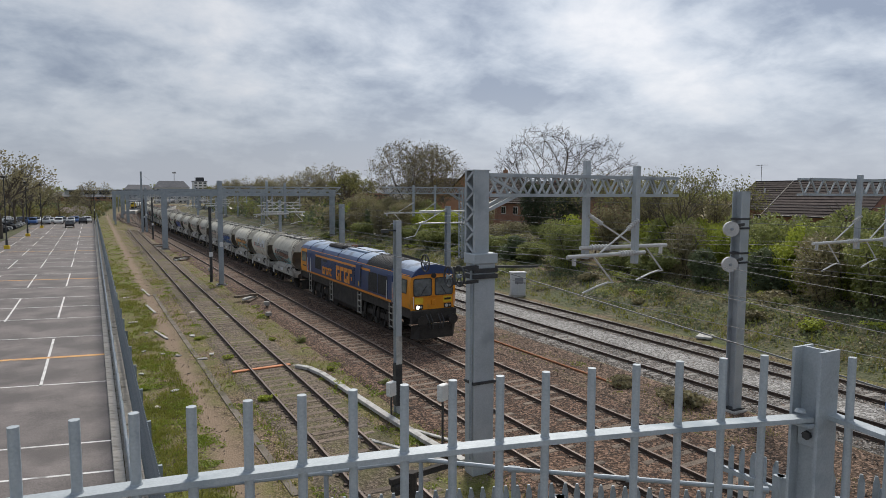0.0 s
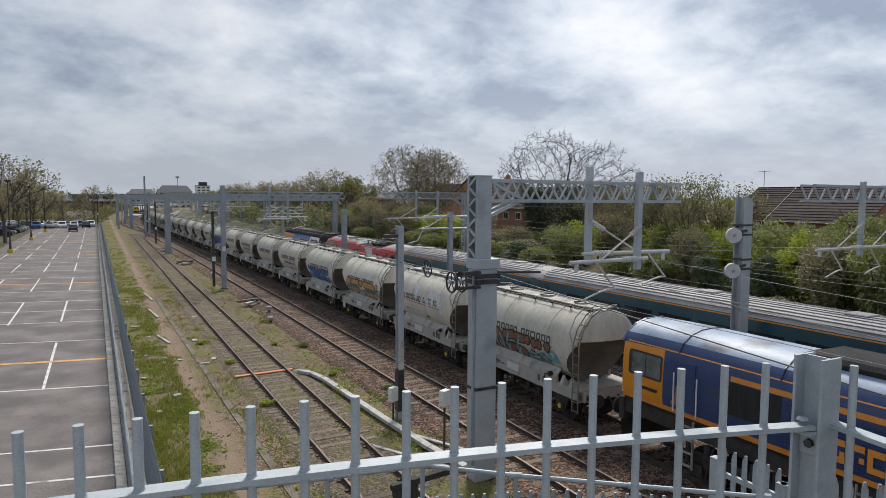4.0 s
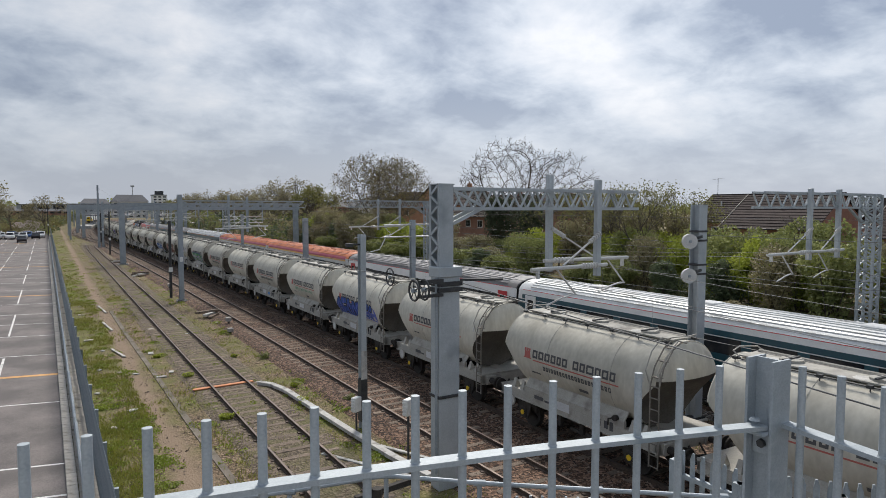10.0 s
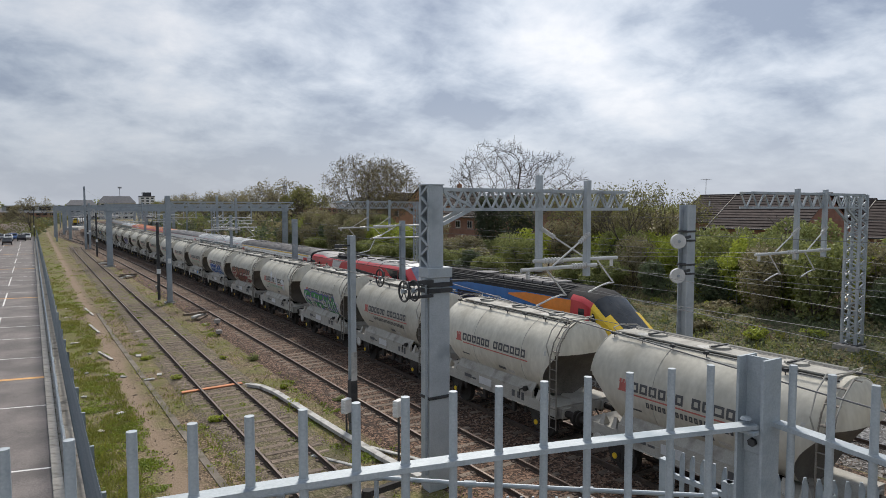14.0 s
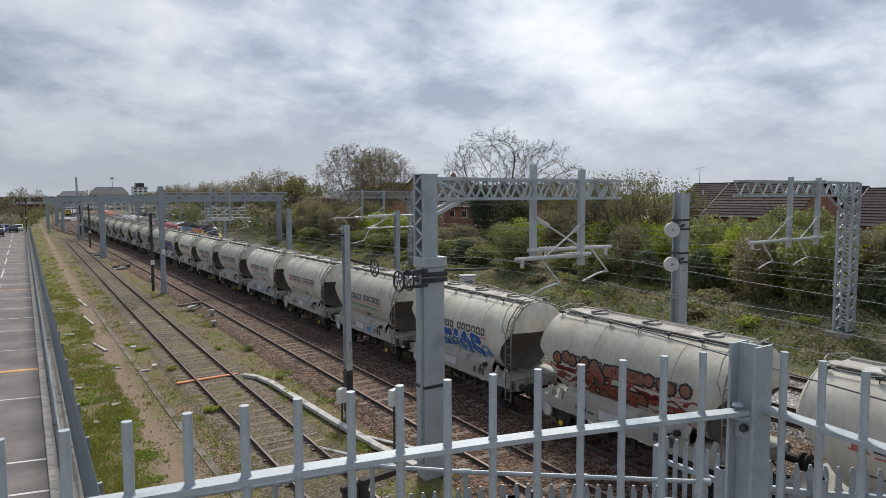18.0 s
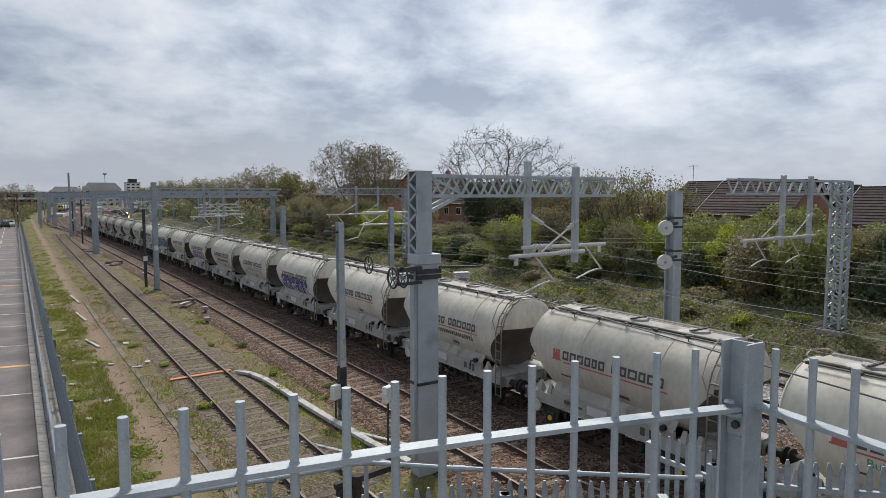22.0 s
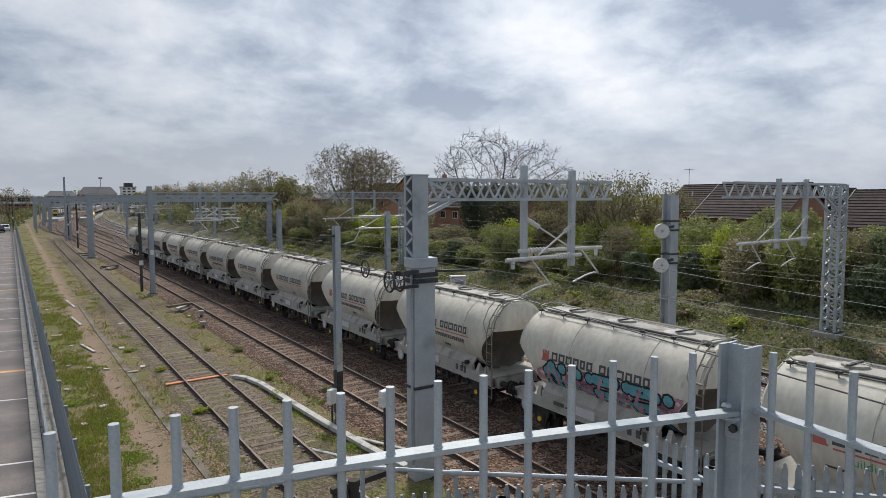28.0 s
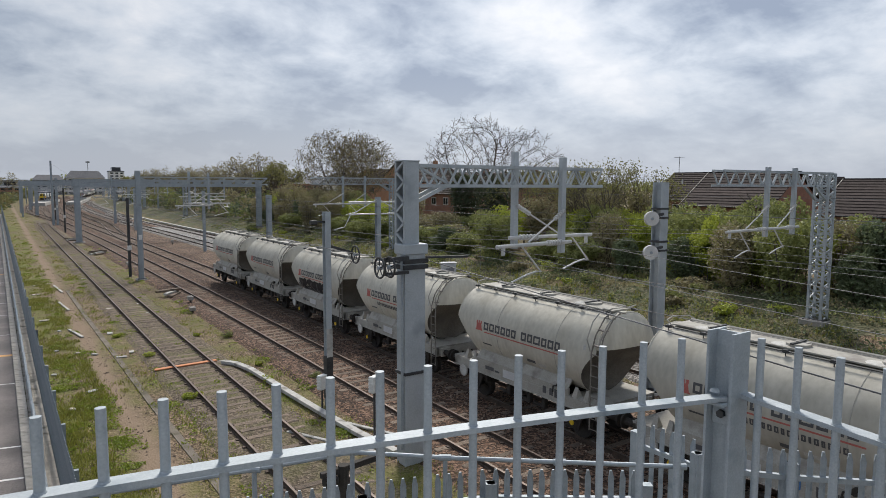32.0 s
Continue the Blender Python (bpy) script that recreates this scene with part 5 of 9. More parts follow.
        for sx in (-0.865, 0.865):
            bf = obj("buffer", Shape().rod((sx, y, 1.06), (sx, y + sg * 0.5, 1.06), 0.11, 10), BOGIE, w)
            obj("buffer_head", Shape().rod((sx, y + sg * 0.5, 1.06), (sx, y + sg * 0.55, 1.06), 0.23, 16), BOGIE, bf)
        obj("coupling", Shape().path([(0, y, 0.98), (0, y + sg * 0.25, 0.78), (0, y + sg * 0.58, 0.92)], 0.045, 5), BOGIE, w)
        obj("brake_hose", Shape().path([(0.45, y, 1.0), (0.45, y + sg * 0.25, 0.72), (0.35, y + sg * 0.5, 0.8)], 0.03, 5), BOGIE, w)
    bw = obj("brake_wheel", Shape().rod((-1.27, 6.42, 0.88), (-1.31, 6.42, 0.88), 0.23, 18), FRAME, w, "dusty hand-brake wheel")
    obj("face", Shape().rod((-1.31, 6.42, 0.88), (-1.315, 6.42, 0.88), 0.19, 18), CEMENT, bw, "off-white wheel face")
    obj("outlet", Shape().loft([[(-0.7, mid - 1.5, 1.35), (0.7, mid - 1.5, 1.35), (0.7, mid + 1.5, 1.35), (-0.7, mid + 1.5, 1.35)], [(-0.3, mid - 0.6, 0.6), (0.3, mid - 0.6, 0.6), (0.3, mid + 0.6, 0.6), (-0.3, mid + 0.6, 0.6)]]), BOGIE, w)
    obj("underframe", Shape().box(-1.1, 1.1, F0 + 0.15, F1 - 0.15, 1.02, 1.24).box(-0.25, 0.25, F0 + 0.1, F1 - 0.1, 0.98, 1.2), BOGIE, w)
    obj("air_reservoir", Shape().rod((-0.6, 4.6, 0.74), (0.6, 4.6, 0.74), 0.2, 10), BOGIE, w)
    bg = Shape()
    for y in (2.4, 3.1, 4.1):
        bg.box(-1.12, -0.98, y - 0.08, y + 0.08, 0.55, 1.0, 0.02).rod((-1.05, y, 0.6), (-1.05, y + 0.5, 0.62), 0.06, 6)
    tagged(obj("brake_gear", bg, BOGIE, w), kind="stuff")
    # writing as plain bars, underline and emblem on the near side
    t = Shape()
    y = word_bars(t, 5.24, 2.585, 0.265, (0.25, 0.25, 0.25, 0.23, 0.20, 0.23), 0.055)
    obj("lettering", t, GREYTXT, b, "dark grey block lettering as bars")
    t = Shape()
    word_bars(t, y - 0.20, 2.60, 0.265, (0.25, 0.23, 0.31, 0.23, 0.25, 0.22), 0.055)
    obj("lettering", t, GREYTXT, b, "dark grey block lettering as bars")
    u = Shape()
    skin_quads(u, [((5.22, 2.52), (5.22, 2.48), (1.40, 2.49), (1.40, 2.53))])
    obj("underline", u, REDTXT, b, "thin faded red line")
    e = Shape()
    skin_quads(e, [((5.64, 2.76), (5.66, 2.56), (5.34, 2.56), (5.38, 2.76)), ((5.66, 2.86), (5.66, 2.76), (5.58, 2.76), (5.58, 2.86)), ((5.55, 2.86), (5.55, 2.76), (5.47, 2.76), (5.47, 2.86)), ((5.44, 2.86), (5.44, 2.76), (5.36, 2.76), (5.36, 2.86)), ((5.70, 2.56), (5.70, 2.52), (5.31, 2.52), (5.31, 2.56))])
    obj("emblem", e, REDTXT, b, "faded red tower-shaped emblem")
    e = Shape()
    skin_quads(e, [((5.40, 2.10), (5.40, 1.72), (4.93, 1.72), (4.93, 2.10)), ((3.15, 2.02), (3.15, 1.92), (2.75, 1.92), (2.75, 2.02))])
    tagged(obj("data_panel", e, GREYTXT, b, "small dark data panels"), kind="stuff")
    e = Shape()
    skin_quads(e, [((2.65, 1.98), (2.65, 1.72), (2.3, 1.72), (2.3, 1.98)), ((0.62, 3.02), (0.62, 2.86), (0.52, 2.86), (0.52, 3.02))])
    obj("warning_label", e, CEMENT, b)
    wm = wheel_mesh()
    for ya in AXLES:
        obj("wheelset", wm, None, w, at=Matrix.Translation((0, ya, 0.47)))
    return w


PAINTS = {}


def spray(c):
    if c not in PAINTS:
        PAINTS[c] = plain("spray_paint_%d" % (len(PAINTS) + 1), c, 0.55, 0, 0.25)
    return PAINTS[c]


BLUE1, BLUE2, TEAL1, GRN, VIO, PNK, BRN, ORG, BLK, WHT, RD = (0.03, 0.09, 0.34), (0.10, 0.27, 0.50), (0.12, 0.36, 0.42), (0.05, 0.24, 0.07), (0.13, 0.10, 0.36), (0.50, 0.25, 0.34), (0.22, 0.10, 0.06), (0.60, 0.28, 0.06), (0.02, 0.02, 0.025), (0.60, 0.62, 0.64), (0.28, 0.05, 0.05)
# which wagons behind the locomotive are sprayed, with what, and over which stretch
SPRAYED = {0: (BRN, TEAL1, BLK, 1.6, 5.9, 0.95), 2: (ORG, TEAL1, BLK, 0.9, 6.0, 1.0), 3: (BLUE1, BLUE2, BLK, 1.4, 6.0, 0.95), 8: (BLUE1, (0.12, 0.16, 0.55), BLK, 1.5, 6.0, 0.95),
           13: (GRN, WHT, VIO, 1.2, 5.9, 1.0), 15: (BRN, RD, BLK, 1.2, 6.1, 1.15), 16: (BLUE1, BLUE2, WHT, 1.7, 5.4, 0.9), 23: (VIO, WHT, BLK, 1.6, 5.7, 0.9),
           26: (BLUE2, ORG, WHT, 1.6, 5.2, 0.85), 28: (TEAL1, PNK, BLK, 0.8, 5.6, 0.9), 36: (BLK, (0.12, 0.12, 0.13), BLK, 2.2, 5.6, 0.7), 1: (WHT, WHT, WHT, 1.2, 4.6, 0.0), 14: ((0.56, 0.57, 0.58), WHT, WHT, 1.2, 4.6, 0.0)}


def add_spray(w, j):
    fill, second, line, y0, y1, h = SPRAYED[j]
    b = [c for c in w.children if c.name.startswith("barrel")][0]
    random.seed(100 + j)
    if h == 0:
        s = Shape()
        for _ in range(5):
            y, z = random.uniform(1.0, 4.5), random.uniform(2.7, 3.3)
            brush(s, [(y, z), (y - 0.25, z - 0.12), (y - 0.3, z - 0.45)], 0.24, 0.010)
        obj("patch", s, spray(fill), b, "pale touched-up patch")
        return
    n = int((y1 - y0) / 0.62)
    strokes = []
    zb = 1.52
    for k in range(n):
        y = y1 - (k + 0.5) * (y1 - y0) / n
        a = random.choice("SOVNE")
        j_ = lambda v: v + random.uniform(-0.05, 0.05)
        r = 0.22
        base = {"S": [(-r, h), (r, h), (r, h * 0.55), (-r, h * 0.5), (-r, 0.05), (r, 0.0)], "O": [(0, h), (r, h * 0.7), (r, h * 0.25), (0, 0), (-r, h * 0.3), (-r, h * 0.75), (0, h)],
                "V": [(r, h), (0, 0), (-r, h)], "N": [(r, 0), (r, h), (-r, 0), (-r, h)], "E": [(-r, h), (r, h), (r, 0), (-r, 0.02), (r, 0), (r, h * 0.5), (-r, h * 0.5)]}[a]
        strokes.append([(j_(y + p), j_(zb + q)) for p, q in base])
    under, body, hi, edge = Shape(), Shape(), Shape(), Shape()
    for st in strokes:
        brush(under, st, 0.40, 0.012)
        brush(body, st, 0.29, 0.018)
        brush(hi, [((a[0] + b_[0]) / 2, (a[1] + b_[1]) / 2 + 0.05) for a, b_ in zip(st, st[1:])], 0.10, 0.024)
    cloud = Shape()
    prev = None
    for k in range(9):
        cur = (y1 + 0.15 - k * (y1 - y0 + 0.3) / 8, zb + h * 0.5 + random.uniform(-0.25, 0.3))
        if prev:
            brush(cloud, [prev, cur], h * 0.7, 0.007)
        prev = cur
    tagged(obj("sprayed_background", cloud, spray(second), b, "faint sprayed colour behind the lettering"), kind="stuff")
    for nm, sh, c, lb in (("sprayed_outline", under, line, "sprayed dark outline"), ("sprayed_fill", body, fill, "sprayed bold shapes"), ("sprayed_highlight", hi, second, "sprayed lighter strokes")):
        tagged(obj(nm, sh, spray(c), b, lb), kind="stuff")


WAGON_PITCH, WAGON_0, WAGONS = 8.249, 50.42, 39
wagon = build_wagon()
wagon_list = []
for j in range(WAGONS):
    w = wagon if j == 0 else copy_thing(wagon, Matrix.Identity(4))
    wagon_list.append(w)
for j in SPRAYED:
    add_spray(wagon_list[j], j)
    if SPRAYED[j][5] > 0:
        wagon_list[j]["label"] = "pale grey cement hopper wagon with bold sprayed lettering"


def add_tagline(w, material, label, y, z, widths):
    b = [c for c in w.children if c.name.startswith("barrel")][0]
    t = Shape()
    word_bars(t, y, z, 0.15, widths, 0.05)
    tagged(obj("tagline", t, material, b, label), kind="stuff")


GREENTXT = plain("green_lettering", (0.10, 0.36, 0.20), 0.6)


def slogan_mesh(txt, y, z, size):
    """Words laid on the barrel's near side, from y towards -y."""
    cu = bpy.data.curves.new("slogan", "FONT")
    cu.body, cu.size = txt, size
    dep = new("slogan_tmp", cu)
    me = bpy.data.meshes.new_from_object(dep.evaluated_get(bpy.context.evaluated_depsgraph_get()))
    bpy.data.objects.remove(dep)
    for v in me.vertices:
        v.co = skin(y - v.co.x, z + v.co.y, 0.010)
    me.materials.clear()
    me.materials.append(GREENTXT)
    return me


SLOGAN = slogan_mesh("Building a better environment", 5.0, 2.26, 0.265)
for j in (9, 14, 17, 19, 24, 27, 32):
    b = [c for c in wagon_list[j].children if c.name.startswith("barrel")][0]
    obj("slogan", SLOGAN, None, b, "green words Building a better environment")
for j in (4, 6, 10, 12, 21, 25, 29, 30, 33, 35):
    add_tagline(wagon_list[j], GREYTXT, "small grey writing as bars", 4.73, 2.24, (0.1, 0.09, 0.05, 0.1, 0.09, 0.07, 0.09, 0.1, 0.08, 0.08, 0.1, 0.1, 0.08, 0.12, 0.08, 0.1, 0.06, 0.1, 0.08, 0.1, 0.09, 0.1))
BLUE_PLATE = plain("blue_label", (0.06, 0.22, 0.55), 0.5)
for j in (17, 19, 27, 33, 10):
    obj("blue_label", bx(-1.256, -1.242, 2.62, 3.0, 1.16, 1.36), BLUE_PLATE, wagon_list[j], "blue label on the side frame")


# ---- bodies of locomotives and coaches ----
def ring(y, w, zf, zs, zr, lean=0.0):
    """A cross section: sill, waist, cant rail and curved roof; lean shifts the upper part along y."""
    h = zr - zs
    half = [(w * 0.94, zf), (w, zf + (zs - zf) * 0.22), (w, zf + (zs - zf) * 0.5), (w * 0.985, zf + (zs - zf) * 0.78), (w * 0.95, zs), (w * 0.83, zs + h * 0.45), (w * 0.60, zs + h * 0.78), (w * 0.32, zs + h * 0.95)]
    pts = [(x, z) for x, z in half] + [(0, zr)] + [(-x, z) for x, z in half[::-1]]
    return [(x, y + lean * max(0, (z - zf) / (zr - zf)), z) for x, z in pts]


def hull(name, stations, paint, mats, parent, label=""):
    """A lofted body; paint(strip, segment) gives the material's number. Strips run 0..15 from one sill over the roof to the other."""
    s = Shape()
    rings = [ring(*st) for st in stations]
    n = len(rings[0])
    o = 0
    for k in range(len(rings) - 1):
        for i in range(n - 1):
            s.cur = paint(min(i, n - 2 - i), k)
            s.add([rings[k][i], rings[k][i + 1], rings[k + 1][i + 1], rings[k + 1][i]], [(0, 1, 2, 3)])
    s.cur = paint(99, 0)
    s.add(list(rings[0]), [tuple(range(n))])
    s.cur = paint(99, 1)
    s.add(list(rings[-1]), [tuple(range(n - 1, -1, -1))])
    me = s.mesh(name, False, *mats)
    bm = bmesh.new()
    bm.from_mesh(me)
    bmesh.ops.remove_doubles(bm, verts=bm.verts, dist=0.001)
    bmesh.ops.recalc_face_normals(bm, faces=bm.faces)
    bm.to_mesh(me)
    bm.free()
    me.polygons.foreach_set("use_smooth", [True] * len(me.polygons))
    me.set_sharp_from_angle(angle=radians(30))
    return obj(name, me, None, parent, label)


def bogie(parent, y, axles, span, wheel_r=0.46, up=0.0):
    b = obj("bogie_frame", Shape().box(-1.12, -1.0, y - span / 2 - 0.5, y + span / 2 + 0.5, 0.42 + up, 0.72 + up, 0.03).box(1.0, 1.12, y - span / 2 - 0.5, y + span / 2 + 0.5, 0.42 + up, 0.72 + up, 0.03).box(-1.0, 1.0, y - 0.2, y + 0.2, 0.4, 0.75), BOGIE, parent)
    s = Shape()
    for k in range(axles):
        ya = y - span / 2 + span * k / (axles - 1)
        s2 = Shape()
        for sd in (-0.7525, 0.7525):
            s2.rod((sd - 0.07, 0, 0), (sd + 0.07, 0, 0), wheel_r, 18)
        s2.rod((-0.9, 0, 0), (0.9, 0, 0), 0.09, 6)
        s2.box(-0.86, -0.825, -wheel_r * 0.7, wheel_r * 0.7, -0.05, 0.05)
        obj("wheelset", s2, BOGIE, b, at=Matrix.Translation((0, ya, wheel_r)))
        for sx in (-1.17, 1.17):
            obj("axle_box", bx(sx - 0.06, sx + 0.06, ya - 0.17, ya + 0.17, 0.3, 0.62, 0.02), BOGIE, b)
            for q in (-0.3, 0.3):
                obj("spring", Shape().rod((sx, ya + q, 0.6), (sx, ya + q, 1.0 + up), 0.09, 8), BOGIE, b)


def panel(name, x, y0, y1, z0, z1, material, parent, label="", t=0.012):
    """A thin raised panel on the near side (x < 0) or far side of a body."""
    a, b = (x - t, x) if x < 0 else (x, x + t)
    return obj(name, bx(a, b, y0, y1, z0, z1, 0.004), material, parent, label)


def blocks(x, y_list, z, w, h, bar=0.3):
    """Unreadable lettering as plain barred blocks on a side."""
    s = Shape()
    for k, y in enumerate(y_list):
        s.box(x - 0.012, x, y - w, y, z + h * 0.72, z + h)
        s.box(x - 0.012, x, y - w * 0.32, y, z, z + h * 0.72)
        if k % 2 == 0:
            s.box(x - 0.012, x, y - w, y - w * 0.32, z, z + h * 0.26)
        if k % 3 != 1:
            s.box(x - 0.012, x, y - w, y - w * 0.70, z + h * 0.26, z + h * 0.5)
    return s


def rounded(u0, u1, v0, v1, r, n=4):
    """Corner points of a rounded rectangle."""
    out = []
    for cu, cv, a0 in ((u1 - r, v1 - r, 0), (u0 + r, v1 - r, 90), (u0 + r, v0 + r, 180), (u1 - r, v0 + r, 270)):
        out += [(cu + r * math.cos(radians(a0 + 90 * k / n)), cv + r * math.sin(radians(a0 + 90 * k / n))) for k in range(n + 1)]
    return out


def front_pane(name, pts, y, sg, depth, material, parent, label=""):
    """A plate of (x, z) corners standing proud of an end wall at y."""
    return obj(name, Shape().loft([[(x, y - sg * 0.02, z) for x, z in pts], [(x, y + sg * depth, z) for x, z in pts]]), material, parent, label)


def side_x(z, w, zf, zs, zr):
    """Half width of a body at a height."""
    half = [(p[0], p[2]) for p in ring(0, w, zf, zs, zr)[:9]]
    return float(np.interp(z, [q[1] for q in half], [q[0] for q in half]))


def side_patch(name, pts, dims, material, parent, label="", off=0.008, sides=(-1, 1)):
    """Paint or glass laid on the side: a polygon of (y, z) corners, cut where the side bends."""
    w, zf, zs, zr = dims
    cuts = [zf - 1] + [p[2] for p in ring(0, w, zf, zs, zr)[:9]] + [zr + 1]
    for sd in sides:
        s = Shape()
        for lo, hi in zip(cuts, cuts[1:]):
            poly = list(pts)
            for lim, sgn in ((lo, 1), (hi, -1)):
                out = []
                for a, b in zip(poly, poly[1:] + poly[:1]):
                    ia, ib = sgn * (a[1] - lim) >= 0, sgn * (b[1] - lim) >= 0
                    if ia:
                        out.append(a)
                    if ia != ib:
                        u = (lim - a[1]) / (b[1] - a[1])
                        out.append((a[0] + (b[0] - a[0]) * u, lim))
                poly = out
                if len(poly) < 3:
                    break
            if len(poly) >= 3:
                s.add([(sd * (side_x(z, w, zf, zs, zr) + off), y, z) for y, z in poly], [tuple(range(len(poly)))])
        ob = obj(name, s, material, parent, label)
    return ob


# Grey base colour stands in for sky reflection and the interior behind the glass.
CAB_GLASS = mat("cab_glass", (0.07, 0.08, 0.085), (0.16, 0.18, 0.19), 0.1, 0, 1.6, 5, 0.0, spec=0.8)
SEAL = plain("black_rubber", (0.03, 0.03, 0.032), 0.6)
PINK = plain("dull_pink", (0.45, 0.16, 0.14))


def box_of(y0, y1):
    return min(y0, y1), max(y0, y1)


def build_loco():
    """The goods locomotive; its front looks along -y."""
    t = thing("diesel_locomotive", "dark blue and orange-yellow diesel goods locomotive, roof coloured pale for reflected sky", "locomotive")
    L = 9.7
    dims = (1.32, 1.72, 3.46, 4.05)
    a, e = (1.30, 1.72, 3.42, 4.02), (1.24, 1.74, 3.38, 3.96)
    st = [(-L, *e), (-L + 0.03, *a), (-7.75, *dims), (-7.2, *dims), (-3.75, *dims), (1.5, *dims), (4.6, *dims), (7.6, *dims), (8.1, *dims), (L - 0.03, *a), (L, *e)]

    def paint(strip, seg):
        if strip == 99:
            return 1
        if strip >= 5:
            return 3 if seg == 3 and strip >= 5 else 2
        if strip == 4:
            return 3 if seg == 3 else 0
        return 1 if seg in (0, 1, 8, 9) else 0
    body = hull("body", st, paint, (L_BLUE, L_YEL, L_ROOF, L_GRILLE), t)
    patch = lambda nm, y0, y1, z0, z1, m, lab="", off=0.010: side_patch(nm, [(y0, z0), (y1, z0), (y1, z1), (y0, z1)], dims, m, body, lab, off)
    patch("sole_stripe", -7.3, 9.6, 1.80, 1.94, ORANGE, "orange stripe along the sill")
    patch("sole_edge", -9.6, 9.6, 1.72, 1.80, BLACK, "black sill edge")
    patch("cant_stripe", -4.35, 5.95, 3.14, 3.27, ORANGE, "orange stripe under the roof")
    patch("roof_line", -9.5, 9.5, 3.47, 3.50, ORANGE, "thin orange line along the gutter")
    patch("radiator_grille", -5.45, -4.16, 2.06, 3.14, L_GRILLE)
    patch("radiator_grille", -6.88, -5.55, 2.06, 3.14, L_GRILLE)
    patch("rear_grille", 4.57, 5.98, 2.30, 3.12, L_GRILLE)
    for k in range(11):
        z = 2.04 + k * 0.1
        for y0, y1 in ((1.6, 4.45), (-1.95, 1.5)):
            for sx in (-1, 1):
                obj("rib", Shape().box(*box_of(sx * 1.31, sx * 1.348), y0, y1, z, z + 0.03), L_BLUE, body)
    for sx in (-1, 1):
        for yy in (-7.56, 7.0):
            d = obj("cab_door", Shape().box(*box_of(sx * 1.30, sx * 1.335), yy, yy + 0.56, 1.95, 3.28, 0.01), L_BLUE, body)
            for q in (-0.1, 0.66):
                obj("handrail", Shape().rod((sx * 1.38, yy + q, 1.9), (sx * 1.38, yy + q, 2.95), 0.02, 5), WHITE, d)
        obj("engine_door", Shape().box(*box_of(sx * 1.30, sx * 1.345), -3.02, -2.15, 2.06, 3.40, 0.012), L_BLUE, body)
        obj("notice", Shape().box(*box_of(sx * 1.34, sx * 1.352), -2.75, -2.6, 2.12, 2.38), YEL, body)
        hr = Shape()
        for q in (-3.12, -2.05):
            hr.rod((sx * 1.40, q, 2.1), (sx * 1.40, q, 3.2), 0.018, 5)
        obj("door_handrail", hr, DARKST, body)
    for y0, y1 in ((-9.27, -8.72), (-8.68, -8.13), (8.2, 8.72), (8.76, 9.27)):
        patch("cab_window", y0, y1, 2.60, 3.20, CAB_GLASS, off=0.016)
    for y0 in (-9.33, 8.14):
        side_patch("window_seal", rounded(y0, y0 + 1.26, 2.54, 3.26, 0.08), dims, SEAL, body, "black rubber window surround", 0.012)
    # curved blue and pink flashes behind the cab doors
    for sg in (-1, 1):
        arc = [(sg * (8.0 - 0.55 * math.cos(radians(q))), 2.6 + 0.75 * math.sin(radians(q))) for q in range(-60, 76, 15)]
        inner = [(sg * (8.0 - 0.38 * math.cos(radians(q))), 2.6 + 0.60 * math.sin(radians(q))) for q in range(75, -61, -15)]
        m = 6
        side_patch("blue_flash", arc[4:] + inner[:m], dims, L_BLUE, body, "curved blue flash", 0.011)
        side_patch("pink_flash", arc[:5] + inner[m - 1:], dims, PINK, body, "curved pink flash", 0.011)
    obj("large_lettering", blocks(-1.352, (1.36, 0.60, -0.16, -0.92), 2.03, 0.66, 0.92), ORANGE, body, "large orange block lettering")
    obj("small_lettering", blocks(-1.352, (4.23, 3.83, 3.43, 3.03, 2.63), 2.10, 0.34, 0.50), ORANGE, body, "orange block numerals")
    obj("cab_lettering", bx(-1.345, -1.325, -8.75, -7.98, 2.20, 2.28), BLACK, body)
    obj("cab_lettering", bx(-1.345, -1.325, 8.3, 8.95, 2.20, 2.28), BLACK, body)
    obj("nameplate", bx(-1.352, -1.325, 3.3, 4.2, 2.95, 3.08), BLACK, body)
    # roof: panels, radiator ribs, silencer and exhaust
    for y0, y1 in ((-2.0, -0.4), (-0.3, 1.2)):
        obj("roof_panel", bx(-0.62, 0.62, y0, y1, 3.98, 4.075, 0.02), L_ROOF, body)
    for k in range(12):
        yy = -7.0 + k * 0.28
        rg = [(p[0] * 1.004, yy, p[2] * 1.002) for p in ring(yy, *dims)[4:13]]
        obj("radiator_rib", Shape().path(rg, 0.009, 4), DARKST, body)
    obj("silencer", bx(-0.8, 0.8, 1.7, 4.5, 3.86, 4.14, 0.1), H_ROOF, body, "sooty roof silencer")
    obj("exhaust", Shape().rod((0, 1.55, 3.95), (0, 1.55, 4.2), 0.22, 12), RUST, body)
    for yy in (-7.22, -3.72, -2.1, 1.4, 4.65, 7.6):
        rg = [(p[0] * 1.006, yy, p[2] * 1.003) for p in ring(yy, *dims)[4:13]]
        obj("roof_joint", Shape().path(rg, 0.016, 4), BLACK, body)
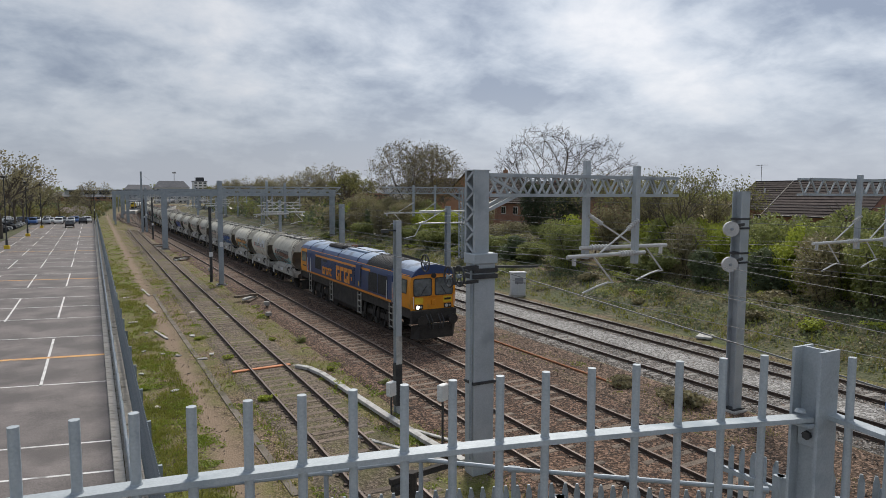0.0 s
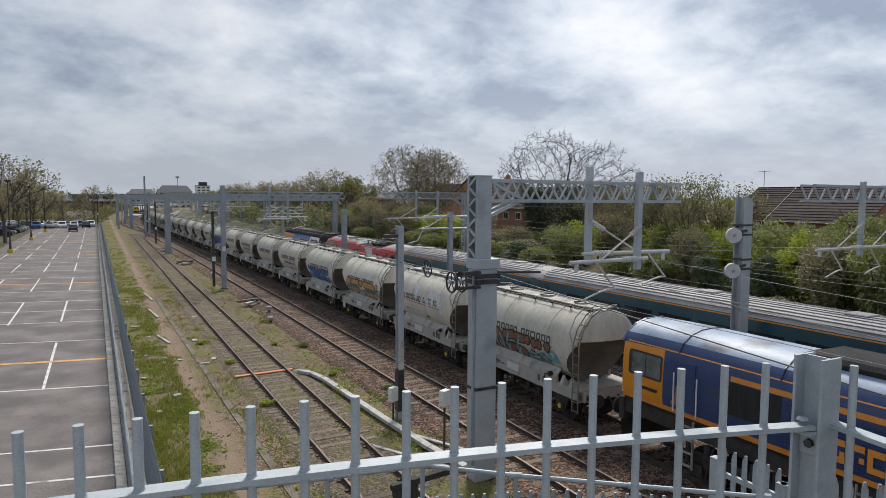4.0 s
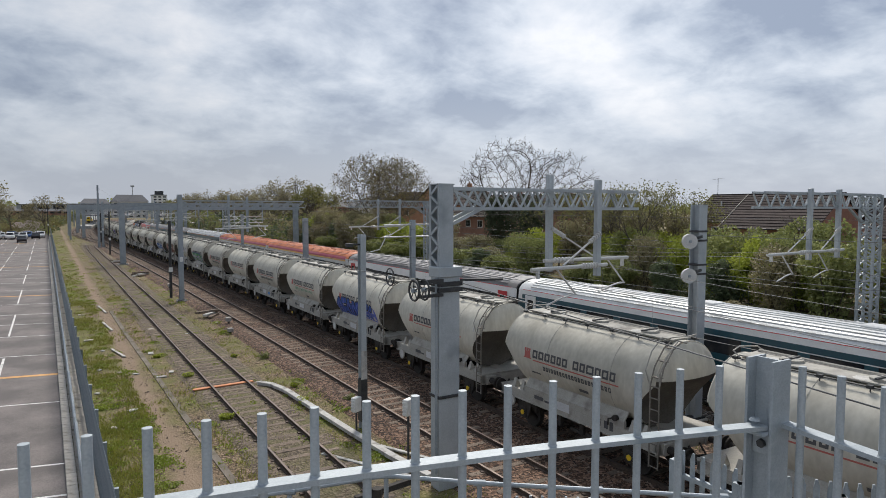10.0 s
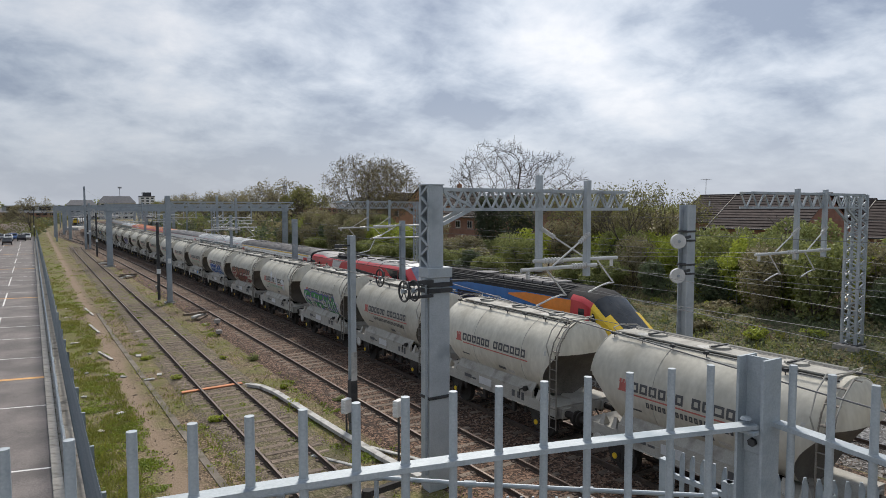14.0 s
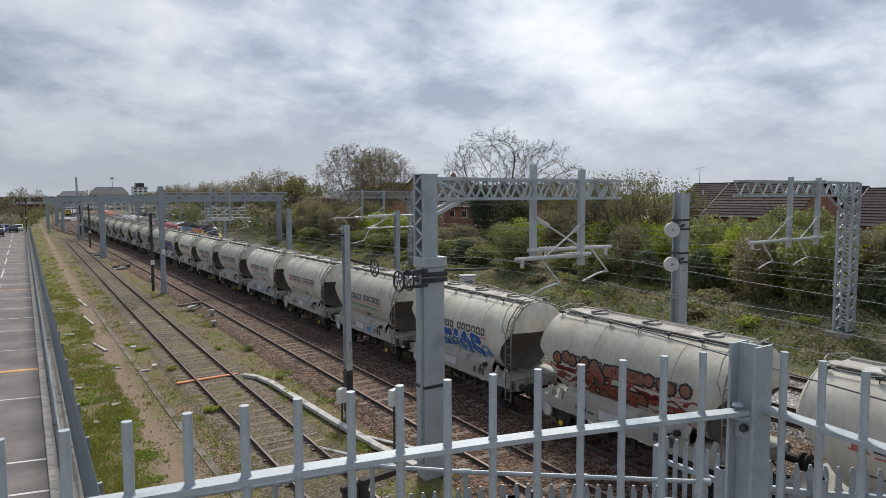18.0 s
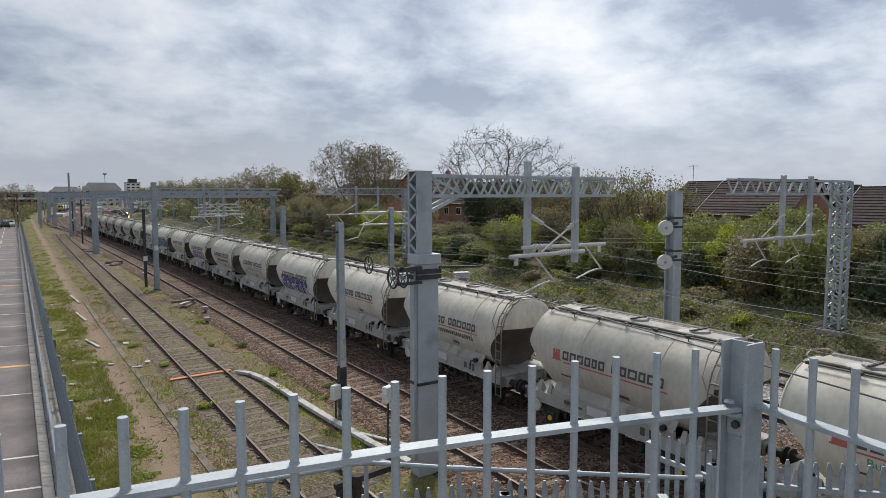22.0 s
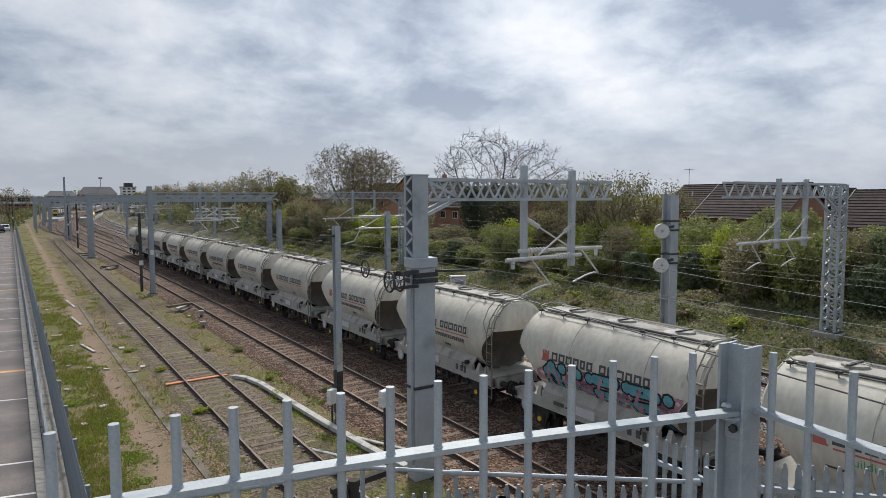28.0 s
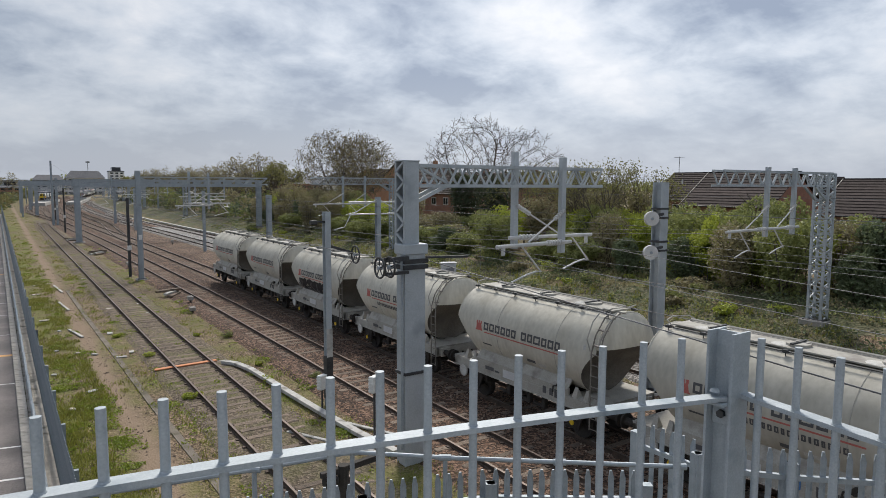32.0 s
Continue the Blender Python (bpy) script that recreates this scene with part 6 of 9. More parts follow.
    # fronts
    for sg in (-1, 1):
        yf = sg * L
        for sx in (-1, 1):
            lo, hi = box_of(sx * 0.08, sx * 1.13)
            obj("window_frame", Shape().loft([[(x, yf - sg * 0.02, z) for x, z in rounded(lo, hi, 2.42, 3.34, 0.12)], [(x, yf + sg * 0.02, z) for x, z in rounded(lo, hi, 2.42, 3.34, 0.12)]]), SEAL, body, "black rubber windscreen surround")
            f = front_pane("windscreen", rounded(lo + 0.05, hi - 0.05, 2.47, 3.29, 0.1), yf, sg, 0.032, CAB_GLASS, body)
            obj("wiper", Shape().rod((sx * 0.75, yf + sg * 0.05, 2.45), (sx * 0.4, yf + sg * 0.05, 2.95), 0.014, 4), BLACK, f)
            obj("handrail", Shape().rod((sx * 1.16, yf + sg * 0.09, 1.85), (sx * 1.16, yf + sg * 0.09, 2.45), 0.018, 5), WHITE, body)
        brow = [(-1.27, 3.42), (-1.05, 3.70), (-0.75, 3.90), (-0.35, 4.02), (0.35, 4.02), (0.75, 3.90), (1.05, 3.70), (1.27, 3.42), (0.85, 3.52), (0.0, 3.56), (-0.85, 3.52)]
        front_pane("brow", brow, yf, sg, 0.07, L_BLUE, body, "dark blue cab brow")
        obj("marker_lamp", Shape().rod((0, yf, 3.45), (0, yf + sg * 0.09, 3.45), 0.13, 14), BLACK, body)
        for sx in (-0.82, 0.82):
            hl = obj("headlight", bx(sx - 0.22, sx + 0.22, *box_of(yf, yf + sg * 0.05), 1.76, 2.0, 0.02), BLACK, body)
            obj("lens", Shape().rod((sx - 0.08, yf, 1.88), (sx - 0.08, yf + sg * 0.07, 1.88), 0.085, 12), LAMP if sg < 0 and sx < 0 else INSUL, hl)
            obj("lens", Shape().rod((sx + 0.1, yf, 1.88), (sx + 0.1, yf + sg * 0.07, 1.88), 0.055, 10), INSUL, hl)
            obj("number_panel", bx(sx - 0.24, sx + 0.24, *box_of(yf, yf + sg * 0.015), 2.06, 2.36), YEL, body)
        obj("number_bar", bx(0.64, 1.0, *box_of(yf, yf + sg * 0.03), 2.17, 2.27), BLACK, body)
        obj("front_bracket", bx(-0.12, 0.12, *box_of(yf, yf + sg * 0.06), 1.98, 2.22, 0.01), L_YEL, body)
        obj("front_lip", bx(-1.2, 1.2, *box_of(yf, yf + sg * 0.05), 2.40, 2.425), L_YEL, body)
        obj("buffer_beam", bx(-1.28, 1.28, *box_of(yf - sg * 0.1, yf + sg * 0.12), 1.05, 1.72, 0.02), BOGIE, t)
        for sx in (-0.865, 0.865):
            bf = obj("buffer", Shape().rod((sx, yf, 1.25), (sx, yf + sg * 0.5, 1.25), 0.13, 10), BOGIE, t)
            obj("buffer_head", Shape().rod((sx, yf + sg * 0.48, 1.25), (sx, yf + sg * 0.56, 1.25), 0.26, 16), BOGIE, bf)
        obj("plough", Shape().loft([[(-1.25, yf + sg * 0.05, 1.0), (1.25, yf + sg * 0.05, 1.0), (1.25, yf - sg * 0.1, 0.3), (-1.25, yf - sg * 0.1, 0.3)], [(-0.9, yf + sg * 0.32, 1.0), (0.9, yf + sg * 0.32, 1.0), (1.0, yf + sg * 0.28, 0.3), (-1.0, yf + sg * 0.28, 0.3)]]), BOGIE, t)
        for sx in (-0.45, -0.25, 0.2, 0.4):
            obj("brake_hose", Shape().path([(sx, yf + sg * 0.12, 1.5), (sx, yf + sg * 0.42, 1.2), (sx * 0.8, yf + sg * 0.4, 0.8)], 0.03, 5), DARKST, t)
    obj("fuel_tank", Shape().sweep([(-1.2, 0.65), (-1.0, 0.35), (1.0, 0.35), (1.2, 0.65), (1.2, 1.35), (-1.2, 1.35)], -2.6, 2.9), BOGIE, t)
    obj("underframe", bx(-1.22, 1.22, -9.6, 9.6, 1.3, 1.73), BOGIE, t)
    for y in (-7.3, -2.6, 2.6, 7.3):
        for sx in (-1.28, 1.28):
            s = Shape()
            for z in (0.5, 0.85, 1.2, 1.55):
                s.box(sx - 0.05, sx + 0.05, y - 0.25, y + 0.25, z, z + 0.03)
            s.box(sx - 0.03, sx + 0.03, y - 0.27, y - 0.24, 0.45, 1.75).box(sx - 0.03, sx + 0.03, y + 0.24, y + 0.27, 0.45, 1.75)
            obj("step", s, FRAME, t)
    for yb in (-5.0, 5.0):
        bogie(t, yb, 3, 3.9, 0.52, 0.22)
        for sx in (-1, 1):
            for q in (-1.4, 0.0, 1.4):
                obj("sand_pipe", Shape().path([(sx * 1.22, yb + q, 1.3), (sx * 1.24, yb + q + 0.15, 0.8), (sx * 1.1, yb + q + 0.35, 0.25)], 0.025, 5), DARKST, t)
    return t


loco = build_loco()


def coach_ends(t, L, zr=3.8):
    for sg in (-1, 1):
        g = obj("gangway", bx(-0.5, 0.5, min(sg * (L - 0.02), sg * (L + 0.25)), max(sg * (L - 0.02), sg * (L + 0.25)), 1.15, 3.3, 0.05), BLACK, t)
        obj("door_leaf", bx(-0.36, 0.36, min(sg * (L + 0.24), sg * (L + 0.27)), max(sg * (L + 0.24), sg * (L + 0.27)), 1.25, 3.1, 0.02), DRY_PALE, g)


DRY_PALE = plain("beige_panel", (0.45, 0.38, 0.26), 0.6)


def running_gear(t, L):
    for yb in (-L + 3.4, L - 3.4):
        bogie(t, yb, 2, 2.6)
    for k, y in enumerate((-3.2, 0.2, 3.0)):
        obj("equipment_box", bx(-1.15, 1.15, y - 1.1, y + 1.1, 0.4, 1.05, 0.04), BOGIE, t)
    obj("underframe", bx(-1.2, 1.2, -L + 0.3, L - 0.3, 0.98, 1.22), BOGIE, t)


def build_coach(label, L, side, band, waist, roof_m, stripe=None, door=None, ribs=True, windows=True, end=BLACK, edge=None):
    """A carriage of half length L: side, window band and waist colours, ribbed roof."""
    t = thing("coach", label, "railway coach", "coaches")
    dims = (1.37, 1.15, 3.38, 3.87)
    st = [(-L, 1.30, 1.18, 3.34, 3.81), (-L + 0.05, 1.35, 1.16, 3.36, 3.85), (-L + 1.6, *dims), (L - 1.6, *dims), (L - 0.05, 1.35, 1.16, 3.36, 3.85), (L, 1.30, 1.18, 3.34, 3.81)]

    def paint(strip, seg):
        if strip == 99:
            return 4
        if strip >= 5:
            return 3
        if strip == 4:
            return 5
        if strip == 3:
            return 0
        if strip == 2:
            return 1
        return 2
    body = hull("body", st, paint, (side, band, waist, roof_m, end, edge or roof_m), t)
    if ribs:
        for a in (0.16, 0.34, 0.50, 0.64, 0.76, 0.86):
            x = 1.37 * a
            half = ring(0, *dims)[8:3:-1]
            z = float(np.interp(x, [q[0] for q in half], [q[2] for q in half])) + 0.008
            for sx in (-1, 1):
                obj("roof_rib", Shape().bar((sx * x, -L + 0.9, z), (sx * x, L - 0.9, z), 0.05, 0.035), roof_m, body)
    if windows:
        for sx in (-1.372, 1.372):
            for k in range(8):
                y = -L + 2.9 + k * (2 * L - 5.8) / 8
                panel("window", sx, y + 0.2, y + (2 * L - 5.8) / 8 - 0.2, 2.30, 2.90, GLASS, body, t=0.008)
    for sx in (-1.372, 1.372):
        for y in (-L + 1.1, L - 1.1):
            d = panel("door", sx, y - 0.42, y + 0.42, 1.22, 3.12, door or side, body, t=0.010)
            panel("door_window", sx - 0.012 * (1 if sx > 0 else -1) * -1, y - 0.22, y + 0.22, 2.3, 2.9, GLASS, d, t=0.008)
        if stripe:
            side_patch("stripe", [(-L + 0.4, stripe[1]), (L - 0.4, stripe[1]), (L - 0.4, stripe[2]), (-L + 0.4, stripe[2])], dims, stripe[0], body, "coloured stripe", 0.008, (1 if sx > 0 else -1,))
    for y in (-L + 0.06, L - 0.06):
        obj("end_roof", Shape().sweep([(p[0] * 0.985, p[2] * 0.995) for p in ring(0, 1.36, 1.18, 3.36, 3.84)[4:13]], y - 0.05, y + 0.05), end, body)
    for k in range(3):
        obj("roof_vent", bx(-0.35, 0.35, -6 + k * 6, -5.2 + k * 6, 3.83, 3.92, 0.03), roof_m, body)
    coach_ends(t, L)
    running_gear(t, L)
    return t


def build_power_car(fwd):
    """Streamlined diesel power car, its nose along +y (fwd = 1) or -y."""
    t = thing("power_car", "blue streamlined diesel power car with an orange flash and yellow nose", "power car", "power cars")
    L = 8.75
    dims = (1.36, 1.15, 3.40, 3.88)
    st = [(-L, 1.30, 1.17, 3.36, 3.82), (-L + 0.05, 1.34, 1.15, 3.38, 3.86), (-4.4, *dims), (4.6, *dims), (5.2, *dims), (5.9, 1.36, 1.12, 3.34, 3.84),
          (6.5, 1.35, 1.05, 3.12, 3.62), (7.2, 1.32, 0.95, 2.65, 2.98), (8.2, 1.20, 0.85, 2.0, 2.22), (8.8, 1.02, 0.85, 1.62, 1.78), (9.0, 0.8, 0.9, 1.35, 1.48)]
    st = [(y * fwd, *r) for y, *r in st]

    def paint(strip, seg):
        if strip == 99:
            return 3 if seg == 0 else 2
        if seg == 0:
            return 3
        if seg <= 3:
            return 4 if strip >= 4 else 0
        if seg in (4, 5):
            return 4 if strip >= 5 else (6 if strip >= 1 else 0)
        if seg == 6:
            return 7 if strip >= 5 else (2 if strip >= 1 else 0)
        if seg == 7:
            return 7 if strip >= 6 else (2 if strip >= 2 else 0)
        return 2 if strip >= 3 else 0
    body = hull("body", st, paint, (H_BLUE, H_ORANGE, YEL, BLACK, H_ROOF, H_WHITE, RED, GLASS, ROOF_DARK), t)
    P = lambda nm, pts, m, lab="", off=0.008: side_patch(nm, [(y * fwd, z) for y, z in pts], dims, m, body, lab, off)
    P("white_panel", [(-8.72, 1.78)] + [(-5.95 + 0.75 * math.cos(radians(q)), 2.58 + 0.80 * math.sin(radians(q))) for q in range(-90, 91, 15)] + [(-8.72, 3.38)], H_WHITE, "white panel with a rounded end")
    P("dark_oval", rounded(-8.38, -5.62, 2.08, 3.08, 0.48), H_NAVY, "dark oval window surround", 0.012)
    P("orange_wedge", [(5.25, 3.36), (5.25, 2.42), (3.2, 2.80), (0.6, 3.12), (0.6, 3.20), (2.0, 3.36)], H_ORANGE, "orange wedge tapering along the side")
    P("orange_line", [(5.25, 2.02), (4.2, 2.04), (2.66, 1.92), (0.0, 1.66), (-1.7, 1.58), (-1.7, 1.50), (0.0, 1.58), (2.66, 1.84), (4.2, 1.96), (5.25, 1.94)], H_ORANGE, "curved orange line")
    P("sill_line", [(-8.72, 1.68), (-4.25, 1.64), (-4.25, 1.56), (-8.72, 1.60)], H_ORANGE, "orange line along the sill", 0.011)
    P("cab_door", [(6.45, 1.35), (5.65, 1.35), (5.65, 3.18), (6.35, 3.18)], RED, "", 0.018)
    P("cab_window", [(6.2, 2.45), (5.78, 2.45), (5.78, 3.05), (6.15, 3.05)], GLASS, "", 0.022)
    P("quarter_light", [(7.05, 2.2), (6.62, 2.2), (6.62, 2.95), (6.75, 2.9)], GLASS, "", 0.015)
    P("number_bars", [(5.4, 1.45), (4.5, 1.45), (4.5, 1.62), (5.4, 1.62)], WHITE, "white numeral bars", 0.013)
    for sx in (-1, 1):
        g = obj("grille", Shape().box(*box_of(sx * 1.30, sx * 1.364), *box_of(-4.15 * fwd, -1.78 * fwd), 1.22, 2.88), L_GRILLE, body, "dark louvred grille")
        for k in range(11):
            obj("grille_slat", Shape().box(*box_of(sx * 1.36, sx * 1.385), *box_of(-4.13 * fwd, -1.8 * fwd), 1.26 + k * 0.148, 1.32 + k * 0.148), H_NAVY, g)
        sw = Shape()
        for q in (5.5, 6.55):
            sw.rod((sx * 1.41, q * fwd, 1.5), (sx * 1.41, q * fwd, 2.8), 0.02, 5)
        obj("handrail", sw, INSUL, body)
        dl = Shape()
        for q in (-6.05, -7.35):
            dl.rod((sx * 1.375, q * fwd, 1.7), (sx * 1.33, q * fwd, 3.2), 0.012, 4)
        obj("door_gap", dl, BLACK, body)
        # framed sign on the side, with plain marks
        fr = Shape()
        x = sx * 1.372
        for a, b, z0, z1 in ((-1.66, 0.0, 2.90, 2.94), (-1.66, 0.0, 2.06, 2.10), (-1.66, -1.62, 2.06, 2.94), (-0.04, 0.0, 2.06, 2.94)):
            fr.box(x - 0.006, x + 0.006, *box_of(a * fwd, b * fwd), z0, z1)
        for k in range(4):
            fr.box(x - 0.006, x + 0.006, *box_of((-0.18 - k * 0.26) * fwd, (-0.34 - k * 0.26) * fwd), 2.66, 2.80)
        wave = [(-0.2, 2.42), (-0.5, 2.42), (-0.6, 2.3), (-0.72, 2.58), (-0.86, 2.2), (-1.02, 2.66), (-1.16, 2.28), (-1.28, 2.4), (-1.5, 2.4)]
        for (a, b), (c, d) in zip(wave, wave[1:]):
            fr.bar((x, a * fwd, b), (x, c * fwd, d), 0.012, 0.04)
        obj("sign_frame", fr, WHITE, body, "white framed sign with plain marks")
        obj("sign_bars", Shape().box(*box_of(x - 0.006, x + 0.006), *box_of(-1.55 * fwd, -0.15 * fwd), 1.56, 1.63), WHITE, body)
    for txt, z in (("Railway Testing &", 1.88), ("Consultancy", 1.70)):
        cu = bpy.data.curves.new("lettering", "FONT")
        cu.body, cu.size, cu.extrude, cu.align_x = txt, 0.205, 0.003, "CENTER"
        dep = new("lettering_tmp", cu)
        me = bpy.data.meshes.new_from_object(dep.evaluated_get(bpy.context.evaluated_depsgraph_get()))
        bpy.data.objects.remove(dep)
        me.materials.clear()
        me.materials.append(WHITE)
        obj("lettering", me, None, body, "white lettering reading " + txt, at=Matrix.Translation((-1.377, -0.83 * fwd, z)) @ Matrix(((0, 0, -1, 0), (-1, 0, 0, 0), (0, 1, 0, 0), (0, 0, 0, 1))))
    for sx in (-1, 1):
        for u in (0.30, 0.44, 0.58, 0.70, 0.80, 0.88):
            x = 1.36 * u
            z = float(np.interp(x, [p[0] for p in ring(0, *dims)[8:3:-1]], [p[2] for p in ring(0, *dims)[8:3:-1]]))
            obj("roof_rib", Shape().bar((sx * x, -8.3 * fwd, z + 0.012), (sx * x, 4.9 * fwd, z + 0.012), 0.06, 0.045), H_ROOF, body)
    obj("roof_fan", Shape().rod((0, -3.0 * fwd, 3.8), (0, -3.0 * fwd, 3.93), 0.65, 20), BLACK, body)
    obj("silencer", bx(-0.75, 0.75, *box_of(-1.0 * fwd, 3.2 * fwd), 3.76, 3.95, 0.05), ROOF_DARK, body)
    for k in range(5):
        obj("silencer_rib", bx(-0.76, 0.76, *box_of((-0.6 + k * 0.8) * fwd, (-0.54 + k * 0.8) * fwd), 3.80, 3.965), H_ROOF, body)
    for sx in (-0.85, 0.85):
        obj("headlight", Shape().rod((sx, 8.3 * fwd, 1.45), (sx, 8.8 * fwd, 1.45), 0.13, 12), INSUL, body)
    obj("coupler_cover", bx(-0.3, 0.3, *box_of(8.6 * fwd, 9.05 * fwd), 0.65, 0.95, 0.03), BOGIE, t)
    obj("end_frame", bx(-1.12, 1.12, *box_of((-L + 0.02) * fwd, (-L - 0.12) * fwd), 1.15, 3.55, 0.05), BLACK, t)
    obj("gangway", bx(-0.52, 0.52, *box_of(-L * fwd, (-L - 0.32) * fwd), 1.15, 3.3, 0.05), BLACK, t)
    obj("door_leaf", bx(-0.55, 0.1, *box_of((-L - 0.32) * fwd, (-L - 0.35) * fwd), 1.25, 3.2, 0.02), DRY_PALE, t)
    obj("tail_light", bx(-0.95, -0.8, *box_of((-L - 0.12) * fwd, (-L - 0.16) * fwd), 1.2, 1.4), RED, t)
    running_gear(t, L)
    return t


# Windscreen glass with the bluish sky reflection put into its base colour.
SCREEN = mat("sky_reflection_screen", (0.10, 0.13, 0.21), (0.20, 0.23, 0.33), 0.12, 0, 1.2, 5, 0.0, spec=0.8)


def build_electric(fwd, pan_y=-3.5):
    """Red electric locomotive with a raked cab at the fwd end and a blunt one at the other."""
    t = thing("electric_locomotive", "red electric locomotive with white panel and pale grey roof", "locomotive", "electric locomotives")
    L = 9.6
    dims = (1.36, 1.2, 3.40, 3.80)
    low = (1.36, 1.2, 3.30, 3.50)
    st = [(-L, 1.24, 1.25, 2.95, 3.42), (-L + 0.45, 1.34, 1.2, 3.34, 3.74), (-L + 2.6, *dims), (-5.9, *low), (-0.6, *low), (-0.2, *dims),
          (7.0, *dims), (7.7, 1.35, 1.18, 3.30, 3.66), (8.35, 1.31, 1.15, 2.72, 3.0), (9.0, 1.22, 1.15, 2.18, 2.36), (9.45, 1.05, 1.2, 1.86, 1.96), (9.6, 0.85, 1.3, 1.68, 1.76)]
    st = [(y * fwd, *r) for y, *r in st]

    def paint(strip, seg):
        if strip == 99:
            return 5 if seg == 0 else 0
        if seg in (7, 8) and strip >= 6:
            return 7
        if strip >= 5 and seg < 7:
            return 3 if seg in (3,) else (6 if seg == 6 or (seg == 5 and False) else 2)
        if strip == 0:
            return 1
        if seg == 0 and strip in (2, 3, 4):
            return 4
        return 0
    body = hull("body", st, paint, (RED, PALE, ROOF_GREY, H_ROOF, GLASS, BLACK, WHITE_ROOF, SCREEN), t)
    P = lambda nm, pts, m, lab="", off=0.008: side_patch(nm, [(y * fwd, z) for y, z in pts], dims, m, body, lab, off)
    P("cab_window", [(8.2, 2.80), (7.85, 3.22), (7.50, 3.27), (7.46, 2.80)], GLASS)
    P("door_window", [(7.38, 2.80), (7.38, 3.27), (6.90, 3.29), (6.86, 2.80)], GLASS)
    P("window_band", [(6.76, 2.76), (6.76, 3.30), (4.95, 3.34), (5.3, 3.15), (5.7, 2.92), (6.13, 2.76)], GLASS, "black tapering window band")
    P("door_gap", [(7.46, 1.55), (7.42, 1.55), (7.42, 3.30), (7.46, 3.30)], BLACK, "", 0.012)
    P("door_gap", [(6.84, 1.55), (6.80, 1.55), (6.80, 3.30), (6.84, 3.30)], BLACK, "", 0.012)
    P("grey_flash", [(9.1, 1.98), (8.95, 1.72), (8.0, 1.70), (7.75, 1.86)], ROOF_GREY, "", 0.03)
    P("number_bars", [(8.9, 1.32), (8.45, 1.32), (8.45, 1.46), (8.9, 1.46)], BLACK, "dark numeral bars", 0.03)
    P("small_window", rounded(4.48, 4.95, 2.38, 3.1, 0.06), BLACK, "dark framed side window")
    P("small_window", rounded(-0.55, -0.15, 2.4, 3.0, 0.05), GLASS)
    P("small_window", rounded(-1.35, -0.95, 2.4, 3.0, 0.05), GLASS)
    P("rear_window", rounded(-5.9, -5.5, 2.35, 3.0, 0.05), GLASS)
    P("rear_door", [(-7.0, 1.4), (-7.62, 1.4), (-7.62, 3.2), (-7.0, 3.2)], RED, "", 0.016)
    P("rear_door_window", rounded(-7.5, -7.12, 2.4, 3.0, 0.05), GLASS, "", 0.022)
    P("door_gap", [(-6.9, 1.5), (-6.95, 1.5), (-6.95, 3.1), (-6.9, 3.1)], BLACK, "", 0.012)
    P("door_gap", [(-7.7, 1.5), (-7.75, 1.5), (-7.75, 3.1), (-7.7, 3.1)], BLACK, "", 0.012)
    P("rear_cab_window", rounded(-9.05, -8.3, 2.45, 3.05, 0.06), GLASS)
    P("white_panel", [(-2.6, 3.36), (-4.4, 3.36), (-4.9, 1.45), (-4.4, 1.45)], PALE, "slanting white panel", 0.007)
    P("gutter", [(6.9, 3.38), (-8.9, 3.38), (-8.9, 3.34), (6.9, 3.34)], BLACK, "dark gutter line", 0.012)
    obj("yellow_front", bx(-1.2, 1.2, *box_of(-L * fwd, (-L - 0.03) * fwd), 1.3, 2.25, 0.02), YEL, body, "yellow cab front")
    obj("front_window", bx(-1.1, 1.1, *box_of(-L * fwd, (-L - 0.02) * fwd), 2.3, 2.95, 0.02), GLASS, body)
    # roof gear: insulators, bus bars and folded current collector
    for y in (-5.2, -4.3, -3.3, -2.3, -1.3):
        for x in (-0.4, 0.4):
            obj("roof_insulator", insulator((x, y * fwd, 3.45), (x, y * fwd, 3.78), 0.10, 4), H_ROOF, body)
    for x in (-0.4, 0.4):
        obj("bus_bar", Shape().rod((x, -5.3 * fwd, 3.80), (x, -1.0 * fwd, 3.80), 0.04, 6), COPPER, body)
    obj("equipment", bx(-0.75, 0.15, *box_of(-4.7 * fwd, -3.2 * fwd), 3.42, 3.72, 0.05), H_ROOF, body)
    p = obj("current_collector", Shape().path([(-0.4, -5.6 * fwd, 3.6), (-0.35, -3.4 * fwd, 3.95), (-0.4, -5.2 * fwd, 4.12)], 0.035, 5).path([(0.4, -5.6 * fwd, 3.6), (0.35, -3.4 * fwd, 3.95), (0.4, -5.2 * fwd, 4.12)], 0.035, 5), DARKST, t)
    obj("collector_head", Shape().rod((-0.8, -5.2 * fwd, 4.14), (0.8, -5.2 * fwd, 4.14), 0.04, 6).rod((-0.8, -5.5 * fwd, 4.14), (0.8, -5.5 * fwd, 4.14), 0.04, 6), DARKST, p)
    for y0, y1, m in ((2.3, 3.2, H_ROOF), (0.6, 1.4, ROOF_DARK), (4.2, 5.0, ROOF_GREY), (5.5, 6.2, ROOF_GREY)):
        obj("roof_hatch", bx(-0.65, 0.65, *box_of(y0 * fwd, y1 * fwd), 3.74, 3.825, 0.02), m, body)
    for yy in (6.95, 4.0, 2.0, 0.2):
        rg = [(q[0] * 1.004, yy * fwd, q[2] * 1.002) for q in ring(yy, *dims)[4:13]]
        obj("roof_joint", Shape().path(rg, 0.014, 4), BLACK, body)
    running_gear(t, L)
    return t


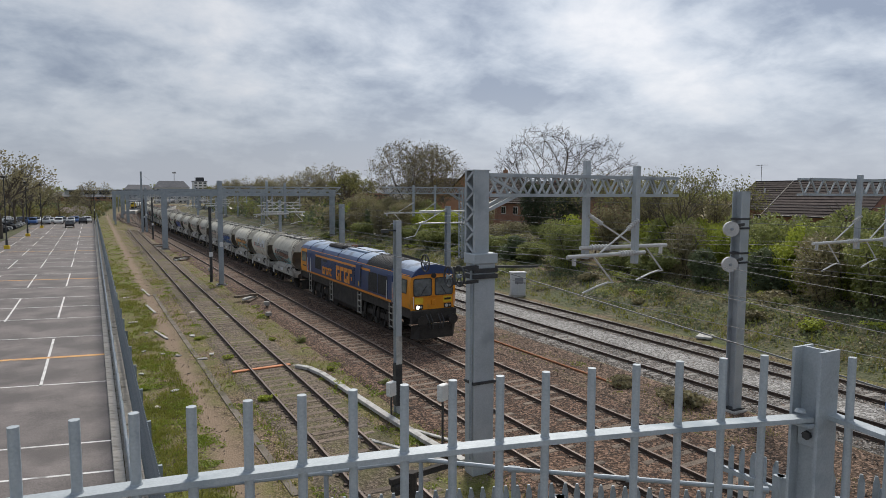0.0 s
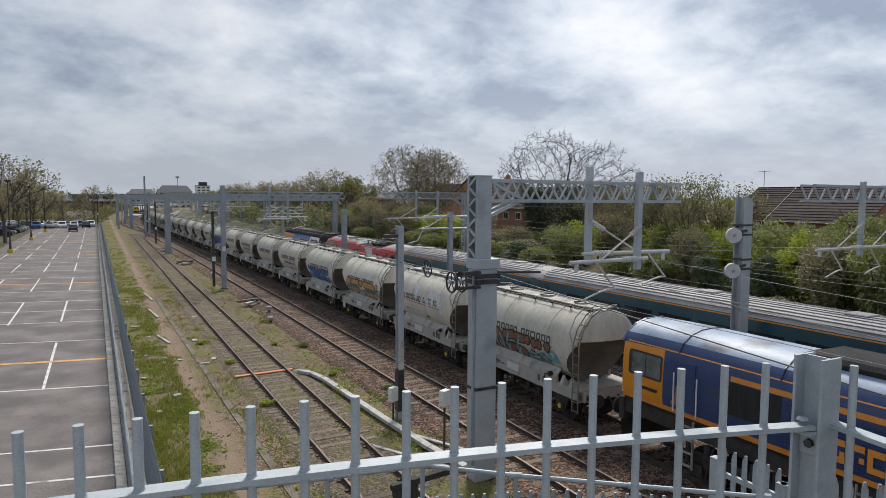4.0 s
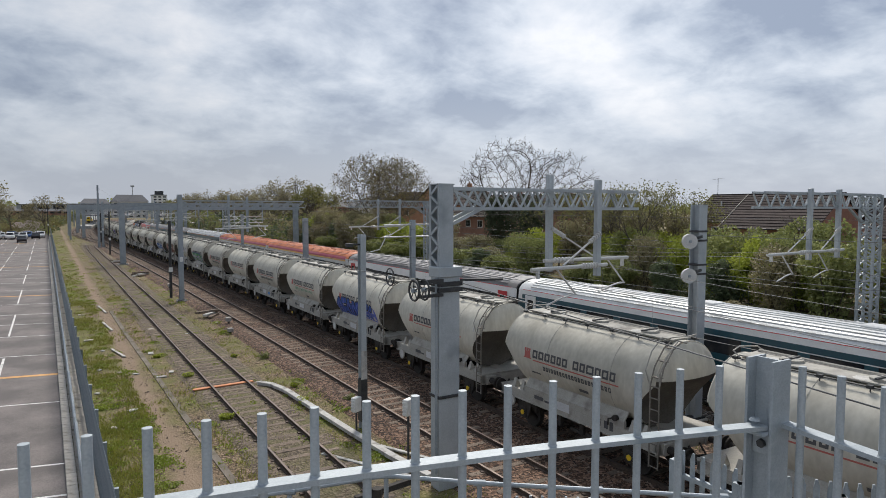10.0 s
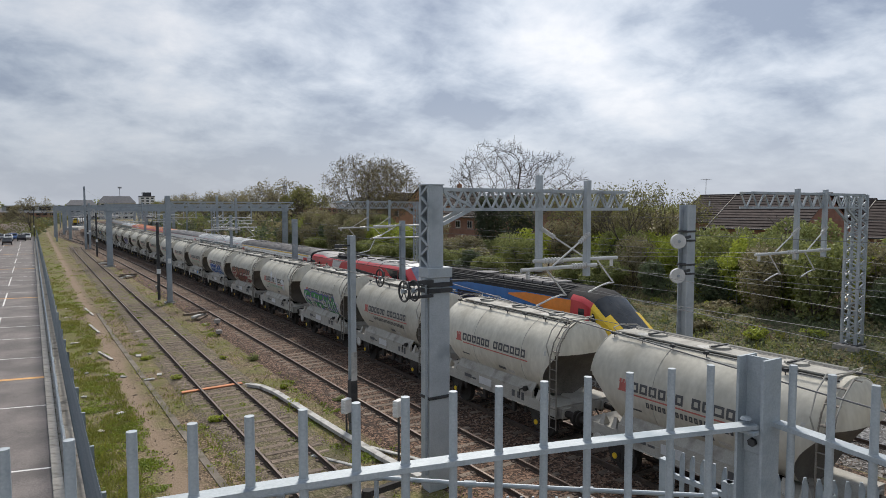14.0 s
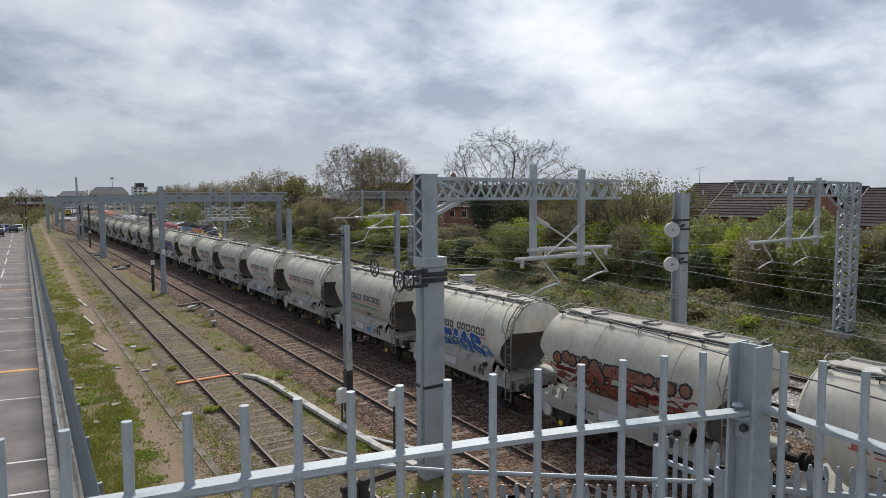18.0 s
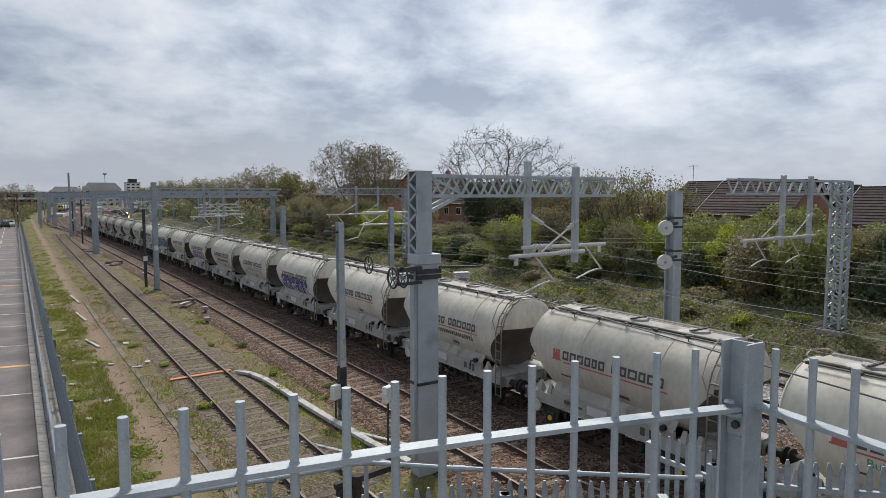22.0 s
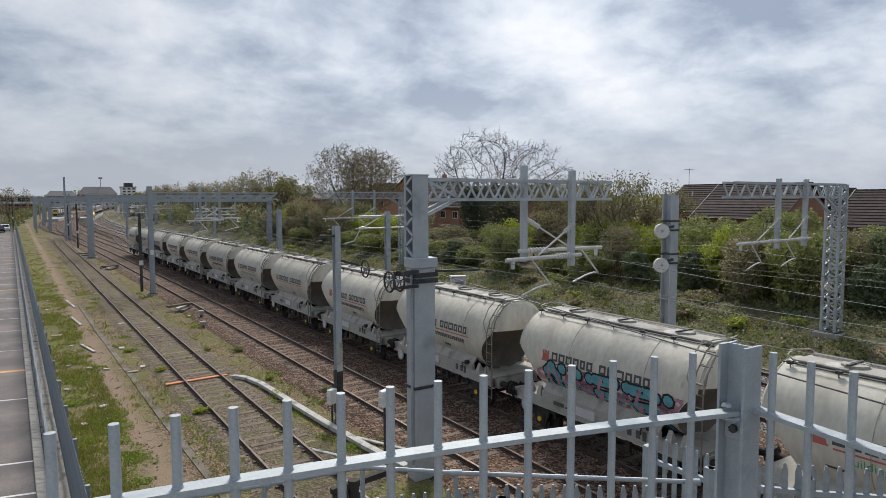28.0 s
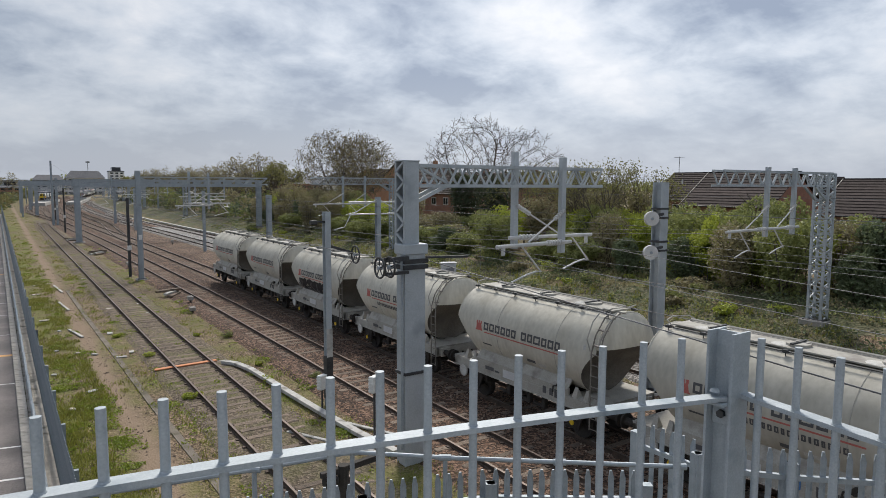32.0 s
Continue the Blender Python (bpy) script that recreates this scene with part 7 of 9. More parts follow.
def build_driving_trailer():
    t = build_coach("dark teal driving trailer with a yellow raked cab end", 9.0, TEAL, TEAL, TEAL, ROOF_GREY, (ORANGE, 3.30, 3.35), windows=False)
    t.name = "driving_trailer"
    tagged(t, category="railway coach")
    n = hull("cab_nose", [(8.9, 1.34, 1.16, 3.36, 3.84), (9.4, 1.32, 1.0, 3.0, 3.55), (9.9, 1.22, 0.85, 2.1, 2.4), (10.3, 1.0, 0.8, 1.5, 1.65)], lambda s_, g: 1 if g == 1 and 5 <= s_ < 99 else 0, (YEL, GLASS), t, "yellow raked cab front")
    fr = Shape()
    for y0 in (0.5,):
        for a, b, z0, z1 in ((y0 - 0.9, y0 + 0.9, 2.60, 2.63), (y0 - 0.9, y0 + 0.9, 1.95, 1.98), (y0 - 0.9, y0 - 0.87, 1.95, 2.63), (y0 + 0.87, y0 + 0.9, 1.95, 2.63)):
            fr.box(-1.392, -1.372, a, b, z0, z1)
        for k in range(4):
            fr.box(-1.392, -1.372, y0 + 0.75 - k * 0.25 - 0.15, y0 + 0.75 - k * 0.25, 2.2, 2.4)
    obj("sign_frame", fr, WHITE, t, "white framed sign with plain marks")
    return t


# the passing train, in order from its head; each entry: maker, head and tail along the train at 0 s
def build_passing():
    out = []
    out.append((build_power_car(1), 11.8, -6.2))
    out.append((build_electric(1), -6.4, -26.0))
    out.append((build_driving_trailer(), -26.2, -44.6))
    out.append((build_coach("dark teal coach with a grey ribbed roof and pale stripe", 11.0, TEAL, TEAL, TEAL, ROOF_GREY, (ORANGE, 3.30, 3.35)), -44.0, -66.0))
    out.append((build_coach("dark teal coach with a white ribbed roof", 11.05, TEAL, TEAL, PALE, WHITE_ROOF, (ORANGE, 3.30, 3.34)), -66.2, -88.2))
    o = build_coach("orange-roofed coach with grey and black sides", 11.05, PALE, BLACK, PALE, ROOF_ORANGE)
    od = (1.37, 1.15, 3.38, 3.87)
    ob_ = [c for c in o.children if c.name.startswith("body")][0]
    for m, z0, z1, lb in ((MAGENTA, 3.24, 3.50, "magenta cant-rail band"), (GOLD, 3.12, 3.24, "golden yellow band")):
        side_patch("colour_band", [(-10.6, z0), (10.6, z0), (10.6, z1), (-10.6, z1)], od, m, ob_, lb, 0.012)
    out.append((o, -88.4, -110.5))
    out.append((copy_thing(o, Matrix.Identity(4)), -110.7, -132.7))
    out.append((build_coach("white and black coach with red doors and grey ribbed roof", 11.1, H_WHITE, BLACK, H_WHITE, ROOF_GREY, (RED, 3.355, 3.385), RED, edge=ROOF_DARK), -132.9, -155.1))
    c = build_coach("white and dark teal coach with a clean white ribbed roof", 11.0, H_WHITE, TEAL, TEAL, WHITE_ROOF, (RED, 3.36, 3.385))
    cb = [q for q in c.children if q.name.startswith("body")][0]
    for sx in (-1, 1):
        side_patch("side_band", [(-10.6, 2.93), (10.6, 2.93), (10.6, 3.14), (-10.6, 3.14)], (1.37, 1.15, 3.38, 3.87), TEAL, cb, "dark teal band over the windows", 0.009, (sx,))
    out.append((c, -155.3, -177.3))
    out.append((build_coach("white and black coach with a yellow stripe and dark roof", 11.0, H_WHITE, BLACK, H_WHITE, ROOF_DARK, (YEL, 3.24, 3.34), RED, edge=ROOF_DARK), -177.5, -199.5))
    out.append((build_electric(-1), -199.7, -218.6))
    out.append((build_power_car(-1), -218.9, -236.2))
    return out


MAGENTA = mat("coach_magenta", (0.40, 0.06, 0.12), (0.55, 0.12, 0.16), 0.4, 0, 0.9, 16, 0.04)
GOLD = mat("coach_gold", (0.62, 0.36, 0.05), (0.72, 0.45, 0.10), 0.4, 0, 0.9, 16, 0.04)
WHITE_ROOF = mat("coach_white_roof", (0.52, 0.53, 0.53), (0.68, 0.69, 0.69), 0.4, 0.1, 0.9, 16, 0.06, (0.44, 0.43, 0.42), 0.62)
passing = build_passing()


# ---- fences and the footbridge landing ----
def pale_mesh(h, w, t, material, name="pale"):
    s = Shape()
    prof = [(-w / 2, 0), (-w / 4, t), (w / 4, t), (w / 2, 0), (w / 4, t * 0.4), (-w / 4, t * 0.4)]
    r0 = [(x, y, 0) for x, y in prof]
    r1 = [(x, y, h - 0.08) for x, y in prof]
    r2 = [(x * (0.75 if abs(x) < w * 0.3 else 0.55), y, h - (0.0 if abs(x) < w * 0.3 else 0.03)) for x, y in prof]
    s.loft([r0, r1, r2])
    return s.mesh(name, False, material)


def palisade(name, label, pts, z_top, h, step, material, cap=300, w=0.07, posts=2.75):
    """A run of pointed steel pales on two rails with posts, along (x, y) points."""
    t = thing(name, label, "fence", kind="structure")
    me = pale_mesh(h, w, 0.03, material)
    rest = Shape()
    count = 0
    for (ax, ay), (cx, cy) in zip(pts, pts[1:]):
        d = math.hypot(cx - ax, cy - ay)
        ang = math.atan2(cy - ay, cx - ax)
        for k in range(int(d / step)):
            u = (k + 0.5) * step / d
            m = Matrix.Translation((ax + (cx - ax) * u, ay + (cy - ay) * u, z_top - h)) @ Matrix.Rotation(ang, 4, "Z")
            if count < cap:
                obj("pale", me, None, t, at=m)
            else:
                rest.box(-w / 2, w / 2, -0.01, 0.02, 0, h, 0, m)
            count += 1
        for zr in (z_top - 0.32, z_top - h + 0.25):
            obj("rail", Shape().bar((ax, ay, zr), (cx, cy, zr), 0.05, 0.06), material, t)
        n = max(1, int(d / posts))
        for k in range(n + 1):
            u = k / n
            obj("post", bx(-0.05, 0.05, -0.1, 0.0, -0.3 if h > 1.9 else -0.1, h - 0.12), material, t, at=Matrix.Translation((ax + (cx - ax) * u, ay + (cy - ay) * u, z_top - h)) @ Matrix.Rotation(ang, 4, "Z"))
    if rest.v:
        tagged(obj("far_pales", rest, material, t), kind="stuff")
    return t


FENCE_GREY = mat("fence_grey_green", (0.19, 0.225, 0.25), (0.29, 0.33, 0.36), 0.55, 0.3, 2, 30, 0.08)
palisade("fence_1", "long grey palisade fence between car park and railway", [(park_edge(y) + 0.52, y) for y in (5.5, 30, 60, 100, 150, 205)], G0 + 2.1, 2.05, 0.155, FENCE_GREY, 220)
palisade("fence_2", "galvanised palisade fence below the landing", [(1.0, 6.45), (2.96, 5.80), (4.27, 5.32), (5.65, 4.35)], 4.5, 2.0, 0.125, GALV_NEAR, w=0.065, posts=1.6)
palisade("fence_3", "galvanised palisade fence turning away beside the ramp", [(6.70, 5.3), (6.75, 4.45), (7.4, 3.7), (8.6, 2.6), (9.6, 1.2)], 4.55, 2.0, 0.14, GALV_NEAR, w=0.07, posts=0.9)


def build_landing():
    s = Shape()
    for pts, w in (([(0.9, 6.5), (2.96, 5.85), (4.27, 5.37), (5.7, 4.4)], 0.35), ([(6.62, 5.4), (6.7, 4.4), (7.4, 3.65), (8.6, 2.55), (9.7, 1.1)], 0.3)):
        for (a, b), (c, d) in zip(pts, pts[1:]):
            s.bar((a, b, 1.15), (c, d, 1.15), w, 2.7)
    tagged(obj("ramp_wall", s, CONC), "plain concrete ramp wall under the palisade", "wall", kind="structure")
    tagged(obj("landing_deck", bx(-4.5, 2.05, -4.5, 1.75, 5.78, 5.98, 0.02), CONC), "concrete footbridge landing deck", "deck", kind="structure")
    pr = Shape()
    for x in (-4.0, 1.3):
        for y in (-4.0, 1.2):
            pr.box(x - 0.2, x + 0.2, y - 0.2, y + 0.2, G0 - 0.1, 5.78)
    tagged(obj("landing_legs", pr, CONC), "concrete legs under the landing", "support", kind="structure")
    # tubular rail below, on short uprights
    h = thing("handrail", "galvanised tube handrail with clamp joints", "handrail")
    pts = [(0.2, 6.55, 4.76), (1.94, 6.09, 4.80), (2.90, 5.89, 4.82), (3.65, 5.28, 4.80), (5.47, 3.81, 4.80)]
    obj("tube", Shape().path(pts, 0.024, 10), GALV_NEAR, h)
    for x, y, z in (pts[1], (2.90, 5.89, 4.82), (3.65, 5.28, 4.80), (4.55, 4.55, 4.8), pts[4]):
        obj("upright", Shape().rod((x, y, 2.5), (x, y, z), 0.024, 8), GALV_NEAR, h)
        obj("clamp", Shape().rod((x - 0.05, y + 0.035, z), (x + 0.05, y - 0.035, z), 0.034, 10), GALV_NEAR, h)
    # dark signal equipment and post just below the fence
    q = thing("signal_bracket", "dark weathered bracket post below the fence", "post", at=pose(4.55, 9.6, G0))
    obj("post", Shape().rod((0, 0, 0), (0, 0, 3.1), 0.09, 8), BOGIE, q)
    obj("arm", Shape().bar((-0.4, 0, 3.0), (0.8, 0.1, 3.04), 0.09, 0.1), BOGIE, q)
    obj("box", bx(-0.35, -0.12, -0.1, 0.1, 2.78, 2.95, 0.02), BOGIE, q)


build_landing()


def fence_line(x):
    return 1.527 - 0.10 * x - 0.045 * x * x


def build_railing():
    """The bar railing before the camera, its corner post and the run that turns away."""
    f = thing("railing", "grey galvanised bar railing with round uprights along the landing", "railing")
    rail = Shape()
    xs = [-1.6 + 0.2 * k for k in range(18)] + [1.89]
    rail_z = lambda x: 6.953 - 0.0195 * (x + 0.1)
    prof = lambda x, y: [(x, y - 0.024, rail_z(x) - 0.014), (x, y + 0.024, rail_z(x) - 0.014), (x, y + 0.024, rail_z(x)), (x, y - 0.024, rail_z(x))]
    rail.loft([prof(x, fence_line(x)) for x in xs])
    obj("top_rail", rail, GALV_NEAR, f, "flat galvanised top rail")
    rail2 = Shape()
    rail2.loft([[(a, b, c - 0.83) for a, b, c in prof(x, fence_line(x))] for x in xs])
    obj("bottom_rail", rail2, GALV_NEAR, f)
    bar = Shape().rod((0, 0, 5.99), (0, 0, 7.110), 0.0112, 16).mesh("upright", True, GALV_NEAR)
    collar = Shape().rod((0, 0, 6.958), (0, 0, 6.964), 0.0145, 14, 0.0118).mesh("weld", True, GALV_NEAR)
    x = -0.16
    pos = []
    while x > -1.6:
        x -= 0.108
        pos.append(x)
    pos += [-0.161, -0.053, 0.059, 0.174, 0.294, 0.415, 0.536, 0.664, 0.790, 0.919, 1.049, 1.184, 1.320, 1.456, 1.597, 1.734]
    for x in sorted(pos):
        u = obj("upright", bar, None, f, at=Matrix.Translation((x, fence_line(x), 0)))
        obj("weld", collar, None, u, at=Matrix.Translation((0, 0, rail_z(x) - 6.96)))
    g = thing("side_railing", "grey galvanised bar railing turning away from the corner post", "railing")
    r = Shape()
    sx = lambda y: 1.955 - 0.14 * (1.12 - y)
    ys = [1.14 - 0.3 * k for k in range(10)]
    for nm, z in (("top_rail", 6.905), ("bottom_rail", 6.09)):
        r = Shape()
        r.loft([[(sx(y) - 0.024, y, z), (sx(y) + 0.024, y, z), (sx(y) + 0.024, y, z + 0.014), (sx(y) - 0.024, y, z + 0.014)] for y in ys])
        obj(nm, r, GALV_NEAR, g)
    for k in range(20):
        y = 1.083 - k * 0.122
        u = obj("upright", bar, None, g, at=Matrix.Translation((sx(y) - 0.008, y, 0)))
        obj("weld", collar, None, u, at=Matrix.Translation((0, 0, -0.041)))
    p = thing("corner_post", "thick galvanised steel section post with bolted brackets", "post", at=pose(1.93, 1.185, 5.98))
    obj("column", h_column(Shape(), 0, 0, 0, 1.137, 0.092, 0.092, 0.009), GALV_NEAR, p, "rolled steel post")
    obj("base_plate", bx(-0.09, 0.09, -0.09, 0.09, 0, 0.012), GALV_NEAR, p)
    lug = obj("rail_lug", bx(-0.075, -0.008, -0.036, 0.036, 0.905, 0.918, 0.003), GALV_NEAR, p, "small bolted angle bracket")
    obj("lug_plate", bx(-0.018, -0.006, -0.036, 0.036, 0.83, 0.906, 0.003), GALV_NEAR, lug)
    obj("bolt", Shape().rod((-0.062, 0, 0.948), (-0.062, 0, 0.956), 0.017, 12, 0.013), GALV_NEAR, lug)
    obj("nut", Shape().rod((-0.02, 0.0, 0.868), (-0.032, 0.0, 0.868), 0.014, 6), DARKST, lug)


build_railing()


# ---- plants ----
def leaf_cloud(blobs, n, size, seed, flat=0.0, gap=0.25):
    """Many small leaves scattered over the shells of a few blobs: (x, y, z, rx, ry, rz)."""
    rng = np.random.default_rng(seed)
    vol = np.array([b[3] * b[4] * b[5] for b in blobs]) ** 0.67
    which = rng.choice(len(blobs), n, p=vol / vol.sum())
    bl = np.array(blobs)[which]
    d = rng.normal(size=(n, 3))
    d /= np.linalg.norm(d, axis=1)[:, None]
    rad = rng.uniform(0.55, 1.08, n) ** 0.7
    p = bl[:, :3] + d * bl[:, 3:] * rad[:, None]
    keep = np.array([noise.noise(Vector(q) * 0.9 + Vector((seed, 0, 0))) > -gap for q in p])
    p, d = p[keep], d[keep]
    n = len(p)
    up = d * 0.5 + rng.normal(size=(n, 3)) * 0.8
    up /= np.linalg.norm(up, axis=1)[:, None]
    a = np.cross(up, rng.normal(size=(n, 3)))
    a /= np.linalg.norm(a, axis=1)[:, None]
    b = np.cross(up, a)
    s = (size * rng.uniform(0.6, 1.4, n))[:, None]
    v = np.stack([p - a * s * 0.5, p - b * s * 0.32 + up * s * 0.1, p + a * s * 0.6, p + b * s * 0.32 + up * s * 0.1], 1).reshape(-1, 3)
    return v, np.arange(4 * n).reshape(-1, 4)


def cloud_mesh(name, v, f, material):
    me = bpy.data.meshes.new(name)
    me.from_pydata([tuple(q) for q in v], [], [tuple(q) for q in f])
    me.materials.append(material)
    me.update()
    return me


def bush_parts(kind, seed, w, h, n, size, leaf):
    """Meshes for one bush: foliage and stems."""
    rng = random.Random(seed)
    blobs = []
    for k in range(9):
        a = rng.uniform(0, 2 * math.pi)
        r = rng.uniform(0, 0.55) * w
        z = rng.uniform(0.25, 0.78) * h
        s = rng.uniform(0.28, 0.5)
        blobs.append((r * math.cos(a), r * math.sin(a), z, w * s, w * s, h * rng.uniform(0.2, 0.34)))
    v, f = leaf_cloud(blobs, n, size, seed)
    v[:, 2] = np.maximum(v[:, 2], 0.0)
    st = Shape()
    for k in range(9):
        b = blobs[k]
        st.path([(b[0] * 0.15, b[1] * 0.15, -0.1), (b[0] * 0.6, b[1] * 0.6, b[2] * 0.6), (b[0], b[1], b[2])], 0.035, 4)
        for q in range(3):
            st.rod((b[0], b[1], b[2]), (b[0] + rng.uniform(-1, 1) * b[3], b[1] + rng.uniform(-1, 1) * b[3], b[2] + rng.uniform(0.2, 1.1) * b[5]), 0.02, 3)
    return cloud_mesh("foliage", v, f, leaf), st.mesh("branchwork", False, BARK)


BUSHES = [bush_parts("bush", 11, 2.6, 4.6, 7000, 0.20, LEAF), bush_parts("bush", 12, 2.4, 3.9, 6500, 0.19, LEAF_DARK), bush_parts("bush", 13, 2.2, 4.2, 6500, 0.19, LEAF_LIGHT), bush_parts("bush", 14, 2.8, 3.2, 6500, 0.19, LEAF), bush_parts("bush", 15, 2.3, 5.4, 4600, 0.17, LEAF_BUD)]
LOWS = [bush_parts("low", 21, 1.2, 0.9, 900, 0.16, LEAF), bush_parts("low", 22, 1.0, 0.7, 800, 0.15, LEAF_BUD), bush_parts("low", 23, 0.9, 0.6, 700, 0.13, LEAF_LIGHT)]
BUSH_TEXT = ("dense green bush on the railway bank", "dark evergreen bush on the railway bank", "bush with bright young yellow-green leaves", "broad green bramble thicket on the bank", "sparse budding bush with brown twigs")


def put_bush(k, x, y, z, s, rot, sq=1.0, store=BUSHES, label=None):
    t = thing("bush", label or BUSH_TEXT[k], "bush", "bushes on the bank", at=Matrix.Translation((x, y, z)) @ Matrix.Rotation(rot, 4, "Z"))
    for nm, me in zip(("foliage", "branchwork"), store[k]):
        obj(nm, me, None, t, at=Matrix.Diagonal((s, s, s * sq, 1)))


def build_hedge():
    rng = random.Random(4)
    y = -14.0
    far = []
    while y < 240:
        if y > 112:
            for row in range(2):
                x = f_edge(y) + 8.5 + row * 5 + rng.uniform(-1, 1)
                for q in range(5):
                    far.append((x + rng.uniform(-2, 2), y + rng.uniform(-3, 3), bank_z(x, y) + rng.uniform(0.8, 4.2), rng.uniform(1.2, 2.0), rng.uniform(1.2, 2.2), rng.uniform(0.9, 1.5)))
            y += 5.5
            continue
        for row in range(3):
            x = f_edge(y) + 8.2 + row * 3.4 + rng.uniform(-1.0, 1.0) - (1.2 if y > 40 else 0)
            k = rng.choice((0, 4, 1, 3, 4, 3)) if row == 0 else rng.choice((0, 1, 2, 4, 0, 4, 2))
            if 24 < y < 40 and row >= 1:
                k = rng.choice((2, 2, 0))
            s = rng.uniform(0.75, 1.0) if row == 0 else rng.uniform(0.95, 1.2)
            if 20 < y < 40 and row >= 1:
                s *= 0.97
            if y < 12:
                s *= 1.12
            put_bush(k, x, y + rng.uniform(-1.2, 1.2), bank_z(x, y) - 0.1, s * (1.0 if y < 100 else 1.25), rng.uniform(0, 6.28), rng.uniform(0.85, 1.1) * ((0.56 if row else 0.7) if 48 < y < 66 else 1.0))
        if 14 < y < 50:
            put_bush(rng.choice((4, 3, 2)), f_edge(y) + 17.5 + rng.uniform(-1, 1), y, 1.2, rng.uniform(0.7, 0.85), rng.uniform(0, 6.28), 0.9)
        y += 3.3 if y < 100 else 5.5
    for k, m in enumerate((LEAF, LEAF_BUD, LEAF_DARK)):
        v, f = leaf_cloud(far[k::3], 7000, 0.5, 40 + k)
        tagged(new("far_hedge", cloud_mesh("far_hedge", v, f, m)), "distant tangled hedge along the railway bank", "hedge", kind="stuff")
    for x, y, s in ((39.2, 21.2, 0.92), (38.2, 24.8, 0.85), (40.5, 18.2, 0.95), (39.0, 28.0, 0.8)):
        put_bush(2, x, y, bank_z(x, y) - 0.1, s, x * 3, 1.0)
    for k, x, y, q in ((4, 43.0, 38.6, 1.1), (0, 45.4, 40.8, 1.05), (4, 44.2, 43.2, 1.2), (4, 47.0, 38.0, 1.1), (0, 47.5, 44.5, 1.0), (2, 42.2, 41.4, 0.95)):
        put_bush(k, x, y, 1.1, q, x * 5, 1.05)
    # brambles creeping over the bank
    for k, m in enumerate((LEAF, LEAF_BUD, LEAF_DARK)):
        bl = []
        for _ in range(260):
            y = -6 + 120 * rng.random() ** 1.5
            x = f_edge(y) + (1.2 + 7.5 * rng.random() if k else 2.2 + 6.5 * rng.random())
            r = rng.uniform(0.5, 1.3)
            bl.append((x, y, bank_z(x, y) + rng.uniform(0.0, 0.15), r, r * rng.uniform(0.9, 1.7), rng.uniform(0.12, 0.42)))
        v, f = leaf_cloud(bl, 25000, 0.15, 80 + k)
        tagged(new("brambles", cloud_mesh("brambles", v, f, m)), "low tangled brambles covering the railway bank", "brambles", kind="stuff")
    # low scrub on the open bank
    for _ in range(60):
        y = rng.uniform(2, 110)
        x = f_edge(y) + rng.uniform(3.0, 7.5)
        put_bush(rng.randrange(3), x, y, bank_z(x, y) - 0.05, rng.uniform(0.6, 1.3), rng.uniform(0, 6.28), 0.8, LOWS, "low bramble clump on the grass bank")
    for x, y, k, s in ((18.6, 19.4, 1, 0.75), (18.9, 16.4, 1, 0.95), (19.3, 17.5, 1, 0.6), (8.9, 27.0, 2, 0.4), (8.0, 34.0, 2, 0.4), (9.3, 33, 0, 0.35), (9.0, 41, 2, 0.35), (5.2, 31, 2, 0.5), (5.4, 24.0, 2, 0.55), (8.4, 24.5, 2, 0.5), (4.6, 36, 2, 0.4), (10.2, 24, 0, 0.3)):
        put_bush(k, x, y, G0, s, x * 7, 0.9, LOWS, "scrubby weed clump beside the rails")


build_hedge()


def tree_skeleton(seed, h, spread, levels=5, r0=0.28, fine=0.007):
    """Branches of a bare tree: rods from trunk to twigs. Returns the shape and the twig ends."""
    rng = random.Random(seed)
    sh, fine_sh, tips = Shape(), Shape(), []

    def grow(p, d, length, r, lv):
        mid = p + d * length * 0.5 + Vector((rng.uniform(-1, 1), rng.uniform(-1, 1), rng.uniform(-0.3, 0.6))) * length * 0.07
        q = p + d * length
        n = 7 if lv == 0 else (5 if lv < 3 else 3)
        to = sh if lv < 2 else fine_sh
        to.rod(p, mid, r, n, r * 0.86)
        to.rod(mid, q, r * 0.86, n, r * 0.68)
        if lv >= levels:
            tips.append(q)
            return
        kids = 4 if lv == 0 else (3 if lv < levels - 1 else 4)
        for k in range(kids):
            a = 2 * math.pi * (k + rng.uniform(-0.3, 0.3)) / kids
            tilt = rng.uniform(0.6, 1.15) * spread if lv == 0 else rng.uniform(0.35, 0.85) * spread
            side = d.orthogonal().normalized()
            side = (Matrix.Rotation(a, 3, d) @ side)
            nd = (d * math.cos(tilt) + side * math.sin(tilt) + Vector((0, 0, 0.07))).normalized()
            st = q if k % 2 == 0 or lv == 0 else p + d * length * rng.uniform(0.55, 0.9)
            grow(st, nd, length * rng.uniform(0.62, 0.80), max(r * 0.56, fine), lv + 1)
        if lv < 3:
            grow(q, (d + Vector((rng.uniform(-0.2, 0.2), rng.uniform(-0.2, 0.2), 0.2))).normalized(), length * 0.72, r * 0.6, lv + 1)
    grow(Vector((0, 0, -0.3)), Vector((rng.uniform(-0.06, 0.06), rng.uniform(-0.06, 0.06), 1)).normalized(), h * 0.27, r0, 0)
    return sh, fine_sh, tips


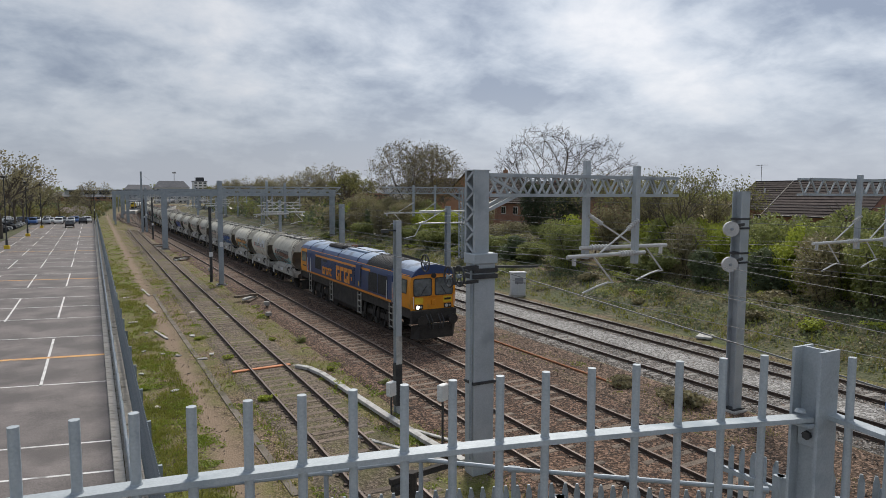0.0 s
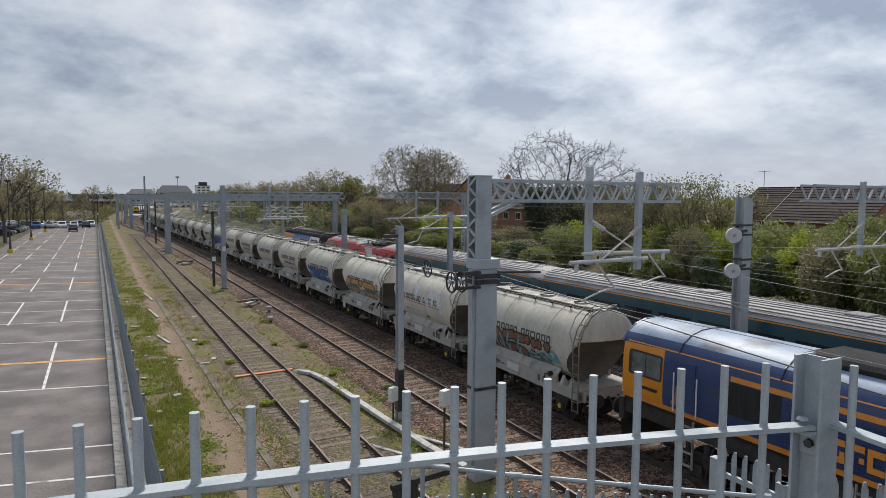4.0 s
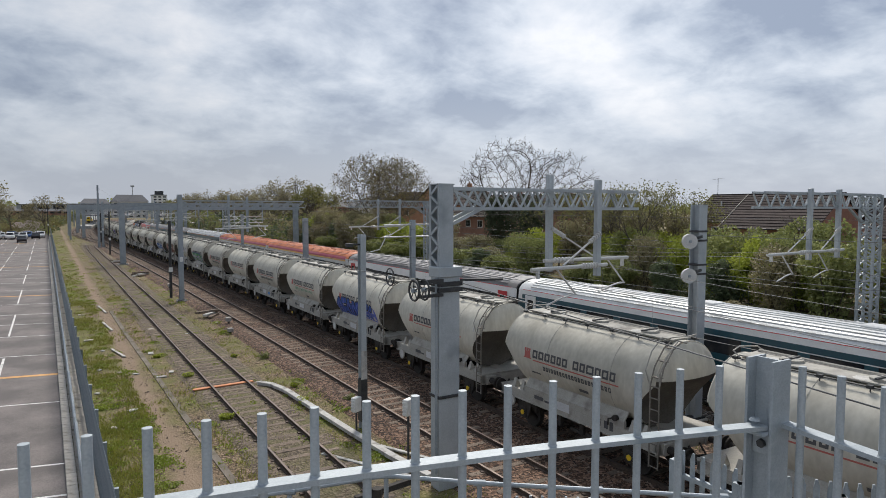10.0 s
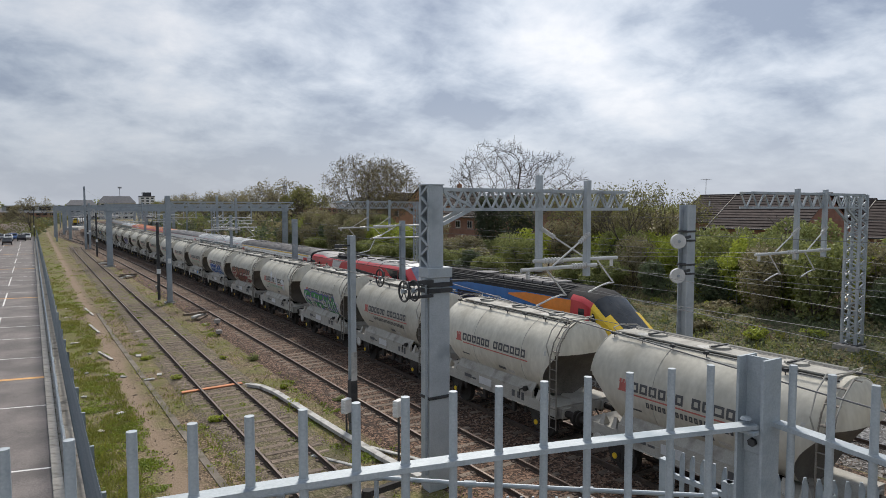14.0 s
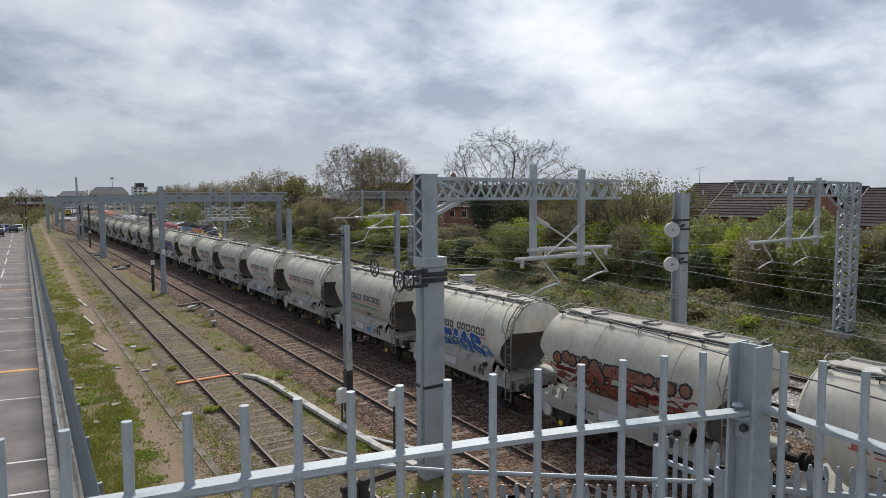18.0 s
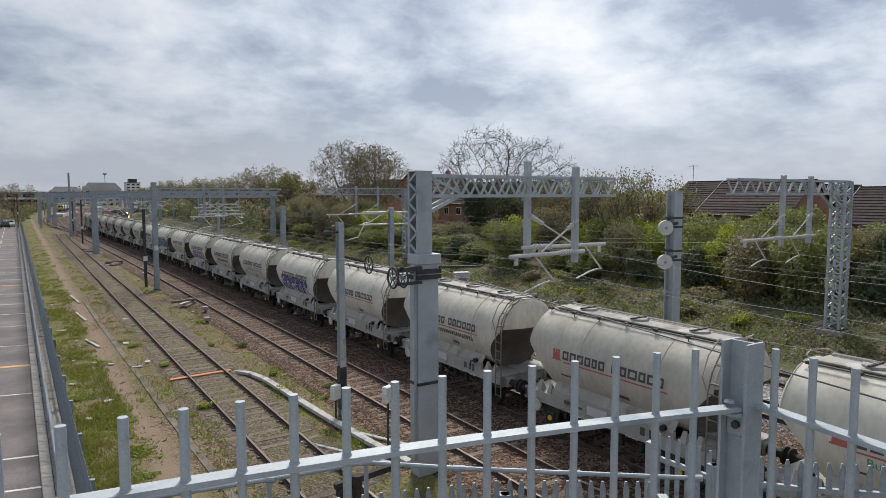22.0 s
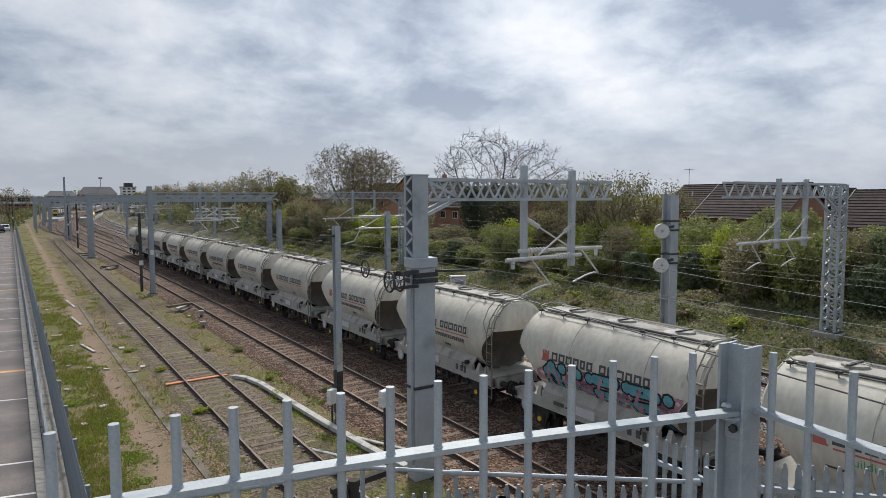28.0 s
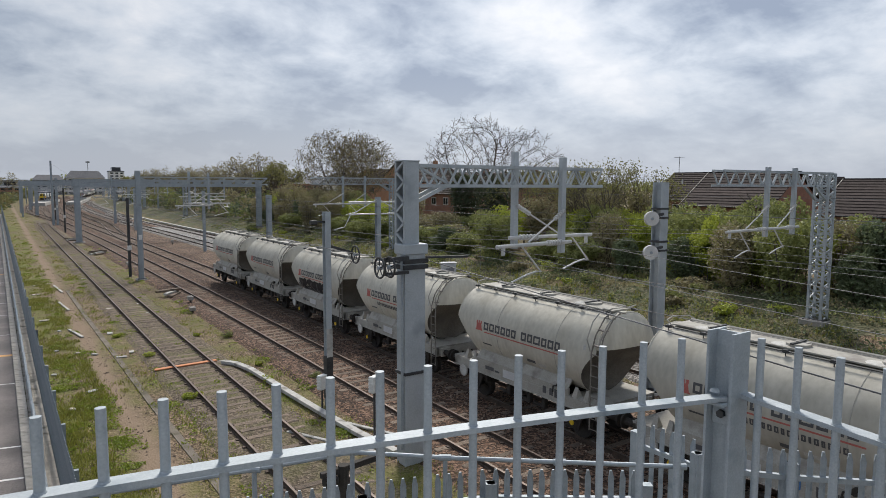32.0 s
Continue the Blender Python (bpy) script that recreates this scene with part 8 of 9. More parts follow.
def build_tree(name_label, seed, h, spread, x, y, z, leaf=None, n=0, size=0.2, levels=5, r0=0.2, wide=1.0):
    t = thing("tree", name_label, "tree", "trees", at=pose(x, y, z, 0, 0, seed * 37))
    sh, fine_sh, tips = tree_skeleton(seed, h, spread, levels, r0, 0.007 if leaf else 0.0065)
    top = max(p.z for p in tips)
    f = h / top
    obj("trunk", sh, BARK, t, "brown trunk with main limbs", at=Matrix.Diagonal((f * wide, f * wide, f, 1)))
    tagged(obj("branchwork", fine_sh, BARK, t, "fine bare branches and twigs", at=Matrix.Diagonal((f * wide, f * wide, f, 1))), kind="stuff")
    if leaf:
        rng = np.random.default_rng(seed)
        pts = np.array([tuple(p) for p in tips]) * f
        pick = pts[rng.integers(0, len(pts), n)] + rng.normal(size=(n, 3)) * 0.35
        v, q = leaf_cloud([(0, 0, 0, 1, 1, 1)], n, size, seed, gap=2.0)
        c = v.reshape(-1, 4, 3)
        c = c - c.mean(1, keepdims=True) + pick[:len(c), None, :]
        obj("crown", cloud_mesh("crown", c.reshape(-1, 3), q, leaf), None, t, "sparse crown of young leaves")
    return t


def dome_tree(name_label, seed, h, wide, low, x, y, z, leaf=None, n=0, size=0.2, lobes=((0, 0, 1.0),), seeds=1100, fine=0.012):
    """A broad tree whose limbs grow towards points spread through a rounded crown of the given half width."""
    rng = np.random.default_rng(seed)
    goals = []
    while len(goals) < seeds:
        d = rng.normal(size=3)
        d *= rng.uniform(0.25, 1.0) ** 0.45 / np.linalg.norm(d)
        lx, ly, k = lobes[rng.integers(len(lobes))]
        zc, hz = low + (h - low) * 0.46, (h - low) * 0.54
        p = np.array((lx + d[0] * wide * k, ly + d[1] * wide * k, zc + d[2] * hz * k))
        if p[2] > low * 0.85:
            goals.append(p)
    goals = np.array(goals)
    step = 0.5
    nodes, up = [np.array((0.0, 0.0, -0.3))], [-1]
    while nodes[-1][2] < low * 0.62:
        nodes.append(nodes[-1] + np.array((rng.uniform(-0.05, 0.05), rng.uniform(-0.05, 0.05), step)))
        up.append(len(nodes) - 2)
    near = np.full(len(goals), len(nodes) - 1)
    dist = np.linalg.norm(goals - nodes[-1], axis=1)
    alive = np.ones(len(goals), bool)
    for _ in range(90):
        idx = np.nonzero(alive)[0]
        if not len(idx):
            break
        first = len(nodes)
        for k in np.unique(near[idx]):
            mine = idx[near[idx] == k]
            v = goals[mine] - nodes[k]
            v = (v / np.linalg.norm(v, axis=1)[:, None]).sum(0) + rng.normal(size=3) * 0.25
            v = v / (np.linalg.norm(v) + 1e-9) + np.array((0, 0, 0.12))
            nodes.append(nodes[k] + v / np.linalg.norm(v) * step)
            up.append(int(k))
        fresh = np.array(nodes[first:])
        dd = np.linalg.norm(goals[idx][:, None] - fresh[None], axis=2)
        best = dd.argmin(1)
        db = dd[np.arange(len(idx)), best]
        better = db < dist[idx]
        near[idx[better]] = first + best[better]
        dist[idx[better]] = db[better]
        stuck = ~better & (rng.random(len(idx)) < 0.3)
        alive[idx[(dist[idx] < 0.62) | stuck]] = False
    count = len(nodes)
    flow, kids = np.full(count, 0.0), np.zeros(count, int)
    for k in range(count - 1, 0, -1):
        flow[k] = max(flow[k], fine ** 2.3)
        flow[up[k]] += flow[k]
        kids[up[k]] += 1
    rad = np.maximum(flow, 1e-6) ** (1 / 2.3)
    limbs, twigs = Shape(), Shape()
    thin = []
    for k in range(1, count):
        to = limbs if rad[k] > 0.05 else twigs
        to.rod(nodes[up[k]], nodes[k], min(rad[up[k]], rad[k] * 1.25), 6 if rad[k] > 0.05 else 3, rad[k])
        if rad[k] < fine * 2.6:
            thin.append(nodes[k])
            for _ in range(3 if kids[k] == 0 else 1):
                d = (nodes[k] - nodes[up[k]]) / step + rng.normal(size=3) * 0.55 + np.array((0, 0, 0.25))
                q = nodes[k] + d / np.linalg.norm(d) * rng.uniform(0.35, 0.8)
                twigs.rod(nodes[k], q, fine * 0.85, 3, fine * 0.55)
                for _ in range(2):
                    e = d / np.linalg.norm(d) + rng.normal(size=3) * 0.5
                    m = nodes[k] + (q - nodes[k]) * rng.uniform(0.3, 0.9)
                    twigs.rod(m, m + e * rng.uniform(0.15, 0.4), fine * 0.65, 3, fine * 0.45)
    t = thing("tree", name_label, "tree", "trees", at=pose(x, y, z))
    obj("trunk", limbs, BARK, t, "brown trunk with main limbs")
    tagged(obj("branchwork", twigs, BARK, t, "fine bare branches and twigs"), kind="stuff")
    if leaf:
        pts = np.array(thin)
        pick = pts[rng.integers(0, len(pts), n)] + rng.normal(size=(n, 3)) * 0.3
        v, q = leaf_cloud([(0, 0, 0, 1, 1, 1)], n, size, seed, gap=2.0)
        c = v.reshape(-1, 4, 3)
        c = c - c.mean(1, keepdims=True) + pick[:len(c), None, :]
        obj("crown", cloud_mesh("crown", c.reshape(-1, 3), q, leaf), None, t, "thin crown of opening buds")
    return t


BUD_BROWN = leafy("brown_buds", (0.12, 0.10, 0.045), (0.28, 0.235, 0.11))
IVY = leafy("ivy_leaves", (0.035, 0.05, 0.028), (0.10, 0.125, 0.065))
BLOSSOM = leafy("pale_blossom", (0.42, 0.34, 0.32), (0.66, 0.57, 0.54))
LEAF_SPRING = leafy("spring_leaves", (0.12, 0.12, 0.04), (0.30, 0.29, 0.10))


def build_trees():
    dome_tree("tall bare tree with fine branching twigs behind the bank", 7, 14.4, 6.4, 4.6, 48.2, 61.2, 1.2, lobes=((-1.0, 1.0, 1.0), (-1.0, 1.0, 1.0), (-1.0, 1.0, 1.0), (2.2, -3.8, 0.72)), seeds=2000, fine=0.017)
    b = dome_tree("round tree with budding brown-green twigs", 3, 14.6, 5.2, 4.6, 42.4, 90, 1.2, BUD_BROWN, 7000, 0.19, lobes=((-0.8, 1.6, 1.0), (1.2, -1.8, 0.86)), seeds=1700, fine=0.019)
    dome_tree("ivy-clad tree with a dark evergreen cloak", 21, 8.2, 1.9, 2.2, 45.0, 61.3, 1.2, IVY, 5200, 0.22, seeds=260)
    dome_tree("ivy-clad tree with a dark evergreen cloak", 22, 7.7, 1.7, 2.0, 45.2, 56.2, 1.2, IVY, 4600, 0.22, seeds=240)
    c = build_tree("slender young tree with pale green leaves", 9, 8.2, 0.75, 40.5, 36.5, 1.2, LEAF_SPRING, 1700, 0.15, 4, 0.08)
    d = build_tree("green leafing tree with an uneven crown", 13, 10.5, 0.9, 0, 0, 0, LEAF_SPRING, 2200, 0.34, 4, 0.2)
    e = build_tree("bare brown tree in a far row", 17, 13.0, 0.85, 0, 0, 0, LEAF_BUD, 1500, 0.35, 4, 0.2)
    rng = random.Random(8)
    d.matrix_basis, e.matrix_basis = pose(44, 120, 1.2), pose(-20, 120, G0)
    for x, y, s in ((42, 41, 1), (46, 37, 1), (44.5, 46, 1), (48, 44, 1), (45, 51, 1)):
        copy_thing(c, pose(x, y, 1.2, 0, 0, x * 50))
    for y in range(128, 330, 14):
        for src in (e, d if y % 3 == 0 else e):
            x = 38 + bend(y) + rng.uniform(0, 22)
            k = rng.uniform(0.62, 0.95)
            copy_thing(src, pose(x, y + rng.uniform(-5, 5), 1.0, 0, 0, rng.uniform(0, 360)) @ Matrix.Diagonal((k, k, k, 1)))
    copy_thing(b, pose(50, 97, 1.2, 0, 0, 140))
    for x, y, k in ((-20, 206, 0.85), (-9, 212, 0.62), (-16, 209, 0.85), (-26, 208, 0.8), (-33, 212, 0.9), (-40, 206, 0.85), (-50, 208, 0.9), (-1.2, 212, 0.84), (-17.5, 112, 0.92), (-21.5, 118, 1.0), (-18.5, 134, 0.88), (-17.5, 152, 0.8), (-24, 126, 1.05), (-22, 146, 0.95), (-30, 160, 0.8), (-2.5, 226, 0.5), (-20, 215, 0.75), (-60, 200, 0.9), (-33, 236, 0.8), (-5.5, 236, 0.55), (-13.8, 128, 1.12), (-15.6, 166, 1.0), (-16.5, 196, 1.0), (-12.6, 201, 0.85), (-15.2, 181, 0.9)):
        copy_thing(d if rng.random() < 0.2 else e, pose(x, y, G0, 0, 0, rng.uniform(0, 360)) @ Matrix.Diagonal((k, k, k, 1)))
    # shrubs behind the parked cars
    for k, m in enumerate((LEAF_SPRING, BUD_BROWN, LEAF, BLOSSOM)):
        bl = [(rng.uniform(-80, -1), rng.uniform(206, 226), rng.uniform(0.6, 2.6), rng.uniform(1.2, 2.6), rng.uniform(1.2, 2.4), rng.uniform(0.8, 1.7)) for _ in range(24 if k < 3 else 9)]
        v, f = leaf_cloud(bl, (4500, 6500, 3500, 1500)[k], 0.42, 60 + k)
        tagged(new("shrubs", cloud_mesh("shrubs", v, f, m)), "tangled shrubs behind the parked cars" if k < 3 else "shrubs in pale pink blossom behind the parked cars", "shrubs", kind="stuff")
    # woods behind the houses
    bl = [(rng.uniform(88, 240), rng.uniform(-60, 330), rng.uniform(2, 4.5), rng.uniform(4, 8), rng.uniform(4, 8), rng.uniform(2.5, 4.5)) for _ in range(90)]
    v, f = leaf_cloud(bl, 14000, 1.1, 77)
    tagged(new("far_woods", cloud_mesh("far_woods", v, f, BUD_BROWN)), "brownish belt of trees behind the houses", "woods", kind="stuff")
    # scrub and low trees beside the far lines
    for k, m in enumerate((BUD_BROWN, LEAF_SPRING, LEAF_DARK)):
        bl = []
        for _ in range(60):
            y = rng.uniform(215, 420)
            x = rng.uniform(-45, -3) if rng.random() < 0.7 else rng.uniform(0, 4) + max(0, bend(y)) - 4
            bl.append((x, y, rng.uniform(0.5, 3.2), rng.uniform(1.5, 3.5), rng.uniform(1.5, 4), rng.uniform(0.8, 2.0)))
        v, f = leaf_cloud(bl, 6000, 0.6, 160 + k)
        tagged(new("far_scrub", cloud_mesh("far_scrub", v, f, m)), "dull scrub and low trees beside the station lines", "scrub", kind="stuff")
    # far woods along the skyline
    blobs = []
    for k in range(150):
        x = rng.uniform(-500, 700)
        y = rng.uniform(430, 640)
        if -60 < x < 150 and y < 520:
            continue
        s = rng.uniform(6, 12)
        blobs.append((x, y, rng.uniform(3, 7), s, s, rng.uniform(4, 8)))
    v, f = leaf_cloud(blobs, 16000, 2.2, 5)
    w = new("far_woods", cloud_mesh("far_woods", v, f, LEAF))
    tagged(w, "distant belt of dull green trees on the skyline", "woods", kind="stuff")


build_trees()


def build_grass():
    rng = np.random.default_rng(3)
    areas = ((0.9, 7.0, 60, 200, 4200, 0.75), (1.15, 3.0, 5, 60, 10000, 0.75), (1.15, 5.4, 4, 80, 7000, 0.65), (8.0, 9.9, 6, 90, 2200, 0.6), (5.0, 8.0, 6, 60, 2600, 0.5), (17.3, 19.6, 8, 60, 1200, 0.6))
    pts = []
    for x0, x1, y0, y1, n, hh in areas:
        x = rng.uniform(x0, x1, n)
        y = y0 + (y1 - y0) * rng.uniform(0, 1, n) ** 1.7
        for a, b in zip(x, y):
            if noise.noise(Vector((a * 0.45, b * 0.3, 2))) + 0.6 * noise.noise(Vector((a * 1.7, b * 1.4, 7))) + rng.uniform(-0.35, 0.35) > 0.08 + (0.5 if abs(a - 3.35) < 0.5 else 0.0):
                pts.append((a, b, hh))
    for i in range(1500):
        y = rng.uniform(2, 90)
        x = f_edge(y) + rng.uniform(0.3, 4.5)
        pts.append((x, y, 1.6))
    vs, fs = [], []
    for x, y, hh in pts:
        z = bank_z(x, y) if x > 28 else G0 + 0.01
        for k in range(6):
            a = rng.uniform(0, 6.28)
            h = rng.uniform(0.06, 0.24) * hh
            dx, dy = math.cos(a), math.sin(a)
            bx0, by0 = x + rng.uniform(-0.14, 0.14), y + rng.uniform(-0.14, 0.14)
            lean = rng.uniform(0.02, 0.16) * hh
            w = rng.uniform(0.012, 0.03) * hh
            o = len(vs)
            vs += [(bx0 - dy * w, by0 + dx * w, z), (bx0 + dy * w, by0 - dx * w, z), (bx0 + dx * lean, by0 + dy * lean, z + h)]
            fs.append((o, o + 1, o + 2))
    wd = random.Random(31)
    bl = []
    for x0, x1, y0, y1, n in ((1.2, 3.0, 8, 34, 230), (1.2, 3.0, 34, 110, 90), (4.2, 5.4, 14, 60, 60), (5.2, 7.6, 14, 70, 36), (7.9, 9.8, 14, 90, 60), (7.7, 8.8, 18, 27, 14), (17.3, 19.2, 14, 50, 16)):
        for _ in range(n):
            x, y, r = wd.uniform(x0, x1), y0 + (y1 - y0) * wd.random() ** 1.4, wd.uniform(0.12, 0.42)
            bl.append((x, y, G0 + 0.02, r, r * wd.uniform(0.8, 1.6), wd.uniform(0.04, 0.13)))
    v, f = leaf_cloud(bl, 56000, 0.07, 9, gap=0.08)
    v[:, 2] = np.maximum(v[:, 2], G0 + 0.012)
    tagged(new("weeds", cloud_mesh("weeds", v, f, WEED)), "low bright green weeds spreading over the dirt", "weeds", kind="stuff")
    g = new("grass", cloud_mesh("grass", vs, fs, GRASS))
    tagged(g, "uneven tufts of green grass beside the rails", "grass", kind="stuff")
    # loose stones lying proud of the ballast
    st = Shape()
    octa = [(0, 2, 4), (2, 1, 4), (1, 3, 4), (3, 0, 4), (2, 0, 5), (1, 2, 5), (3, 1, 5), (0, 3, 5)]
    for i in range(24000):
        y = 5 + 60 * rng.uniform() ** 1.6
        band = rng.integers(0, 4)
        x0, x1, z = ((9.8, 20.2, -0.145), (9.8, 17.0, -0.145), (20.4, 28.2, -0.135), (1.3, 9.5, G0 + 0.01))[band]
        x = rng.uniform(x0, x1)
        r = rng.uniform(0.022, 0.058) * (1.0 if band < 3 else 0.8)
        a = rng.uniform(0.6, 1.3, 6) * r
        st.add([(x - a[0], y, z), (x + a[1], y, z), (x, y - a[2], z), (x, y + a[3], z), (x + 0.3 * a[0], y, z + a[4] * 0.9), (x, y, z - r * 0.5)], octa)
    s = new("loose_stones", st.mesh("loose_stones", False, STONE))
    tagged(s, "loose brown and grey ballast stones", "stones", kind="stuff")


WEED = leafy("weed_leaves", (0.12, 0.17, 0.018), (0.34, 0.40, 0.06))
STONE = leafy("loose_stone", (0.04, 0.027, 0.02), (0.36, 0.275, 0.215), 0.95, thin=False)
build_grass()


def build_litter():
    rng = random.Random(12)
    for k in range(26):
        x, y = rng.uniform(1.4, 9.6), rng.uniform(11, 62)
        s = rng.uniform(0.08, 0.24)
        ob = Shape().box(-s, s, -s * 0.6, s * 0.6, 0, 0.05, 0.01, Matrix.Translation((x, y, G0 + 0.02)) @ Matrix.Rotation(rng.uniform(0, 3), 4, "Z"))
        tagged(obj("rubble", ob, CONC_PALE if k % 3 else KERB), "pale broken lump of concrete on the ground", "rubble", "rubble")
    for x, y, l, a in ((3.0, 47, 3.5, 95), (2.9, 38, 2.4, 100), (3.2, 55, 4.0, 94), (7.9, 17.5, 3.4, 118), (9.5, 17.5, 2.6, 115)):
        tagged(obj("board", Shape().box(-l / 2, l / 2, -0.07, 0.07, 0, 0.06, 0.01, Matrix.Translation((x, y, G0 + 0.03)) @ Matrix.Rotation(radians(a), 4, "Z")), CONC_PALE), "weathered pale board lying on the ground", "board", "boards")


build_litter()


# ---- houses beyond the bank ----
def house(x0, x1, y0, y1, z0, eave, ridge, wall_m, roof_m, label, windows=4, along="y", chimney=True):
    """A gabled house: walls, roof of tile courses, windows with frames. along: the ridge's direction."""
    t = thing("house", label, "house", "houses")
    w = Shape()
    if along == "y":
        xm = (x0 + x1) / 2
        prof = [(x0, z0), (x1, z0), (x1, eave), (xm, ridge - 0.15), (x0, eave)]
        w.sweep(prof, y0, y1)
    else:
        ym = (y0 + y1) / 2
        pr = [(y0, z0), (y1, z0), (y1, eave), (ym, ridge - 0.15), (y0, eave)]
        n = 5
        vs = [(x0, y, z) for y, z in pr] + [(x1, y, z) for y, z in pr]
        w.add(vs, [(i, (i + 1) % n, n + (i + 1) % n, n + i) for i in range(n)] + [tuple(range(n - 1, -1, -1)), tuple(range(n, 2 * n))])
    wall = obj("wall", w, wall_m, t)
    r = obj("roof", Shape(), roof_m, t)
    courses = 13
    for sg in (-1, 1):
        for k in range(courses):
            a, b = k / courses, (k + 1) / courses + 0.02
            s = Shape()
            if along == "y":
                half = (x1 - x0) / 2 + 0.4
                xa, xb = xm + sg * half * (1 - a), xm + sg * half * (1 - b)
                za, zb = eave - 0.25 + (ridge - eave + 0.25) * a, eave - 0.25 + (ridge - eave + 0.25) * b
                q = [(xa, y0 - 0.3, za), (xa, y1 + 0.3, za), (xb, y1 + 0.3, zb), (xb, y0 - 0.3, zb)]
            else:
                half = (y1 - y0) / 2 + 0.4
                ya, yb = ym + sg * half * (1 - a), ym + sg * half * (1 - b)
                za, zb = eave - 0.25 + (ridge - eave + 0.25) * a, eave - 0.25 + (ridge - eave + 0.25) * b
                q = [(x0 - 0.3, ya, za), (x1 + 0.3, ya, za), (x1 + 0.3, yb, zb), (x0 - 0.3, yb, zb)]
            lo = [(p[0], p[1], p[2] + (0.10 if i < 2 else 0.02)) for i, p in enumerate(q)]
            s.add(q + lo, [(0, 1, 2, 3), (4, 5, 6, 7), (0, 1, 5, 4), (1, 2, 6, 5), (2, 3, 7, 6), (3, 0, 4, 7)])
            obj("tile_course", s, roof_m, r)
    if along == "y":
        obj("barge_board", Shape().bar((x0 - 0.4, y1 + 0.32, eave - 0.2), (xm, y1 + 0.32, ridge + 0.05), 0.06, 0.13), KERB, r)
        obj("gutter", Shape().rod((x0 - 0.45, y0 - 0.3, eave - 0.2), (x0 - 0.45, y1 + 0.3, eave - 0.2), 0.07, 6), BLACK, r)
        for k in range(windows):
            y = y0 + (y1 - y0) * (k + 0.5) / windows
            for zz in ((eave - 1.35),):
                g = obj("window", bx(x0 - 0.05, x0 + 0.02, y - 0.7, y + 0.7, zz - 0.65, zz + 0.6, 0.01), WHITE, wall)
                obj("pane", bx(x0 - 0.07, x0 - 0.05, y - 0.6, y - 0.04, zz - 0.55, zz + 0.5), GLASS, g)
                obj("pane", bx(x0 - 0.07, x0 - 0.05, y + 0.04, y + 0.6, zz - 0.55, zz + 0.5), GLASS, g)
        obj("flue", Shape().rod((xm - 2.2, (y0 + y1) / 2, eave + 1.4), (xm - 2.2, (y0 + y1) / 2, eave + 2.3), 0.09, 8), WHITE, r)
    else:
        for k in range(2):
            y = y0 + (y1 - y0) * (k + 0.5) / 2
            g = obj("window", bx(x0 - 0.05, x0 + 0.02, y - 0.6, y + 0.6, eave - 1.7, eave - 0.5, 0.01), WHITE, wall)
            obj("pane", bx(x0 - 0.07, x0 - 0.05, y - 0.5, y + 0.5, eave - 1.6, eave - 0.6), GLASS, g)
    if chimney:
        c = obj("chimney", bx((x0 + x1) / 2 - 0.35, (x0 + x1) / 2 + 0.35, y0 + 1.0, y0 + 1.7, ridge - 0.6, ridge + 0.7, 0.02), wall_m, r)
        obj("chimney_pot", Shape().rod(((x0 + x1) / 2, y0 + 1.35, ridge + 0.7), ((x0 + x1) / 2, y0 + 1.35, ridge + 1.0), 0.12, 8), BRICK_Y, c)
    return t


def build_houses():
    z = 1.2
    a = house(60.3, 69.9, 33.4, 42.9, z, 5.7, 9.0, BRICK, ROOF, "brick house with cream panels and a broad brown tiled roof", 3, chimney=False)
    front = [c for c in a.children if c.name.startswith("wall")][0]
    obj("cream_panel", bx(60.22, 60.3, 38.2, 39.9, 2.2, 5.5), RENDER, front, "cream rendered panel between the windows")
    house(61.0, 70.4, 11.0, 29.2, z, 5.2, 8.25, BRICK, ROOF, "brick house with a long brown tiled roof", 4, chimney=False)
    house(60.0, 69.5, -12.0, 8.5, z, 5.2, 8.4, BRICK, ROOF, "brick house with a brown tiled roof", 4)
    house(67.5, 77.0, 47.6, 52.6, z, 6.1, 9.2, BRICK, ROOF, "red-brown brick house with a brown tiled roof", 2, chimney=False)
    house(72, 80, 34.0, 38.0, z, 5.2, 8.6, RENDER, ROOF, "white rendered gable between brown roofs", 2, along="x", chimney=False)
    house(58, 68, 68, 79, z, 6.3, 9.4, BRICK, ROOF, "dark brick house behind bare trees", 3)
    house(60, 70, 82, 96, z, 6.3, 9.6, BRICK, ROOF, "dark brick house row behind trees", 4)
    house(62, 74, 101, 113, z, 8.2, 11.4, BRICK_Y, ROOF, "orange brick gabled house above the trees", 3, along="x")
    house(68, 80, 124, 137, z, 7.4, 11.0, BRICK_Y, ROOF, "orange brick gabled house beyond the trees", 3, along="x")
    house(78, 90, 160, 180, z, 7.4, 10.6, RENDER, ROOF_G, "pale house with a grey slate roof", 3, along="x")
    a = thing("aerial", "thin rooftop television aerial", "aerial", at=pose(72.2, 52.2, 9.1))
    obj("mast", Shape().rod((0, 0, -1.0), (0, 0, 2.2), 0.03, 5), DARKST, a)
    s = Shape().rod((-0.2, -0.7, 2.1), (0.2, 0.8, 2.1), 0.02, 4)
    for k in range(5):
        s.rod((-0.3, -0.6 + k * 0.3, 2.1), (0.3, -0.6 + k * 0.3, 2.1), 0.012, 4)
    obj("array", s, DARKST, a)


build_houses()


